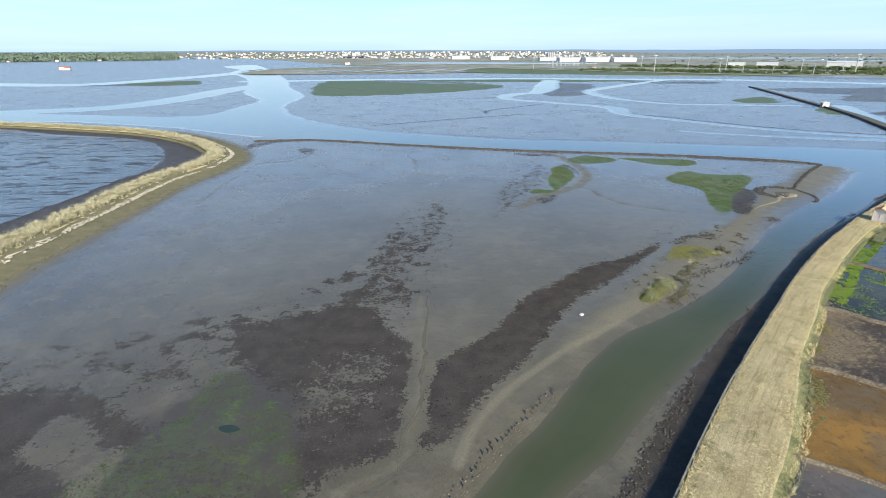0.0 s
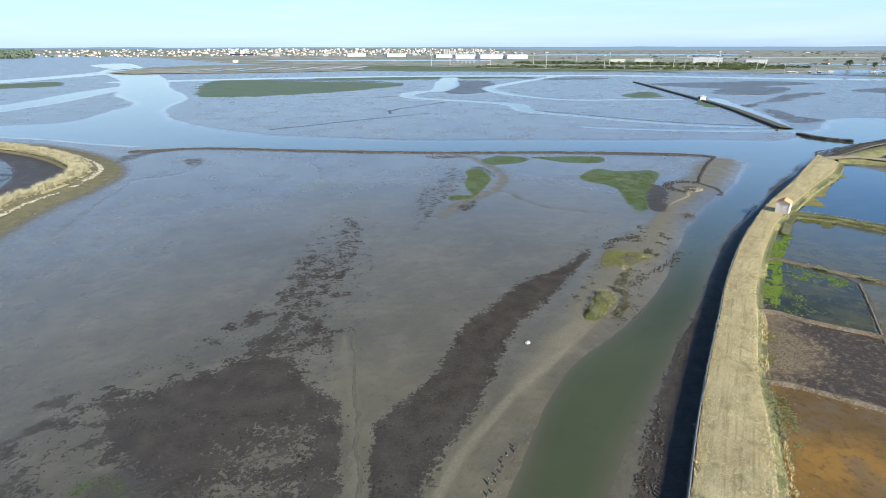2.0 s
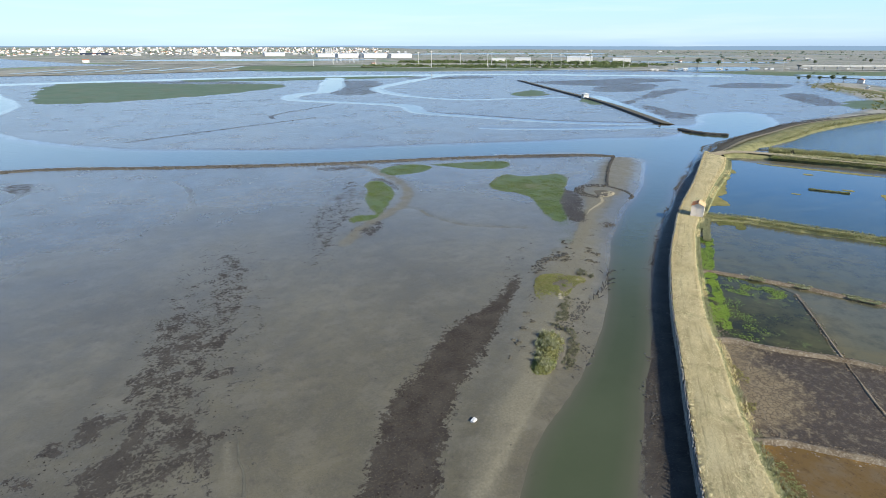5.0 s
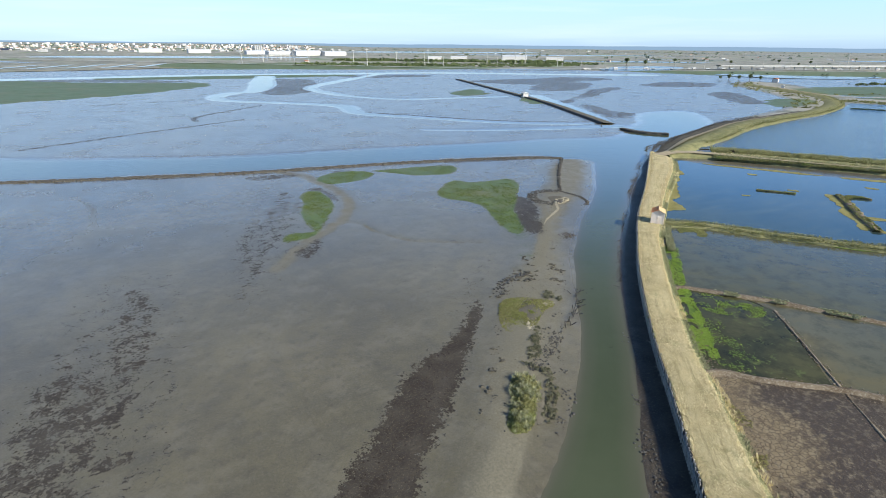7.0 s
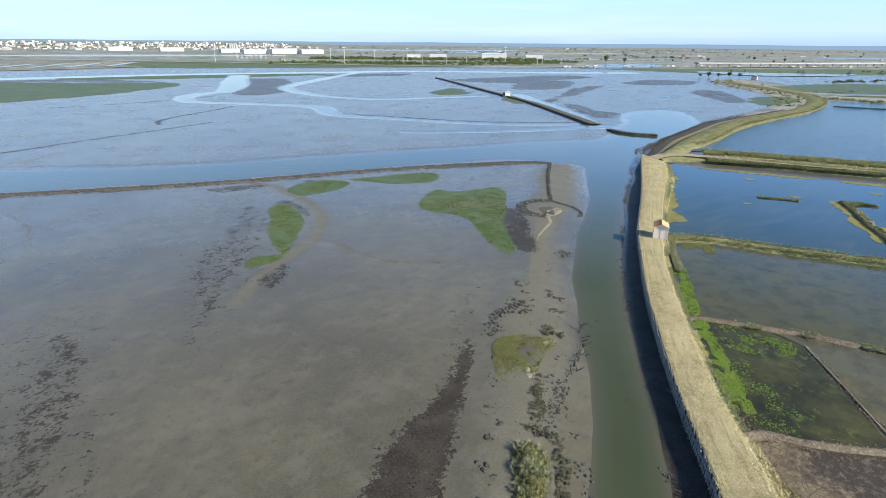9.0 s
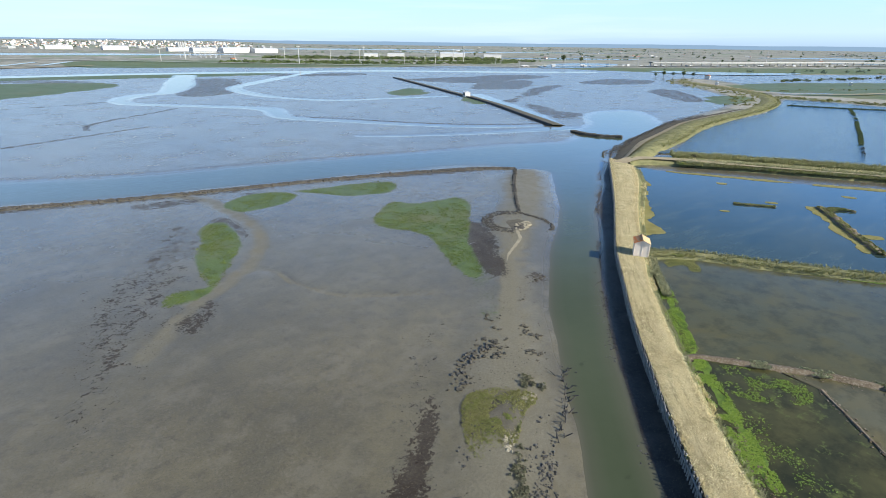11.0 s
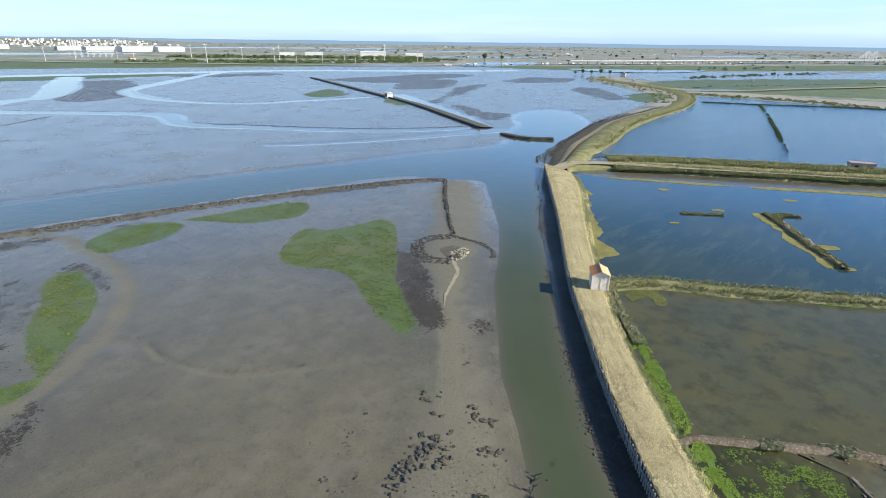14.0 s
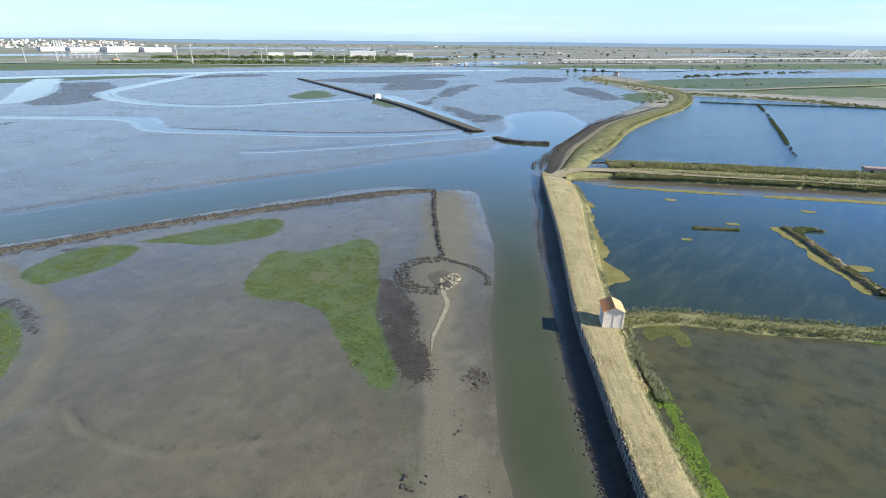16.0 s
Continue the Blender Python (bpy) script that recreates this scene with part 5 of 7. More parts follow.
# ---- hut on the dyke ----
def hut():
    h = thing("hut", "small white timber hut with orange and cream roof on the dyke", "hut", at=(78.1, 87.25, 1.26), rz=-52.3)
    w, d, eave, ridge = 0.98, 1.08, 2.05, 2.50
    bm = bmesh.new()
    for y in (-d, d):
        o = [bm.verts.new(p) for p in ((-w, y, 0), (w, y, 0), (w, y, eave), (0, y, ridge), (-w, y, eave))]
        bm.faces.new(o if y < 0 else o[::-1])
    bm.verts.ensure_lookup_table()
    for a, b in ((0, 4), (4, 3), (3, 2), (2, 1), (1, 0)):
        bm.faces.new((bm.verts[a], bm.verts[a + 5], bm.verts[b + 5], bm.verts[b]))
    bmesh.ops.recalc_face_normals(bm, faces=bm.faces[:])
    part("wall", bm, WHITE_PAINT, h, "white-painted board walls")
    plank = box(-w - 0.015, -d - 0.02, 0.02, w + 0.015, -d, 0.155, 0.008)
    me = bpy.data.meshes.new("plank")
    plank.to_mesh(me)
    plank.free()
    me.materials.append(WHITE_PAINT)
    for k in range(13):
        for turned in (0, 1):
            ob = new("plank", me)
            ob.parent = h
            if turned:
                ob.matrix_basis = pose(0.10 - w + d - 0.10, 0, 0.02 + k * 0.155, 0, 0, 90) @ Matrix.Diagonal((d / w, 1, 1, 1)) @ pose(0, d - w, 0)
            else:
                ob.matrix_basis = pose(0, 0, 0.02 + k * 0.155)
    for x in (-w, 0.06, w):
        part("corner_post", box(x - 0.05, -d - 0.06, 0, x + 0.05, -d - 0.021, 2.06, 0.01), WHITE_PAINT, h)
    slope = math.hypot(w + 0.17, (ridge - eave) * (w + 0.17) / w)
    for side, mat, lab in ((-1, ROOF_ORANGE, "orange corrugated roof sheet"), (1, ROOF_CREAM, "cream-coloured roof sheet")):
        bm = bmesh.new()
        n = 48
        rows = []
        for k in range(n + 1):
            y = -d - 0.25 + (2 * d + 0.47) * k / n
            wave = 0.022 * math.cos(k / n * 2 * math.pi * 12)
            rows.append([bm.verts.new((side * u * (w + 0.17), y, ridge + 0.05 - u * (ridge - eave) * (w + 0.17) / w + wave + dz)) for dz in (0, -0.03) for u in (0.0, 1.0)])
        for a, b in zip(rows[:-1], rows[1:]):
            bm.faces.new((a[0], a[1], b[1], b[0])), bm.faces.new((a[2], b[2], b[3], a[3])), bm.faces.new((a[1], a[3], b[3], b[1]))
        bm.faces.new((rows[0][0], rows[0][2], rows[0][3], rows[0][1])), bm.faces.new((rows[-1][0], rows[-1][1], rows[-1][3], rows[-1][2]))
        bmesh.ops.recalc_face_normals(bm, faces=bm.faces[:])
        r = part("roof_sheet", bm, mat, h, lab)
        if side < 0:
            for k in range(5):
                y = -d + 0.08 + k * 0.48
                bm = bmesh.new()
                q = [(side * u * (w + 0.15), y + e, ridge + 0.085 - u * (ridge - eave) * (w + 0.15) / w) for u in (0.03, 1.0) for e in (0, 0.17)]
                vs = [bm.verts.new(p) for p in q] + [bm.verts.new((p[0], p[1], p[2] + 0.008)) for p in q]
                for fc in ((4, 5, 7, 6), (0, 2, 3, 1), (0, 1, 5, 4), (2, 6, 7, 3), (0, 4, 6, 2), (1, 3, 7, 5)):
                    bm.faces.new([vs[i] for i in fc])
                bmesh.ops.recalc_face_normals(bm, faces=bm.faces[:])
                part("batten", bm, ROOF_CREAM, r, "pale batten on the orange sheet")
    part("ridge_cap", rod((0, -d - 0.26, ridge + 0.07), (0, d + 0.23, ridge + 0.07), 0.06, None, 8), ROOF_CREAM, h)
    part("door", box(-w - 0.05, -0.35, 0.05, -w - 0.02, 0.35, 1.8, 0.008), WHITE_PAINT, h, "plain plank door in the shaded side")


hut()

# ---- grass and plants on the dykes ----
n = 34000
p = between(DYKE_W, DYKE_E, n, 0.03, 1.0)
scatter("straw", lift(p, 1.24), sizes(n, 0.08, 0.30), STRAWS, GRASS_DRY, "short dry straw and cut grass over the dyke", "dry grass", 0.6)
p = between(DYKE_W, DYKE_E, 2600, 0.0, 0.09)
scatter("grass", lift(p, 1.12), sizes(len(p), 0.15, 0.45), TUFTS, GRASS_DRY, "dry grass hanging over the dyke's edge", "dry grass")
p = between(DYKE_W, DYKE_E, 420, -0.01, 0.07)
p = p[fnoise(p[:, 0], p[:, 1], 5, 8) > 0.55]
scatter("weeds", lift(p, 1.08), sizes(len(p), 0.2, 0.5), LEAVES, GRASS_OLIVE, "green weeds at the edge of the stake wall", "weeds")
p = between(DYKE_W, DYKE_E, 6500, 0.94, 1.24)
u = fnoise(p[:, 0], p[:, 1], 4, 12)
scatter("grass", lift(p[u > 0.42], 0.72), sizes((u > 0.42).sum(), 0.2, 0.55), TUFTS, GRASS_GREY, "grey-green grass on the dyke's pond side", "grass")
scatter("grass", lift(p[u <= 0.42], 0.80), sizes((u <= 0.42).sum(), 0.15, 0.45), TUFTS, GRASS_DRY, "dry grass on the dyke's pond side", "grass")


def dyke_plants(pts, lo, hi, n, z, smin, smax, mat, label, shapes=None, seed=3, sparse=0.3):
    p = on_line(pts, n, lo, hi)
    p = p[fnoise(p[:, 0], p[:, 1], 3.5, seed) > sparse]
    scatter("plants", lift(p, z), sizes(len(p), smin, smax), shapes or LEAVES, mat, label, "marsh plants")


dyke_plants(XD1[2:], 2.0, 8.5, 5200, 0.95, 0.6, 1.5, GRASS_REED, "dense olive scrub along the broad dyke", TALL, 3)
dyke_plants(XD1[2:], 2.0, 8.5, 2600, 0.95, 0.6, 1.4, GRASS_OLIVE, "bushy olive plants along the broad dyke", None, 31)
dyke_plants(XD1[2:], -5.6, -1.5, 1800, 0.7, 0.6, 1.3, GRASS_GREY, "pale tall grass between track and pond", TALL, 32)
dyke_plants(XD1[2:], 7.0, 9.5, 1800, 0.5, 0.5, 1.1, GRASS_GREY, "pale reeds along the pond's edge", TALL, 4, 0.2)
dyke_plants(XD1[2:], -5.6, -1.0, 5200, 0.80, 0.5, 1.3, GRASS_OLIVE, "low scrub between track and pond", None, 5, 0.2)
dyke_plants(XD1[2:], -4.0, 7.0, 1500, 1.1, 0.3, 0.7, GRASS_DRY, "dry grass on the broad dyke", TUFTS, 6)
dyke_plants(NE_DYKE[2:], -5.0, 1.0, 3800, 0.75, 0.4, 1.1, GRASS_OLIVE, "rough grass on the curving dyke", TUFTS, 7, 0.2)
dyke_plants(NE_DYKE[2:], -4.5, 1.0, 1500, 0.9, 0.4, 0.9, GRASS_GREY, "scrub on the curving dyke", TALL, 8)
dyke_plants(XD2, -1.9, 1.3, 4200, 0.72, 0.22, 0.6, GRASS_OLIVE, "olive plants along the low dyke", TUFTS, 9, 0.25)
dyke_plants(XD2, -1.7, 1.2, 2200, 0.75, 0.25, 0.55, GRASS_GREY, "grey-green plants along the low dyke", TUFTS, 10, 0.35)
dyke_plants(XD3[2:], -0.6, 0.6, 2600, 0.84, 0.14, 0.36, GRASS_GREY, "low grey-green plants on the pan bank", None, 11, 0.42)
dyke_plants(LEFT_DYKE, -0.6, 3.6, 6500, 1.0, 0.5, 1.5, GRASS_GOLD, "tall golden grass along the shore dyke", BUSHY, 13, 0.36)
dyke_plants(LEFT_DYKE, -1.6, 3.0, 3400, 1.1, 0.3, 0.9, GRASS_GOLD, "short golden grass on the shore dyke", TUFTS, 14, 0.1)
dyke_plants([(80, 87), (76.5, 84.2), (73, 81), (70, 78.3)], -0.1, 1.0, 700, 0.5, 0.3, 0.7, GRASS_GREY, "grey-green bushy grass beside the hut", TUFTS, 15, 0.1)
p = np.array([(151.5, 120.6), (152.2, 120.0), (151.8, 121.4), (152.6, 121.0)])
scatter("bush", lift(p, 1.1), np.array([1.6, 1.3, 1.2, 1.4]), LEAVES, SEAWEED, "dark burnt-looking bush beside the track", "bush")

# bright algae beside the pans
GREEN_STRIP = [(72, 79.2), (67.9, 75.6), (64.6, 72.2), (62.3, 70.2)]
sheet("algae_mat", offset(GREEN_STRIP, 0.55) + offset(GREEN_STRIP, -0.35)[::-1], 0.375, ALGAE_FILM, "bright green algae film along the pond's edge", "algae mat", 0.8, 0.25)
GREEN_PAN = [(60.4, 68.2), (57.4, 65.4), (54.6, 62.2), (51.8, 59.4), (49, 56.8)]
sheet("algae_mat", offset(GREEN_PAN, 0.25) + offset(GREEN_PAN, -0.5)[::-1], 0.635, ALGAE_FILM, "bright green algae film along the pan's edge", "algae mat", 0.9, 0.25)
green_edge = [(72, 79.5), (67.9, 75.8), (62.3, 71), (59.3, 68.3), (57, 65.6), (54.2, 62.4), (51.4, 59.6), (48.6, 56.8)]
p = on_line(green_edge, 13000, -1.1, 1.0, 1.2)
p = p[(p[:, 1] < 69.5) | (rng.random(len(p)) < 0.5)]
p = p[fnoise(p[:, 0], p[:, 1], 1.1, 41) > 0.38]
scatter("algae", lift(p, np.where(p[:, 1] > 69.5, 0.42, 0.66)), sizes(len(p), 0.08, 0.26), SPRIGS, ALGAE_BRIGHT, "bright green algae and plants at the pan's edge", "algae", 0.35)
p = in_area([(59.4, 67.2), (61.8, 66), (64.2, 62), (64, 60), (61.5, 59.2), (58.5, 61.5), (57.5, 64)], 1300, clumped(1.4, 43, 0.45, 0.62))
scatter("algae", lift(p, 0.63), sizes(len(p), 0.06, 0.22), SPRIGS, ALGAE_BRIGHT, "bright green algae floating in the corner of the pan", "algae", 0.4)
p = in_area([(47.5, 56), (52, 60), (57, 63), (54, 56), (50.5, 53.2)], 600, clumped(1.6, 44, 0.45, 0.7))
scatter("algae", lift(p, 0.63), sizes(len(p), 0.06, 0.2), SPRIGS, ALGAE_BRIGHT, "floating green algae crumbs", "algae", 0.4)
p = in_area([(38.5, 47), (42, 52), (44, 53), (42.5, 48.5), (39, 45.5)], 420, clumped(1.5, 45))
scatter("algae", lift(p, 0.68), sizes(len(p), 0.12, 0.35), SPRIGS, ALGAE_MAT, "yellow-green weed at the edge of the drained pan", "algae", 0.5)
p = in_area([(30.5, 38), (34, 42.5), (36, 41), (33, 36), (30, 34)], 900, clumped(1.5, 46))
scatter("algae", lift(p, 0.69), sizes(len(p), 0.08, 0.28), SPRIGS, GRASS_OLIVE, "brown crumbs along the orange pan", "algae", 0.5)
p = np.vstack([between(DYKE_W, DYKE_E, 2600, 1.22, 1.6), on_line(XD3, 500, -1.2, 1.2), on_line(XD4, 700, -1.0, 1.0), on_line(XD5, 700, -1.0, 1.0), on_line(XD6, 250, -.6, .6), on_line(P3, 500, -.5, .5)])
p = p[p[:, 1] < 62]
scatter("clods", lift(p, 0.66), sizes(len(p), 0.05, 0.2), LUMPS, BANK_MUD, "crumbled salty clods along the pan edges", "clods")

# yellow mats and islets in the blue pond
sheet("algae_mat", [(128, 122), (121, 115.2), (113, 109), (104, 102.2), (99, 98.2), (95, 96.8), (92.5, 92), (89.5, 92.3), (88, 93.5), (96, 99), (108, 107), (118, 114.5)], 0.245, ALGAE_MAT, "yellow-green algae mat along the dyke", "algae mat", 0.9, 0.35)
for q in ([(120.5, 114.2), (118, 111.2), (117, 111.6), (119, 114)], [(133, 104), (134, 102.4), (133, 101.8), (132, 103)], [(126, 90.5), (127, 89), (126.2, 88.4), (125, 90)],
          [(112.5, 93), (113.5, 91.8), (112.8, 91.2), (111.8, 92.2)], [(144, 83), (145, 81), (144, 80.6), (143, 82)], [(118.5, 72), (120, 70), (118.8, 69.2), (117, 71)]):
    sheet("algae_mat", q, 0.25, ALGAE_MAT, "small yellow algae mat floating in the pond", "algae mat", 0.35, 0.25)
sheet("algae_mat", [(133.4, 115), (140.6, 103), (146, 94.5), (147.5, 95), (142, 104.5), (134.5, 116)], 0.25, ALGAE_MAT, "yellow algae fringe along the far bank", "algae mat", 0.7, 0.4)
sheet("algae_mat", [(149, 89), (155, 80), (163, 67), (172, 53), (173, 55), (163, 72), (156, 82.5), (150.5, 90)], 0.25, ALGAE_MAT, "yellow algae fringe along the far bank", "algae mat", 0.7, 0.4)
sheet("algae_mat", [(80.3, 84.6), (82.6, 84.4), (84.6, 82.6), (83.6, 81.9), (82.9, 80.6), (81.3, 79.8), (80.6, 80.6), (81.6, 82.0), (80.6, 82.8), (79.2, 83.2)], 0.385, ALGAE_OLIVE, "olive algae patch in the corner of the brown pond", "algae mat", 0.4, 0.25)
LIME = [(84.5, 82.5), (87.6, 78.4), (90.6, 73.6), (95, 67.6), (98, 63.2), (116, 38.5)]
sheet("algae_mat", offset(LIME, 0.7) + offset(LIME, -0.05)[::-1], 0.395, ALGAE_FILM, "lime-green algae fringe along the low dyke", "algae mat", 0.5, 0.3)
ISL = [(130.5, 82.6), (126.4, 79.2), (121.0, 75.4), (116.7, 72.3), (113.6, 69.6), (110.2, 67.1)]
sheet("algae_mat", offset(ISL, 0.9) + offset(ISL, -2.2)[::-1], 0.25, ALGAE_MAT, "yellow algae round the pond islet", "algae mat", 1.1, 0.3)
loft("islet", offset(ISL, 0.7), offset(ISL, -0.8), [(-0.2, 0.1), (0.25, 0.55), (0.7, 0.6), (1.1, 0.1)], BANK_MUD, "low earth islet in the pond", "islet", 0.4, 0.32, 71)
ISL3 = [(128.6, 80.6), (131.2, 80.2), (133.4, 77.6)]
loft("islet", offset(ISL3, 0.9), offset(ISL3, -0.9), [(0, 0.1), (0.3, 0.5), (0.7, 0.5), (1, 0.1)], BANK_MUD, "side arm of the earth islet in the pond", "islet", 0.4, 0.34, 72)
dyke_plants(ISL3, -0.8, 0.8, 500, 0.42, 0.2, 0.5, GRASS_OLIVE, "brown scrub on the islet's side arm", None, 25, 0.3)
dyke_plants(ISL, -0.6, 0.7, 700, 0.5, 0.2, 0.5, GRASS_OLIVE, "brown scrub on the pond islet", None, 21, 0.35)
ISL2 = [(119, 93.5), (121, 90.8), (123.5, 87.6)]
loft("islet", offset(ISL2, 0.5), offset(ISL2, -0.6), [(0, 0.1), (0.4, 0.4), (1, 0.1)], BANK_MUD, "tiny reed islet in the pond", "islet", 0.4, 0.1, 73)
dyke_plants(ISL2, -0.5, 0.5, 260, 0.35, 0.2, 0.4, GRASS_OLIVE, "brown reeds on the tiny islet", None, 22, 0.1)
for pts, w in (([(339, 142), (318, 134), (292, 125), (270, 118), (243, 109), (220, 102)], 0.8), ([(326, 170), (332, 156), (339, 142), (354, 118), (366, 92), (371, 70)], 0.9)):
    p = on_line(pts, 1200, -w / 2, w / 2)
    p = p[fnoise(p[:, 0], p[:, 1], 9, 51) > 0.38]
    scatter("reeds", lift(p, 0.3), sizes(len(p), 0.4, 1.0), LEAVES, FOLIAGE, "row of dark reeds and posts across the open pond", "reeds")
p = np.array([(202, 96), (206, 97.4), (213, 99.6)])
scatter("reeds", lift(p, 0.3), np.array([1.1, 0.9, 1.2]), LEAVES, SEAWEED, "single dark reed clumps in the open pond", "reeds")


# ---- islets on the mud spit ----
def mound(name, c, rx, ry, h, rz, mat, label, seed):
    bm = bmesh.new()
    n, m = 28, 7
    rings = []
    for j in range(m):
        u = j / (m - 1)
        row = []
        for k in range(n):
            a = 2 * math.pi * k / n
            r = (1 - u) * (1 + 0.28 * (vnoise(np.array(math.cos(a) * 1.6 + seed * 5), np.array(math.sin(a) * 1.6), 1.0, seed) - 0.5) * 2)
            x, y = r * rx * math.cos(a), r * ry * math.sin(a)
            row.append(bm.verts.new((x, y, -0.15 + (h + 0.15) * (1 - (1 - u) ** 2.2) + 0.05 * float(vnoise(np.array(x), np.array(y), 0.5, seed)))))
        rings.append(row)
    for a, b in zip(rings[:-1], rings[1:]):
        for k in range(n):
            bm.faces.new((a[k], a[(k + 1) % n], b[(k + 1) % n], b[k]))
    ob = part(name, bm, mat, None, "", True)
    ob.matrix_basis = pose(*c, 0, 0, rz)
    return tagged(ob, label, "islet", kind="structure")


mound("islet", (29.2, 61.3, 0.05), 4.0, 1.9, 0.45, 47, BANK_GREY, "low mud islet with a shaggy bush", 3)
mound("islet", (39.6, 74.0, 0.05), 4.6, 3.0, 0.32, 42, BANK_GREY, "low mud islet with marsh plants", 5)
mound("islet", (75.0, 109.0, 0.05), 4.4, 3.8, 0.30, 30, BANK_GREY, "bare mud islet ringed by stones", 7)
ISLET1 = [(28.4, 63.2), (29.6, 64.5), (31.0, 64.3), (31.4, 62.7), (30.5, 61.1), (29.0, 59.6), (27.5, 58.5), (26.2, 57.9), (25.1, 58.2), (25.3, 59.4), (27.0, 61.3)]
ISLET2 = [(37.0, 76.9), (39.0, 78.0), (41.8, 76.9), (43.1, 75.5), (43.6, 74.4), (42.8, 73.6), (41.5, 73.4), (40.0, 72.6), (38.4, 71.3), (36.3, 70.0), (34.4, 71.0), (34.7, 73.4)]


def dome(p, outline, reach, h):
    """Height over a rounded islet that falls away to its outline."""
    return h * np.clip(-poly_sd(p[:, 0], p[:, 1], outline, 0.5) / reach, 0, 1) ** 0.7


p = in_area(ISLET1, 2200, clumped(1.3, 90, 0.2, 0.4))
scatter("bush", lift(p, 0.05 + dome(p, ISLET1, 1.5, 0.85) * (0.5 + 0.5 * rng.random(len(p)))), sizes(len(p), 0.14, 0.40), LEAVES, GRASS_OLIVE, "shaggy olive bush growing on the mud islet", "bush")
p = in_area([(28.6, 57.6), (31.0, 59.4), (33.4, 62.6), (33.2, 65.2), (31.8, 66), (32.2, 63), (30.6, 60.6), (28.4, 58.8)], 300, clumped(0.9, 91, 0.40, 0.6))
scatter("plants", lift(p, ground_zs(p[:, 0], p[:, 1]) + 0.12), sizes(len(p), 0.12, 0.34), LEAVES, GRASS_DULL, "low grey-green plants beside the bush", "marsh plants")
p = in_area(ISLET1, 260, clumped(1.1, 92, 0.35, 0.55))
scatter("grass", lift(p, 0.0 + dome(p, ISLET1, 1.5, 0.7)), sizes(len(p), 0.3, 0.75), TALL, GRASS_GREY, "pale grass among the bush", "grass")
p = in_area(ISLET2, 4200, clumped(1.2, 93, 0.1, 0.35))
scatter("plants", lift(p, 0.10 + 0.42 * fnoise(p[:, 0], p[:, 1], 0.9, 94) * np.clip(1.1 - ((p[:, 0] - 39.6) ** 2 + (p[:, 1] - 74) ** 2) / 18, 0, 1)), sizes(len(p), 0.10, 0.28), LEAVES, GRASS_OLIVE, "carpet of olive marsh plants on the islet", "marsh plants")
p = in_area([(36.6, 69.9), (38.6, 71.9), (41, 73.4), (43.6, 74.2), (43, 75.0), (40.8, 74.6), (38.4, 73.0), (36.8, 71.2)], 340)
scatter("stones", lift(p, 0.16), sizes(len(p), 0.12, 0.42), STONES, SAND, "pale rubble on the islet's shore", "stones")
p = in_area([(43.2, 75.8), (44.4, 77.0), (45.2, 76.6), (44.6, 75.4), (45.2, 74.6), (44.2, 74.2)], 80, clumped(0.7, 95, 0.4, 0.55))
scatter("bush", lift(p, 0.12 + 0.3 * rng.random(len(p))), sizes(len(p), 0.16, 0.45), LEAVES, GRASS_DULL, "dark ragged bush at the islet's end", "bush")
p = in_area([(80, 84.4), (82.4, 84.2), (84.4, 82.6), (83.2, 81.6), (82.4, 80.4), (81, 80.6), (81.4, 82.4)], 420, clumped(0.8, 98, 0.4, 0.6))
scatter("algae", lift(p, 0.40), sizes(len(p), 0.06, 0.2), SPRIGS, GRASS_OLIVE, "olive crumbs on the algae patch", "algae", 0.3)
p = in_area([(72.5, 107), (74, 108.8), (76.5, 109.5), (77, 108), (75, 106.5), (73, 106)], 150)
scatter("stones", lift(p, 0.25), sizes(len(p), 0.15, 0.6), STONES, SAND, "heap of pale sandy stones on the mud islet", "stones")
p = in_area([(73, 107.6), (74.5, 108), (74.2, 106.8), (73, 106.6)], 60)
scatter("stones", lift(p, 0.3), sizes(len(p), 0.3, 0.8), STONES, STONE_DARK, "dark boulders beside the pale stones", "stones")
p = in_area([(33, 66), (34.5, 68.2), (36.5, 70.2), (38.5, 71), (36, 68), (34.5, 66)], 170, clumped(1.5, 61))
scatter("plants", lift(p, ground_zs(p[:, 0], p[:, 1]) + 0.03), sizes(len(p), 0.15, 0.4), LEAVES, GRASS_DULL, "thin plants between the islets", "marsh plants")

# stones, seaweed clumps and driftwood on the spit
p = np.vstack([on_line([(26.5, 57), (31, 59.2), (34, 63), (35.5, 66), (38, 69), (42.5, 72)], 420, -1.3, 0.8), on_line([(24.4, 58.4), (27.6, 64.6), (33, 71), (36, 76)], 200, -1.2, 0.8)])
p = p[fnoise(p[:, 0], p[:, 1], 1.8, 99) > 0.46]
scatter("stones", lift(p, ground_zs(p[:, 0], p[:, 1])), sizes(len(p), 0.08, 0.32), STONES, STONE_DARK, "small weedy stones scattered round the islets", "stones")
groups = [on_line(RING, 420, -1.2, 0.9), on_line(ARM[3:], 220, -0.4, 0.4), on_line([(38.6, 79), (40, 81.3), (42, 82.3), (45.6, 82.7)], 90, -0.9, 0.7)]
p = np.vstack(groups)
scatter("stones", lift(p, ground_zs(p[:, 0], p[:, 1]) + 0.03), sizes(len(p), 0.10, 0.40), STONES, STONE_DARK, "ring of dark weedy stones on the mud", "stones")
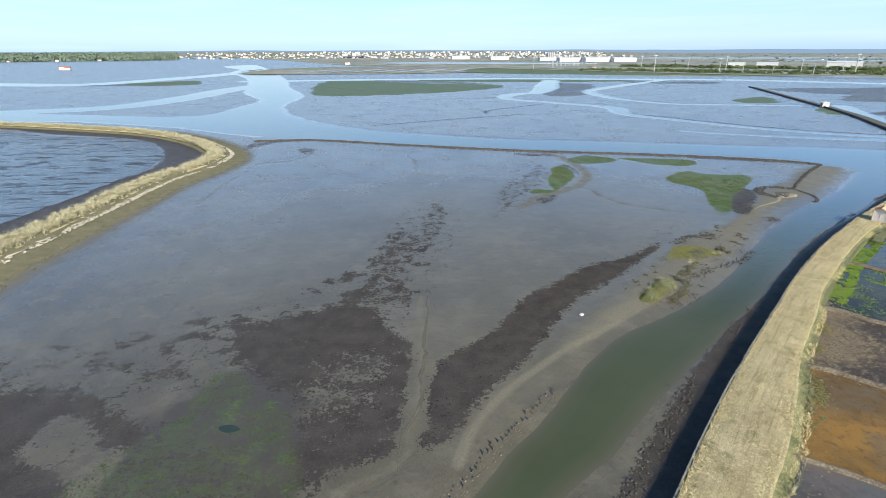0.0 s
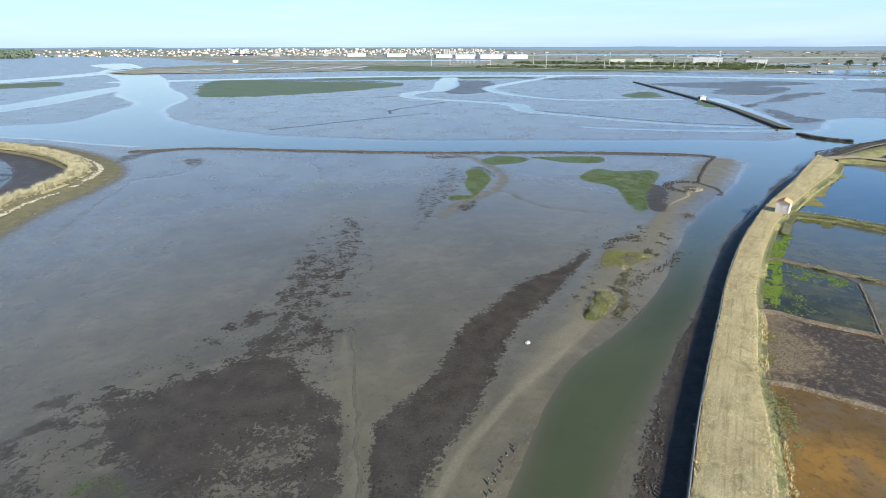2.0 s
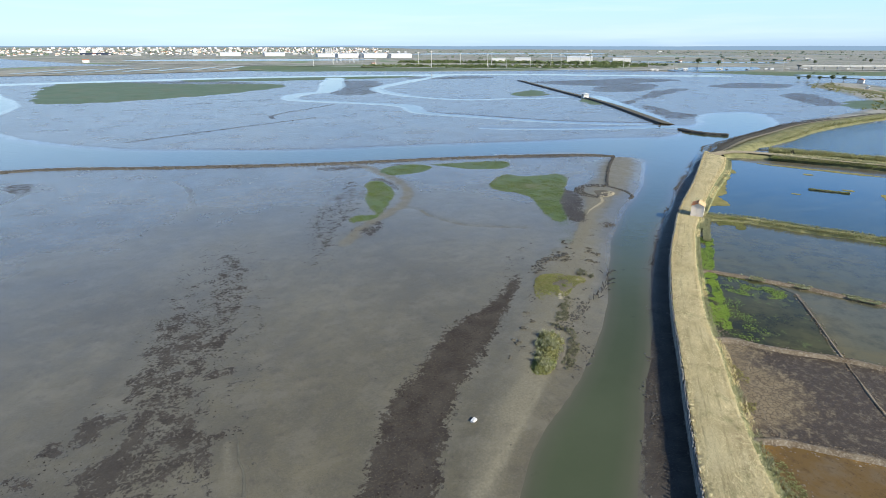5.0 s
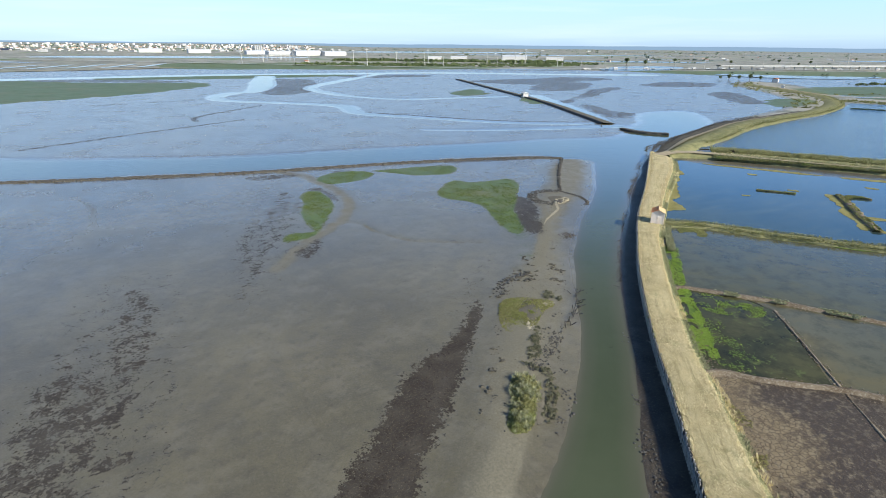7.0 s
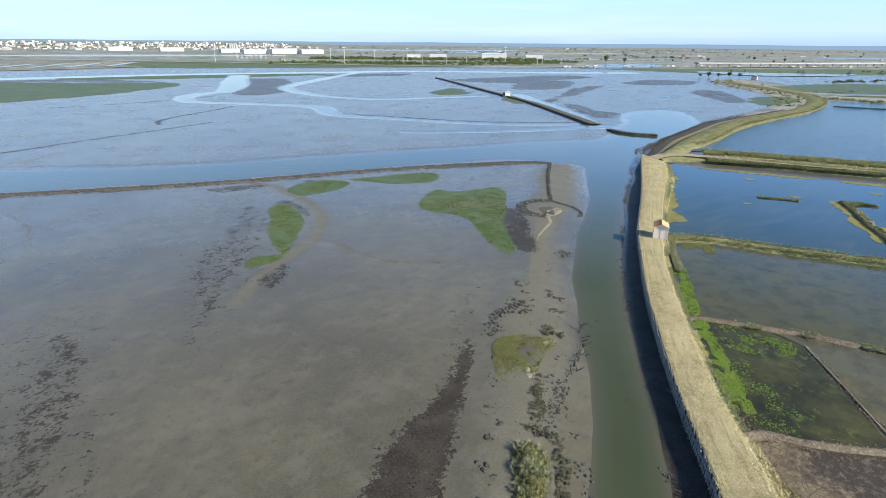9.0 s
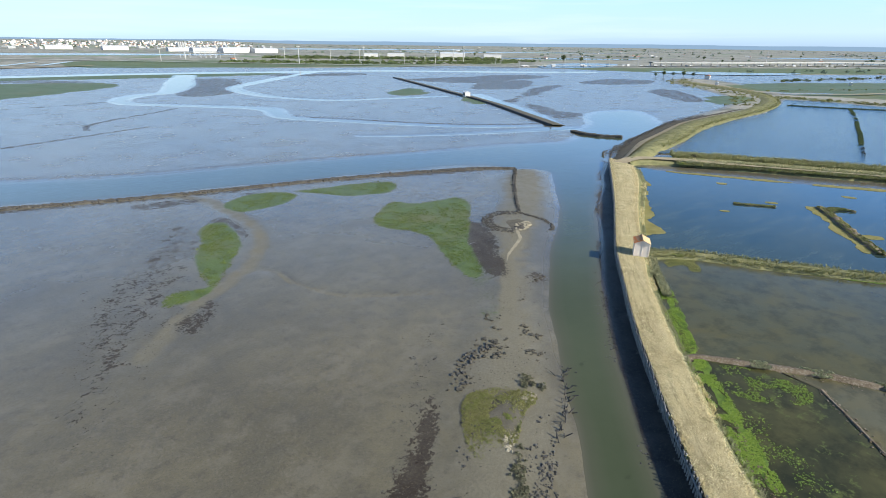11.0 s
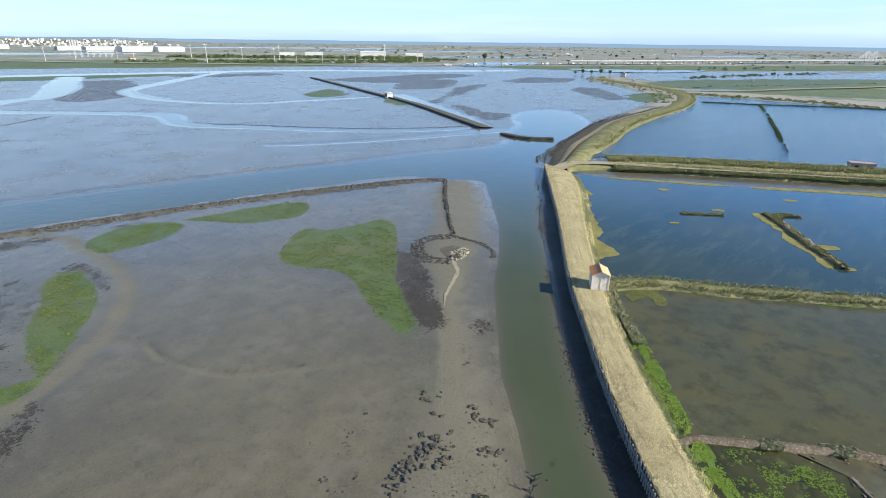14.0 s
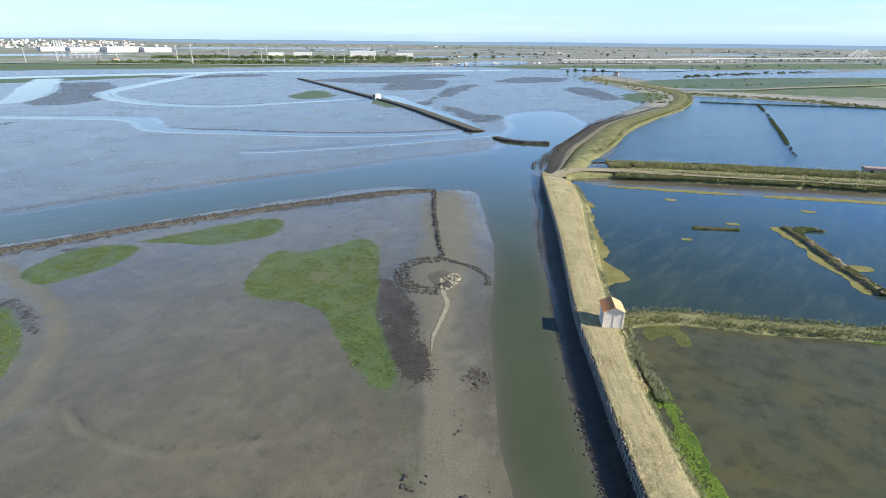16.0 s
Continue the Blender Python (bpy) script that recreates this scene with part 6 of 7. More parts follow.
CLUSTERS = [(43.2, 82.2, 14, 0.8), (44.6, 83, 18, 0.9), (46, 82.4, 12, 0.7), (44.9, 81, 10, 0.6), (49.1, 87.1, 5, 0.5), (50.2, 86.9, 4, 0.5), (48.4, 84.7, 3, 0.3), (47.6, 82.6, 4, 0.3), (45.7, 84, 4, 0.3),
            (46.5, 81.8, 3, 0.3), (47.7, 79.6, 8, 0.6), (50.2, 82.6, 9, 0.9), (50.6, 81.4, 9, 0.9), (48.6, 78.7, 7, 0.6), (31, 69.4, 4, 0.4), (30.4, 67.4, 6, 0.5), (28.8, 66.5, 6, 0.5), (24.3, 61.9, 3, 0.3),
            (26.5, 64.3, 6, 0.7), (49.5, 88.2, 4, 0.5), (51.1, 83.7, 5, 0.6), (62, 92, 10, 1.2), (55.5, 88.5, 3, 0.6), (40.2, 79.5, 8, 0.8), (38.6, 79.2, 10, 0.7)]
p = np.vstack([np.array([x, y]) + rng.normal(size=(n, 2)) * r * 0.55 for x, y, n, r in CLUSTERS])
scatter("clods", lift(p, ground_zs(p[:, 0], p[:, 1]) + 0.01), sizes(len(p), 0.18, 0.55, 1.4), LUMPS, CLOD, "dark weedy clods and stones on the spit", "clods")
p = in_area(SPIT, 900, clumped(3, 63, 0.50, 0.66))
scatter("clods", lift(p, ground_zs(p[:, 0], p[:, 1])), sizes(len(p), 0.05, 0.16, 2.0), LUMPS, CLOD, "small crumbs of weed and stone on the spit", "clods")
p = np.vstack([on_line(JETTY, 4200, -0.9, 0.7), on_line(ARM[:4], 110, -0.3, 0.3)])
scatter("stones", lift(p, ground_zs(p[:, 0], p[:, 1]) + 0.08), sizes(len(p), 0.25, 0.75), STONES, STONE_DARK, "low dam of dark stones along the river", "stones")
loft("dam", offset(JETTY, 1.3), offset(JETTY, -1.6), [(0, -0.25), (0.3, 0.20), (0.6, 0.22), (1, -0.12)], BANK_GREY, "low muddy dam along the river", "dam", 0.8, 0.1, 81)
p = on_line(NE_DYKE[1:6], 900, 7.0, 10.5)
scatter("stones", lift(p, 0.22), sizes(len(p), 0.2, 0.7), STONES, STONE_DARK, "dark stones along the foot of the curving dyke", "stones")
p = on_line(DYKE_W, 2600, 2.2, 3.8)
p = p[fnoise(p[:, 0], p[:, 1], 6, 65) > 0.52]
scatter("stones", lift(p, ground_zs(p[:, 0], p[:, 1]) + 0.02), sizes(len(p), 0.07, 0.26), STONES, STONE_DARK, "dark weedy stones at the foot of the stake wall", "stones")
p = np.vstack([in_area(q, n) for q, n in zip(WEED, (1400, 300, 500, 250, 150))])
p = p[fnoise(p[:, 0], p[:, 1], 3, 67) > 0.40]
scatter("seaweed", lift(p, ground_zs(p[:, 0], p[:, 1]) + 0.0), sizes(len(p), 0.06, 0.2), LUMPS, SEAWEED, "brown seaweed clumps lying on the mud", "seaweed", 0.12)
p = np.vstack([in_area(q, n, clumped(3, 69, 0.45, 0.65)) for q, n in zip(SPECKS, (800, 300, 200, 60, 200))])
scatter("seaweed", lift(p, ground_zs(p[:, 0], p[:, 1]) + 0.0), sizes(len(p), 0.05, 0.17), LUMPS, SEAWEED, "scattered scraps of brown seaweed on the mud", "seaweed", 0.12)
p = np.vstack([in_area(q, n, clumped(2.0, 72, 0.35, 0.6)) for q, n in zip(ALGAE[:4], (2600, 1300, 700, 700))])
scatter("algae", lift(p, ground_zs(p[:, 0], p[:, 1]) + 0.02), sizes(len(p), 0.12, 0.45), SPRIGS, ALGAE_GREEN, "crumpled green algae lying on the mud", "algae", 0.3)
p = in_area(THIN_ALGAE[0], 1800, clumped(4, 71, 0.3, 0.6))
scatter("algae", lift(p, ground_zs(p[:, 0], p[:, 1]) + 0.02), sizes(len(p), 0.06, 0.2), SPRIGS, ALGAE_DULL, "tiny green algae tufts on the mud", "algae", 0.5)


def stake_row(name, pts, n, hmin, hmax, r, lean, label, group="", back=0.0):
    row = thing(name, label, "stakes")
    c, nrm = along(pts, n)
    for k in range(n):
        p = c[k] + nrm[k] * rng.normal() * 0.2
        z = ground_z(*p)
        hh = hmin + (hmax - hmin) * rng.random()
        part("stake", rod((p[0], p[1], z - 0.2), (p[0] + rng.normal() * lean, p[1] + rng.normal() * lean, z + hh), r, r * 0.7, 6), BOARD, row)


stake_row("stake_row", [(0, 27.5), (1.3, 29), (2.6, 31), (4.2, 33.2), (7, 36.2), (8.4, 38), (10.2, 40.3)], 34, 0.12, 0.4, 0.08, 0.08, "broken line of old dark stakes along the creek bank")
stake_row("stake_row", [(49.2, 76), (47.4, 74.4), (45.6, 72.6), (43.3, 70.8), (40.8, 69.3)], 46, 0.15, 0.55, 0.06, 0.34, "leaning dark stakes at the water's edge")
stake_row("stake_row", [(105, 141), (95, 131), (85, 120), (79.5, 113.5)], 60, 0.3, 0.55, 0.09, 0.06, "line of dark stakes across the spit")
p = on_line([(0, 27.5), (2.6, 31), (7, 36.2), (10.2, 40.3)], 130, -0.9, 0.6)
scatter("stones", lift(p, ground_zs(p[:, 0], p[:, 1])), sizes(len(p), 0.06, 0.2), STONES, BANK_MUD, "small stones among the old stakes", "stones")
p = on_line([(32, 64.4), (34, 65.4), (37, 67), (39, 68.2)], 260, -0.5, 0.7)
scatter("stones", lift(p, ground_zs(p[:, 0], p[:, 1])), sizes(len(p), 0.08, 0.26), STONES, STONE_DARK, "small dark stones along the bank", "stones")

# pale block left on the mud
bm = box(-0.28, -0.16, -0.05, 0.28, 0.16, 0.22, 0.05)
for v in bm.verts:
    v.co += Vector(rng.normal(size=3) * 0.02)
ob = part("foam_block", bm, WHITE_WALL)
ob.matrix_basis = pose(16.6, 54.7, ground_z(16.6, 54.7), 6, -4, 25)
tagged(ob, "white weathered foam block lying on the mud", "block")
sheet("water", [(-19.2, 35.3), (-18.4, 35.5), (-17.6, 35.2), (-17.3, 34.9), (-18.2, 34.6), (-19.0, 34.9)], 0.03, POND_BLUE, "small dark puddle on the mud", "puddle", 0.15, 0.2)

# pale rubble and driftwood under the shore dyke
p = on_line([(x + 2.6, y) if y < 160 else (x + 2, y + 1) for x, y in LEFT_DYKE[:10]], 3000, -1.2, 1.2)
p = p[fnoise(p[:, 0], p[:, 1], 4.0, 97) > 0.36]
scatter("stones", lift(p, 0.70), sizes(len(p), 0.12, 0.5), STONES, STONE_PALE, "pale rubble line under the golden grass", "stones")
for x, y, a, l in ((-66.2, 74, 75, 3.4), (-66.0, 86, 80, 2.6), (-66.1, 91, 110, 3.8), (-66, 101, 70, 2.2), (-64.2, 128, 100, 2.8), (-66.3, 79.5, 60, 2.0)):
    bm = rod((-l / 2, 0, 0), (l / 2, 0, 0.05), 0.14, 0.09, 8)
    ob = part("driftwood_log", bm, DRIFTWOOD, None, "", True)
    ob.matrix_basis = pose(x, y, 0.82, 0, 0, a)
    tagged(ob, "bleached driftwood log on the rubble of the shore", "log", "logs on the shore")
p = on_line([(x + 6, y) if y < 160 else (x + 4, y + 4) for x, y in LEFT_DYKE[:10]], 900, -2.5, 2.5)
scatter("clods", lift(p, ground_zs(p[:, 0], p[:, 1]) + 0.12), sizes(len(p), 0.15, 0.5), LUMPS, BANK_SHORE, "weedy clods on the shore's apron", "clods")

# ---- far side of the lagoon ----
PIER = [(170, 184), (183, 214), (203, 262), (229, 345), (262, 452)]
loft("pier", offset(PIER, 3.6), offset(PIER, -2.6), [(0, -0.2), (0.02, 0.45), (0.1, 0.45), (0.5, 0.3), (0.85, 0.12), (1, -0.1)], RUNNEL, "long earth mole running out over the flats", "mole", 2.0, 0.08, 91)
loft("pier_wall", offset(PIER, 4.1), offset(PIER, 3.5), [(0, -0.3), (0.05, 0.75), (0.95, 0.8), (1, 0.2)], BOARD, "dark stake wall along the mole", "mole", 2.0, 0.03, 92)
TIP = [(163, 172), (162, 165), (164, 159), (168, 154.5)]
loft("dam", offset(TIP, 1.2), offset(TIP, -1.2), [(0, -0.3), (0.25, 0.55), (0.75, 0.55), (1, -0.3)], STONE_DARK, "short dam of dark stones at the river mouth", "dam", 0.8, 0.1, 93)
p = on_line(TIP, 260, -1.2, 1.2)
scatter("stones", lift(p, 0.4), sizes(len(p), 0.3, 0.8), STONES, STONE_DARK, "dark stones of the short dam", "stones")


def house(w, d, h, wall, roof_mat, name="house", label="white house with tiled roof among fields", flat=False, group=""):
    """A house or hall: walls, roof, door and window openings; built at the origin, far below the ground, to be copied."""
    t = thing(name, label, name.split("_")[-1], group, at=(0, 0, 0))
    part("wall", box(-w / 2, -d / 2, -1.0, w / 2, d / 2, h), wall, t)
    if flat:
        part("roof", box(-w / 2 - 0.2, -d / 2 - 0.2, h, w / 2 + 0.2, d / 2 + 0.2, h + 0.7), roof_mat, t)
    else:
        bm = bmesh.new()
        r, o = min(d, 9) * 0.22, 0.35
        q = [bm.verts.new(v) for v in ((-w / 2 - o, -d / 2 - o, h), (w / 2 + o, -d / 2 - o, h), (w / 2 + o, d / 2 + o, h), (-w / 2 - o, d / 2 + o, h), (-w / 2 - o, 0, h + r), (w / 2 + o, 0, h + r))]
        for f in ((0, 1, 5, 4), (2, 3, 4, 5), (1, 2, 5), (3, 0, 4), (3, 2, 1, 0)):
            bm.faces.new([q[i] for i in f])
        part("roof", bm, roof_mat, t)
    storeys = 0 if group else max(1, int(h // 3))
    cols = max(2, int(w // 4))
    if 0 < storeys * cols <= 12:
        win = box(-0.6, -0.06, 0, 0.6, 0.06, 1.3)
        me = bpy.data.meshes.new("window")
        win.to_mesh(me)
        win.free()
        me.materials.append(DARK_GAP)
        for sgn in (-1, 1):
            for i in range(storeys):
                for j in range(cols):
                    ob = new("window", me)
                    ob.parent = t
                    ob.matrix_basis = pose((j + 0.5) * w / cols - w / 2, sgn * d / 2, 0.9 + i * 3)
    return t


def spread(proto, places):
    """Stands the first of a kind at the first place and copies of it at the others: (x, y, turn, scale)."""
    for k, (x, y, a, s) in enumerate(places):
        m = Matrix.Translation((x, y, ground_z(x, y))) @ pose(0, 0, 0, 0, 0, a) @ Matrix.Diagonal((s, s, s, 1))
        if k:
            copy_thing(proto, m)
    x, y, a, s = places[0]
    proto.matrix_basis = Matrix.Translation((x, y, ground_z(x, y))) @ pose(0, 0, 0, 0, 0, a) @ Matrix.Diagonal((s, s, s, 1))


def polar(n, b0, b1, d0, d1, power=1.0):
    b, d = np.radians(b0 + (b1 - b0) * rng.random(n)), d0 + (d1 - d0) * rng.random(n) ** power
    return [(float(x), float(y), float(a), float(s)) for x, y, a, s in zip(np.sin(b) * d, np.cos(b) * d, rng.random(n) * 180, 0.55 + 0.45 * rng.random(n))]


def small(places):
    return [(x, y, a, s * 0.62) for x, y, a, s in places]


G = "buildings of the far town"
spread(house(18, 12, 13, WHITE_WALL, ROOF_RED, "apartment_block", "white apartment block in the far town", False, G), small(polar(190, -25, 17, 2250, 4000)))
spread(house(26, 13, 18, WHITE_WALL, ROOF_GREY, "apartment_block", "tall white flat-roofed block in the far town", True, G), small(polar(110, -14, 15, 2500, 3900)))
spread(house(14, 10, 7, WHITE_WALL, ROOF_RED, "town_house", "low white house with red roof in the far town", False, G), small(polar(240, -27, 17, 2100, 3400, 1.5)))
spread(house(16, 11, 8, CREAM_WALL, ROOF_RED, "town_house", "cream house with red roof in the far town", False, G), small(polar(150, -27, 16, 2150, 3500)))
spread(house(34, 16, 10, GREY_WALL, ROOF_WHITE, "warehouse", "pale warehouse at the edge of the town", True, G), small(polar(60, -8, 19, 1900, 2700)))
spread(house(60, 26, 9, WHITE_WALL, ROOF_WHITE, "warehouse", "long white warehouse at the edge of the town", False, G), [(330, 1430, 8, 1.0), (395, 1412, 8, 1.1), (462, 1400, 8, 1.0), (300, 1560, 5, 0.9), (180, 1750, 5, 1.0), (60, 1850, 0, 1.0)])
spread(house(46, 20, 9, WHITE_WALL, ROOF_WHITE, "factory_hall", "white factory hall behind the trees"), [(575, 965, -35, 0.7), (640, 868, -35, 1.0), (545, 1010, -30, 0.6), (715, 840, -35, 0.7)])
spread(house(12, 9, 5, WHITE_WALL, ROOF_RED, "farm_house", "small white farmhouse on the far marsh"),
       [(520, 312, 20, 0.5), (-654, 934, 30, 0.9), (-640, 926, 10, 0.7), (-211, 1204, 10, 0.9), (240, 870, 10, 0.6)] + [(x, y, a, s * 0.6) for x, y, a, s in polar(34, 34, 84, 1100, 3200)] + polar(14, -40, -27, 2050, 2250))
spread(house(30, 12, 5, WHITE_WALL, ROOF_WHITE, "farm_shed", "long white shed on the far marsh"), [(x, y, a, s * 0.6) for x, y, a, s in polar(14, 30, 80, 1400, 3400)])
spread(house(8, 4.2, 3.2, WHITE_WALL, ROOF_WHITE, "lorry_trailer", "white lorry trailer on the far road"), [(float(a[0]), float(a[1]), -30 + 10 * k % 20, 0.35 + 0.3 * (k * 7 % 5) / 5) for k, a in enumerate(on_line([(520, 560), (632, 533), (711, 491), (796, 447), (912, 408), (1045, 364)], 44, -8, 8))])
spread(house(4.2, 3.2, 2.6, WHITE_WALL, ROOF_WHITE, "mole_hut", "small white hut on the mole"), [(209, 290, 70, 1.0)])
spread(house(7.5, 3.2, 2.3, GREY_WALL, ROOF_PINK, "pump_house", "long low hut with faded pink roof beside the pond", True), [(189.5, 77, -63, 0.7)])
spread(house(3.2, 3, 2.4, WHITE_WALL, ROOF_WHITE, "shed", "tiny white shed beside the track"), [(440, 262, 20, 0.7), (545, 205, 10, 0.8)])

# grain silos, ship and power plant frames
for k in range(4):
    s = thing("silo", "grey concrete silo tower", "silo", "silos", at=(352 + k * 6, 1830, 0))
    part("tank", rod((0, 0, 0), (0, 0, 21), 2.8, None, 14), GREY_WALL, s)
    part("cap", rod((0, 0, 21), (0, 0, 22.4), 2.9, 1.0, 14), GREY_WALL, s)
ship = thing("ship", "dark-hulled ship moored before the town", "ship", at=(-352, 2175, 0), rz=-14)
part("hull", prism([(-46, -6), (40, -6), (50, 0), (40, 6), (-46, 6)], 0, 7), HULL, ship)
part("deckhouse", box(-42, -5, 7, -30, 5, 15, 0.4), WHITE_WALL, ship)
part("mast", rod((10, 0, 7), (10, 0, 20), 0.5, 0.3), STEEL, ship)
for k in range(8):
    g = thing("gantry", "grey steel portal frame of a switchyard", "gantry", "gantries", at=(205 + k * 7.2, 1037 - k * 3.6, 0.3), rz=-28)
    for x in (-3.2, 3.2):
        part("post", rod((x, 0, -0.5), (x, 0, 10), 0.4, 0.3), STEEL, g)
    part("beam", box(-3.6, -0.4, 9.6, 3.6, 0.4, 10.4), STEEL, g)


def pole(h=11):
    t = thing("power_pole", "tall concrete power pole with cross arm", "pole", "power poles")
    part("shaft", rod((0, 0, -0.5), (0, 0, h), 0.34, 0.2), CONCRETE, t)
    part("cross_arm", box(-1.6, -0.12, h - 0.9, 1.6, 0.12, h - 0.6), CONCRETE, t)
    return t


spread(pole(), [(290, 745, 20, 2.1), (356, 790, 20, 1.7), (427, 820, 20, 1.9), (482, 730, 20, 1.6), (528, 694, 20, 2.2), (371, 728, 20, 1.7), (240, 860, 20, 1.6), (330, 905, 20, 1.8), (420, 690, 20, 1.2),
                (455, 665, 20, 1.2), (390, 705, 20, 1.2), (545, 640, 20, 1.5), (590, 800, 20, 1.7), (1006, 469, 20, 1.9), (150, 900, 20, 1.6), (190, 940, 20, 1.7), (610, 700, 0, 1.3)] +
       [(float(a), float(b), 20, 1.0) for a, b in zip(np.linspace(500, 900, 12), np.interp(np.linspace(500, 900, 12), [500, 632, 711, 796, 912], [545, 525, 482, 440, 400]))])

# raised road, viaduct and cable-stayed bridge
VIA = [(560, 556), (632, 539), (711, 497), (796, 453), (912, 415), (1045, 372), (1161, 313), (1373, 235), (1640, 130)]
viaduct = thing("viaduct", "long pale concrete road viaduct across the marsh", "viaduct")
c, nrm = along(VIA[2:], 64)
bm = bmesh.new()
prev = None
for q, nn in zip(c, nrm):
    l, r = q + nn * 6, q - nn * 6
    row = [bm.verts.new(v) for v in ((*l, 5.0), (*l, 6.6), (*r, 6.6), (*r, 5.0))]
    if prev:
        for j in range(4):
            bm.faces.new((prev[j], row[j], row[(j + 1) % 4], prev[(j + 1) % 4]))
    prev = row
part("deck", bm, CONCRETE, viaduct)
for q in c[::1]:
    part("pier", rod((q[0], q[1], -0.5), (q[0], q[1], 5.02), 0.9, None, 8), CONCRETE, viaduct)
bridge = thing("bridge", "white cable-stayed bridge with leaning pylons", "bridge")
for bx, by in ((1362, 239), (1386, 230)):
    dv = Vector((0.92, -0.38, 0))
    base = Vector((bx, by, 5.8))
    py = part("pylon", rod(base - dv * 5, base + Vector((0, 0, 17)), 1.2, 0.8), WHITE_WALL, bridge)
    part("leg", rod(base + dv * 5, base + Vector((0, 0, 17)), 1.2, 0.8), WHITE_WALL, py)
    for sgn in (-1, 1):
        for k in range(4):
            part("cable", rod(base + Vector((0, 0, 16.5 - k * 1.5)), base + dv * sgn * (30 - k * 6) + Vector((0, 0, 2)), 0.35, None, 5), WHITE_WALL, bridge)

ribbon("road", [(-200, 1190), (40, 960), (200, 800), (329, 680), (454, 580), (560, 553), (632, 530), (711, 487), (796, 443), (912, 404), (1045, 360), (1300, 250)], [9, 9], 1.6, CONCRETE, "pale road along the shore", "road", 12, 0.0)
ribbon("track", [(446, 298), (428, 261), (394, 206), (420, 172), (467, 155), (560, 112), (700, 60)], [4, 3, 4, 6, 7, 6], 1.3, BANK_TAN, "pale sandy road beyond the ponds", "track", 5, 0.15)
for k in range(16):
    bx, dx = radians(24 + 60 * float(rng.random())), 950 + 2400 * float(rng.random())
    x, y, w = math.sin(bx) * dx, math.cos(bx) * dx, 60 + 160 * float(rng.random())
    ux, uy = math.cos(bx), -math.sin(bx)
    ribbon("water", [(x - ux * w, y - uy * w), (x, y + 20), (x + ux * w, y + uy * w)], [10, 30, 26, 8], 0.35, CREEK_FILM, "thin pale sheet of flood water on the far marsh", "pond", 20, 0.3, True)
    q = on_line([(x - ux * w, y - uy * w), (x + ux * w, y + uy * w)], 40, 24, 34)
    scatter("hedge", lift(q, ground_zs(q[:, 0], q[:, 1]) + 0.2), sizes(40, 2, 5), LEAVES, FOLIAGE, "dark hedge along the far marsh", "hedge")
for q, z, m, lab in (([(662, 618), (733, 574), (620, 505), (522, 532)], 1.0, POND_OPEN, "blue pond beyond the road"), ([(1450, 690), (1680, 620), (1800, 480), (1600, 520)], 1.5, POND_OPEN, "far blue pond"),
                     ([(-150, 1300), (250, 1180), (330, 1260), (-60, 1400)], 1.2, CREEK_FILM, "pale salt pans before the town"), ([(590, 420), (700, 372), (742, 318), (650, 300), (575, 350)], 0.9, CREEK_FILM, "flooded marsh before the viaduct"),
                     ([(700, 900), (900, 820), (1000, 700), (820, 760)], 1.2, CREEK_FILM, "pale flooded pan on the marsh"), ([(900, 1500), (1400, 1300), (1500, 1180), (1000, 1350)], 1.5, CREEK_FILM, "far pale flooded pan"),
                     ([(600, 1900), (1300, 1750), (1500, 1900), (700, 2100)], 1.5, CREEK_FILM, "far pale flooded pan")):
    sheet("water", q, z if z < 0 else ground_z(*np.mean(q, 0)) + 0.12, m, lab, "pond", 0.0, 12.0)
for k in range(7):
    a = np.array([(-205 + k * 36, 752 + 6 * k), (-190 + k * 36, 800 + 6 * k), (-172 + k * 36, 870 + 5 * k)])
    ribbon("water", [tuple(v) for v in a], [9, 10, 8], 0.9, POND_PALE, "small shallow salt pan on the tan island", "pond", 10, 0.05)
ribbon("track", [(-285, 755), (-214, 722), (-64, 727), (60, 772)], [9, 8, 7, 9], 1.0, BANK_TAN, "pale sandy shore of the salt island", "track", 12, 0.2)


# ---- trees ----
def tree(h=9.0, seed=1):
    t = thing("tree", "round-headed dark green tree by the marsh", "tree", "trees by the marsh")
    r = np.random.default_rng(seed)
    tr = part("trunk", rod((0, 0, -0.3), (0.1, 0, h * 0.45), h * 0.035, h * 0.02, 7), BARK, t)
    for k in range(4):
        a = k * 1.6 + r.random()
        part("limb", rod((0.05, 0, h * (0.3 + 0.04 * k)), (math.cos(a) * h * 0.22, math.sin(a) * h * 0.22, h * (0.55 + 0.08 * k)), h * 0.015, h * 0.007, 5), BARK, tr)
    n = 150
    d = r.normal(size=(n, 3))
    d /= np.linalg.norm(d, axis=1)[:, None]
    c = d * (r.random(n) ** 0.4)[:, None] * np.array([0.34, 0.34, 0.30]) * h + np.array([0, 0, h * 0.68])
    c += (r.normal(size=(n, 3)) * 0.05 * h)
    sh = [leafball(16, 0.25, 80 + k) for k in range(4)]
    vs, fs, b = [], [], 0
    for k in range(n):
        v, f = sh[k % 4]
        vs.append(v * h * (0.10 + 0.08 * r.random()) + c[k])
        fs.append(f + b)
        b += len(v)
    ob = new("crown", raw_mesh("crown", np.vstack(vs), np.vstack(fs), FOLIAGE))
    ob.parent = t
    return t


spread(tree(9, 3), [(500, 345, 0, 0.6), (508, 340, 50, 0.5), (516, 334, 90, 0.62), (523, 328, 130, 0.5), (690, 640, 10, 1.3), (712, 622, 40, 1.0)])
spread(tree(8, 7), [(494, 350, 0, 0.5), (770, 1010, 20, 1.3), (795, 990, 60, 1.0)] + polar(16, 45, 80, 900, 2200))


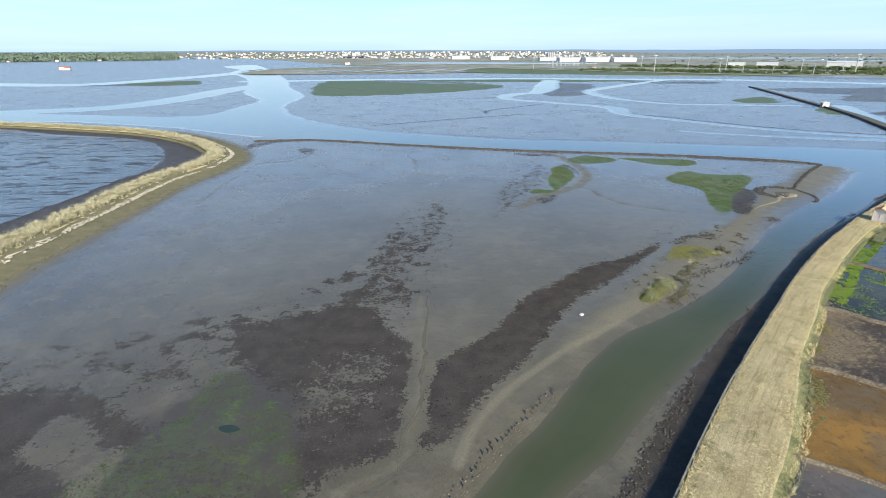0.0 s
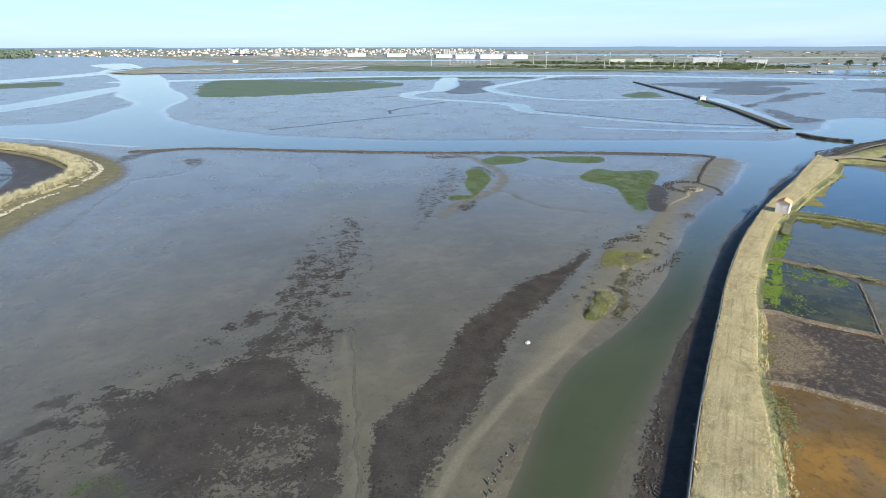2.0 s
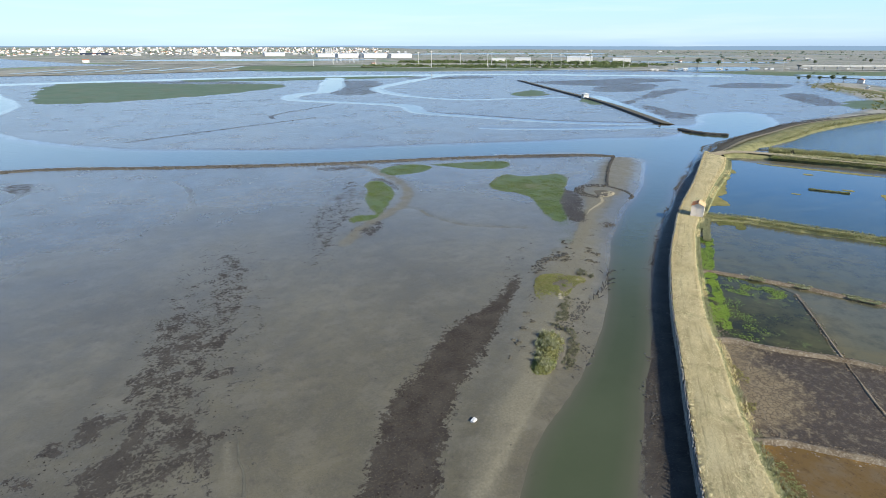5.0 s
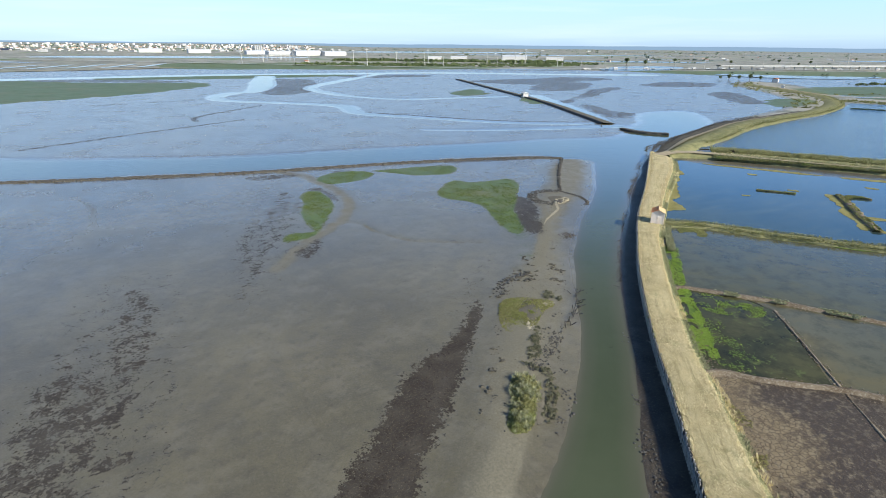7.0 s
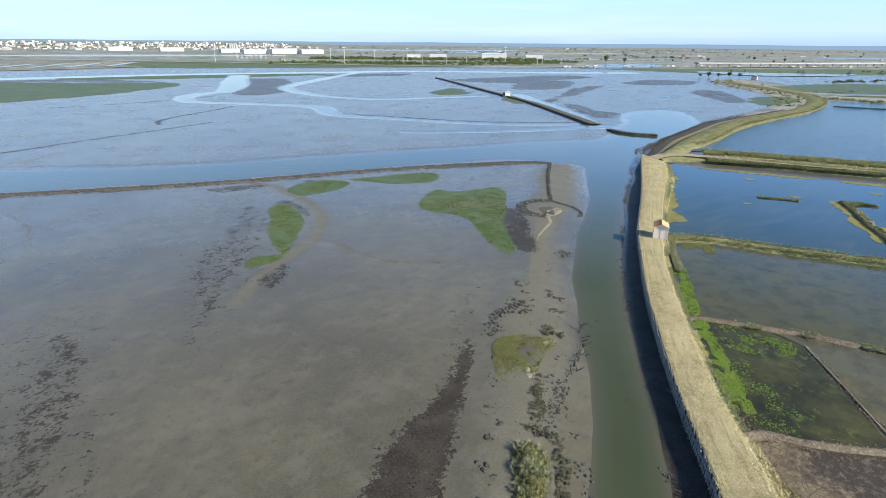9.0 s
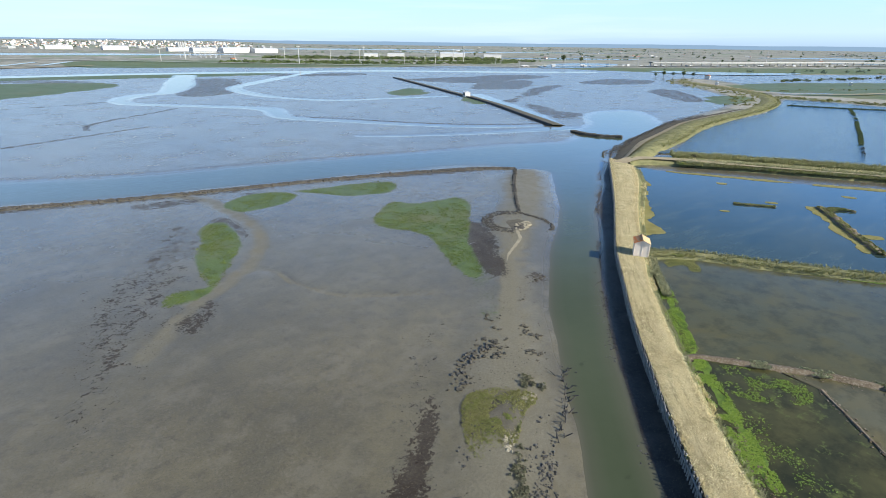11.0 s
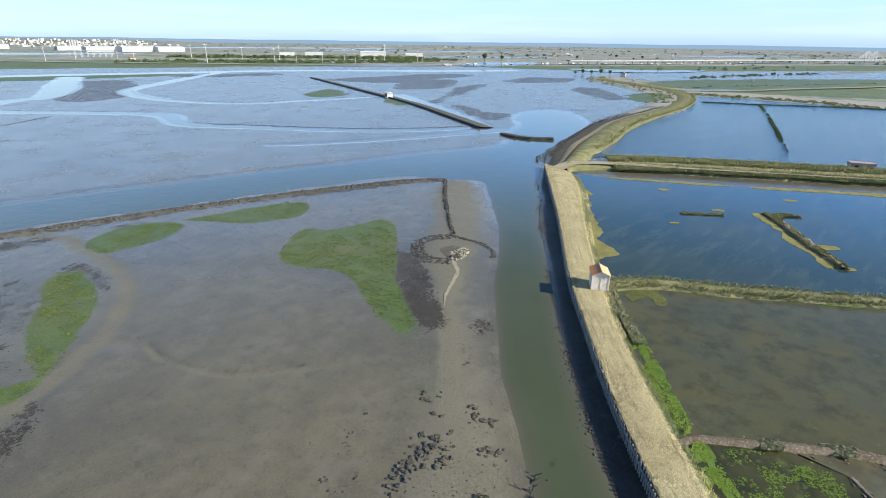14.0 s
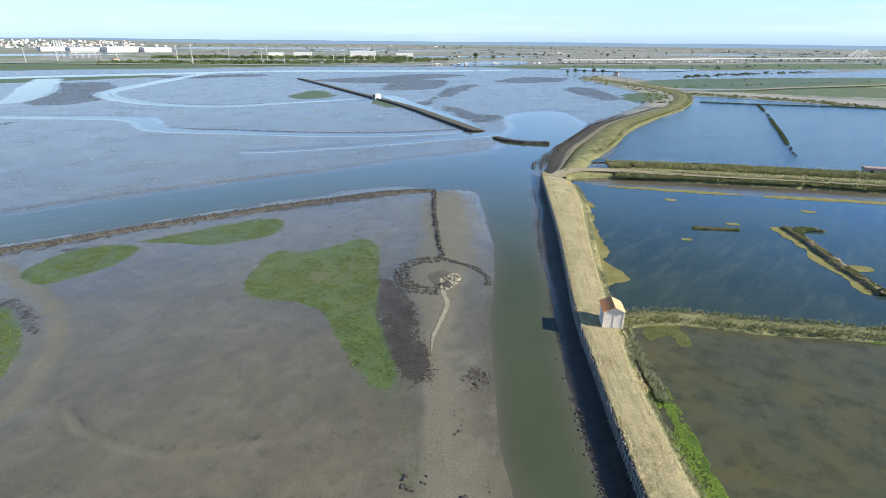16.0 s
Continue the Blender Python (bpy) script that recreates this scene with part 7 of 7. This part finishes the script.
def woods(places, lo, hi, label, sink=0.0):
    p = np.array([(x, y) for x, y, a, s in places])
    z = ground_zs(p[:, 0], p[:, 1]) + sink
    # woods reaching past 1500 m take the haze-tinted leaves
    scatter("woods", lift(p, z), sizes(len(p), lo, hi, 1.0), LEAVES, HAZED_WOOD if p[:, 1].max() > 1500 else FOLIAGE, label, "woods")


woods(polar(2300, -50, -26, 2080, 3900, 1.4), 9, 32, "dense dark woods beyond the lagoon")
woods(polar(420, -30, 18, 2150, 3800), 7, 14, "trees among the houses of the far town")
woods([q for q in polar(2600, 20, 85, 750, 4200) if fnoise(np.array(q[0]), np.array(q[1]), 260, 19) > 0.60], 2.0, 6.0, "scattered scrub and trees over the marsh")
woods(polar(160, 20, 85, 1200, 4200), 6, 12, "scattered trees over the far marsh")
belt = on_line([(196, 800), (300, 730), (400, 690), (480, 650), (560, 640), (700, 690)], 520, 5, 90)
woods([(x, y, 0, 1) for x, y in belt], 3, 8, "green scrub and trees along the shore road")
belt = on_line([(330, 1000), (450, 930), (560, 850), (680, 780)], 420, -25, 25)
woods([(x, y, 0, 1) for x, y in belt], 5, 11, "row of trees before the white halls")
belt = on_line([(540, 262), (600, 246), (660, 232), (760, 196)], 90, -8, 8)
woods([(x, y, 0, 1) for x, y in belt], 1.5, 4, "low scrub along the marsh edge")
belt = np.vstack([on_line([(300, 178), (340, 190), (385, 222), (430, 285), (480, 310)], 260, -8, 12), on_line([(372, 190), (380, 140), (374, 100), (372, 60)], 420, -10, 4), on_line([(400, 200), (480, 170), (600, 110)], 60, 15, 22)])
scatter("plants", lift(belt, ground_zs(belt[:, 0], belt[:, 1])), sizes(len(belt), 0.7, 2.2), LEAVES, GRASS_OLIVE, "low scrub along the far dykes", "scrub")

# far ridge and sea horizon, closing the view; haze painted as an even glow
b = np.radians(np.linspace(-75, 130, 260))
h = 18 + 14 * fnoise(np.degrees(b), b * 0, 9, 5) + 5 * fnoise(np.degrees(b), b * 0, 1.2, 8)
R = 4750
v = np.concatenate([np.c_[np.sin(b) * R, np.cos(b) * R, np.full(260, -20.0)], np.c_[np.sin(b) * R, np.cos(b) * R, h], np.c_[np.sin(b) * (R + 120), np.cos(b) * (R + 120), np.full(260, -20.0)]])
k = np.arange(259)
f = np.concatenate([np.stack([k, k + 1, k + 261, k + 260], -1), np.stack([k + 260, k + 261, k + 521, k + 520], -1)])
tagged(new("backdrop", raw_mesh("backdrop", v, f, HILL, True)), "far ridge on the horizon, glowing in a blue-grey haze colour", "ridge", kind="structure")
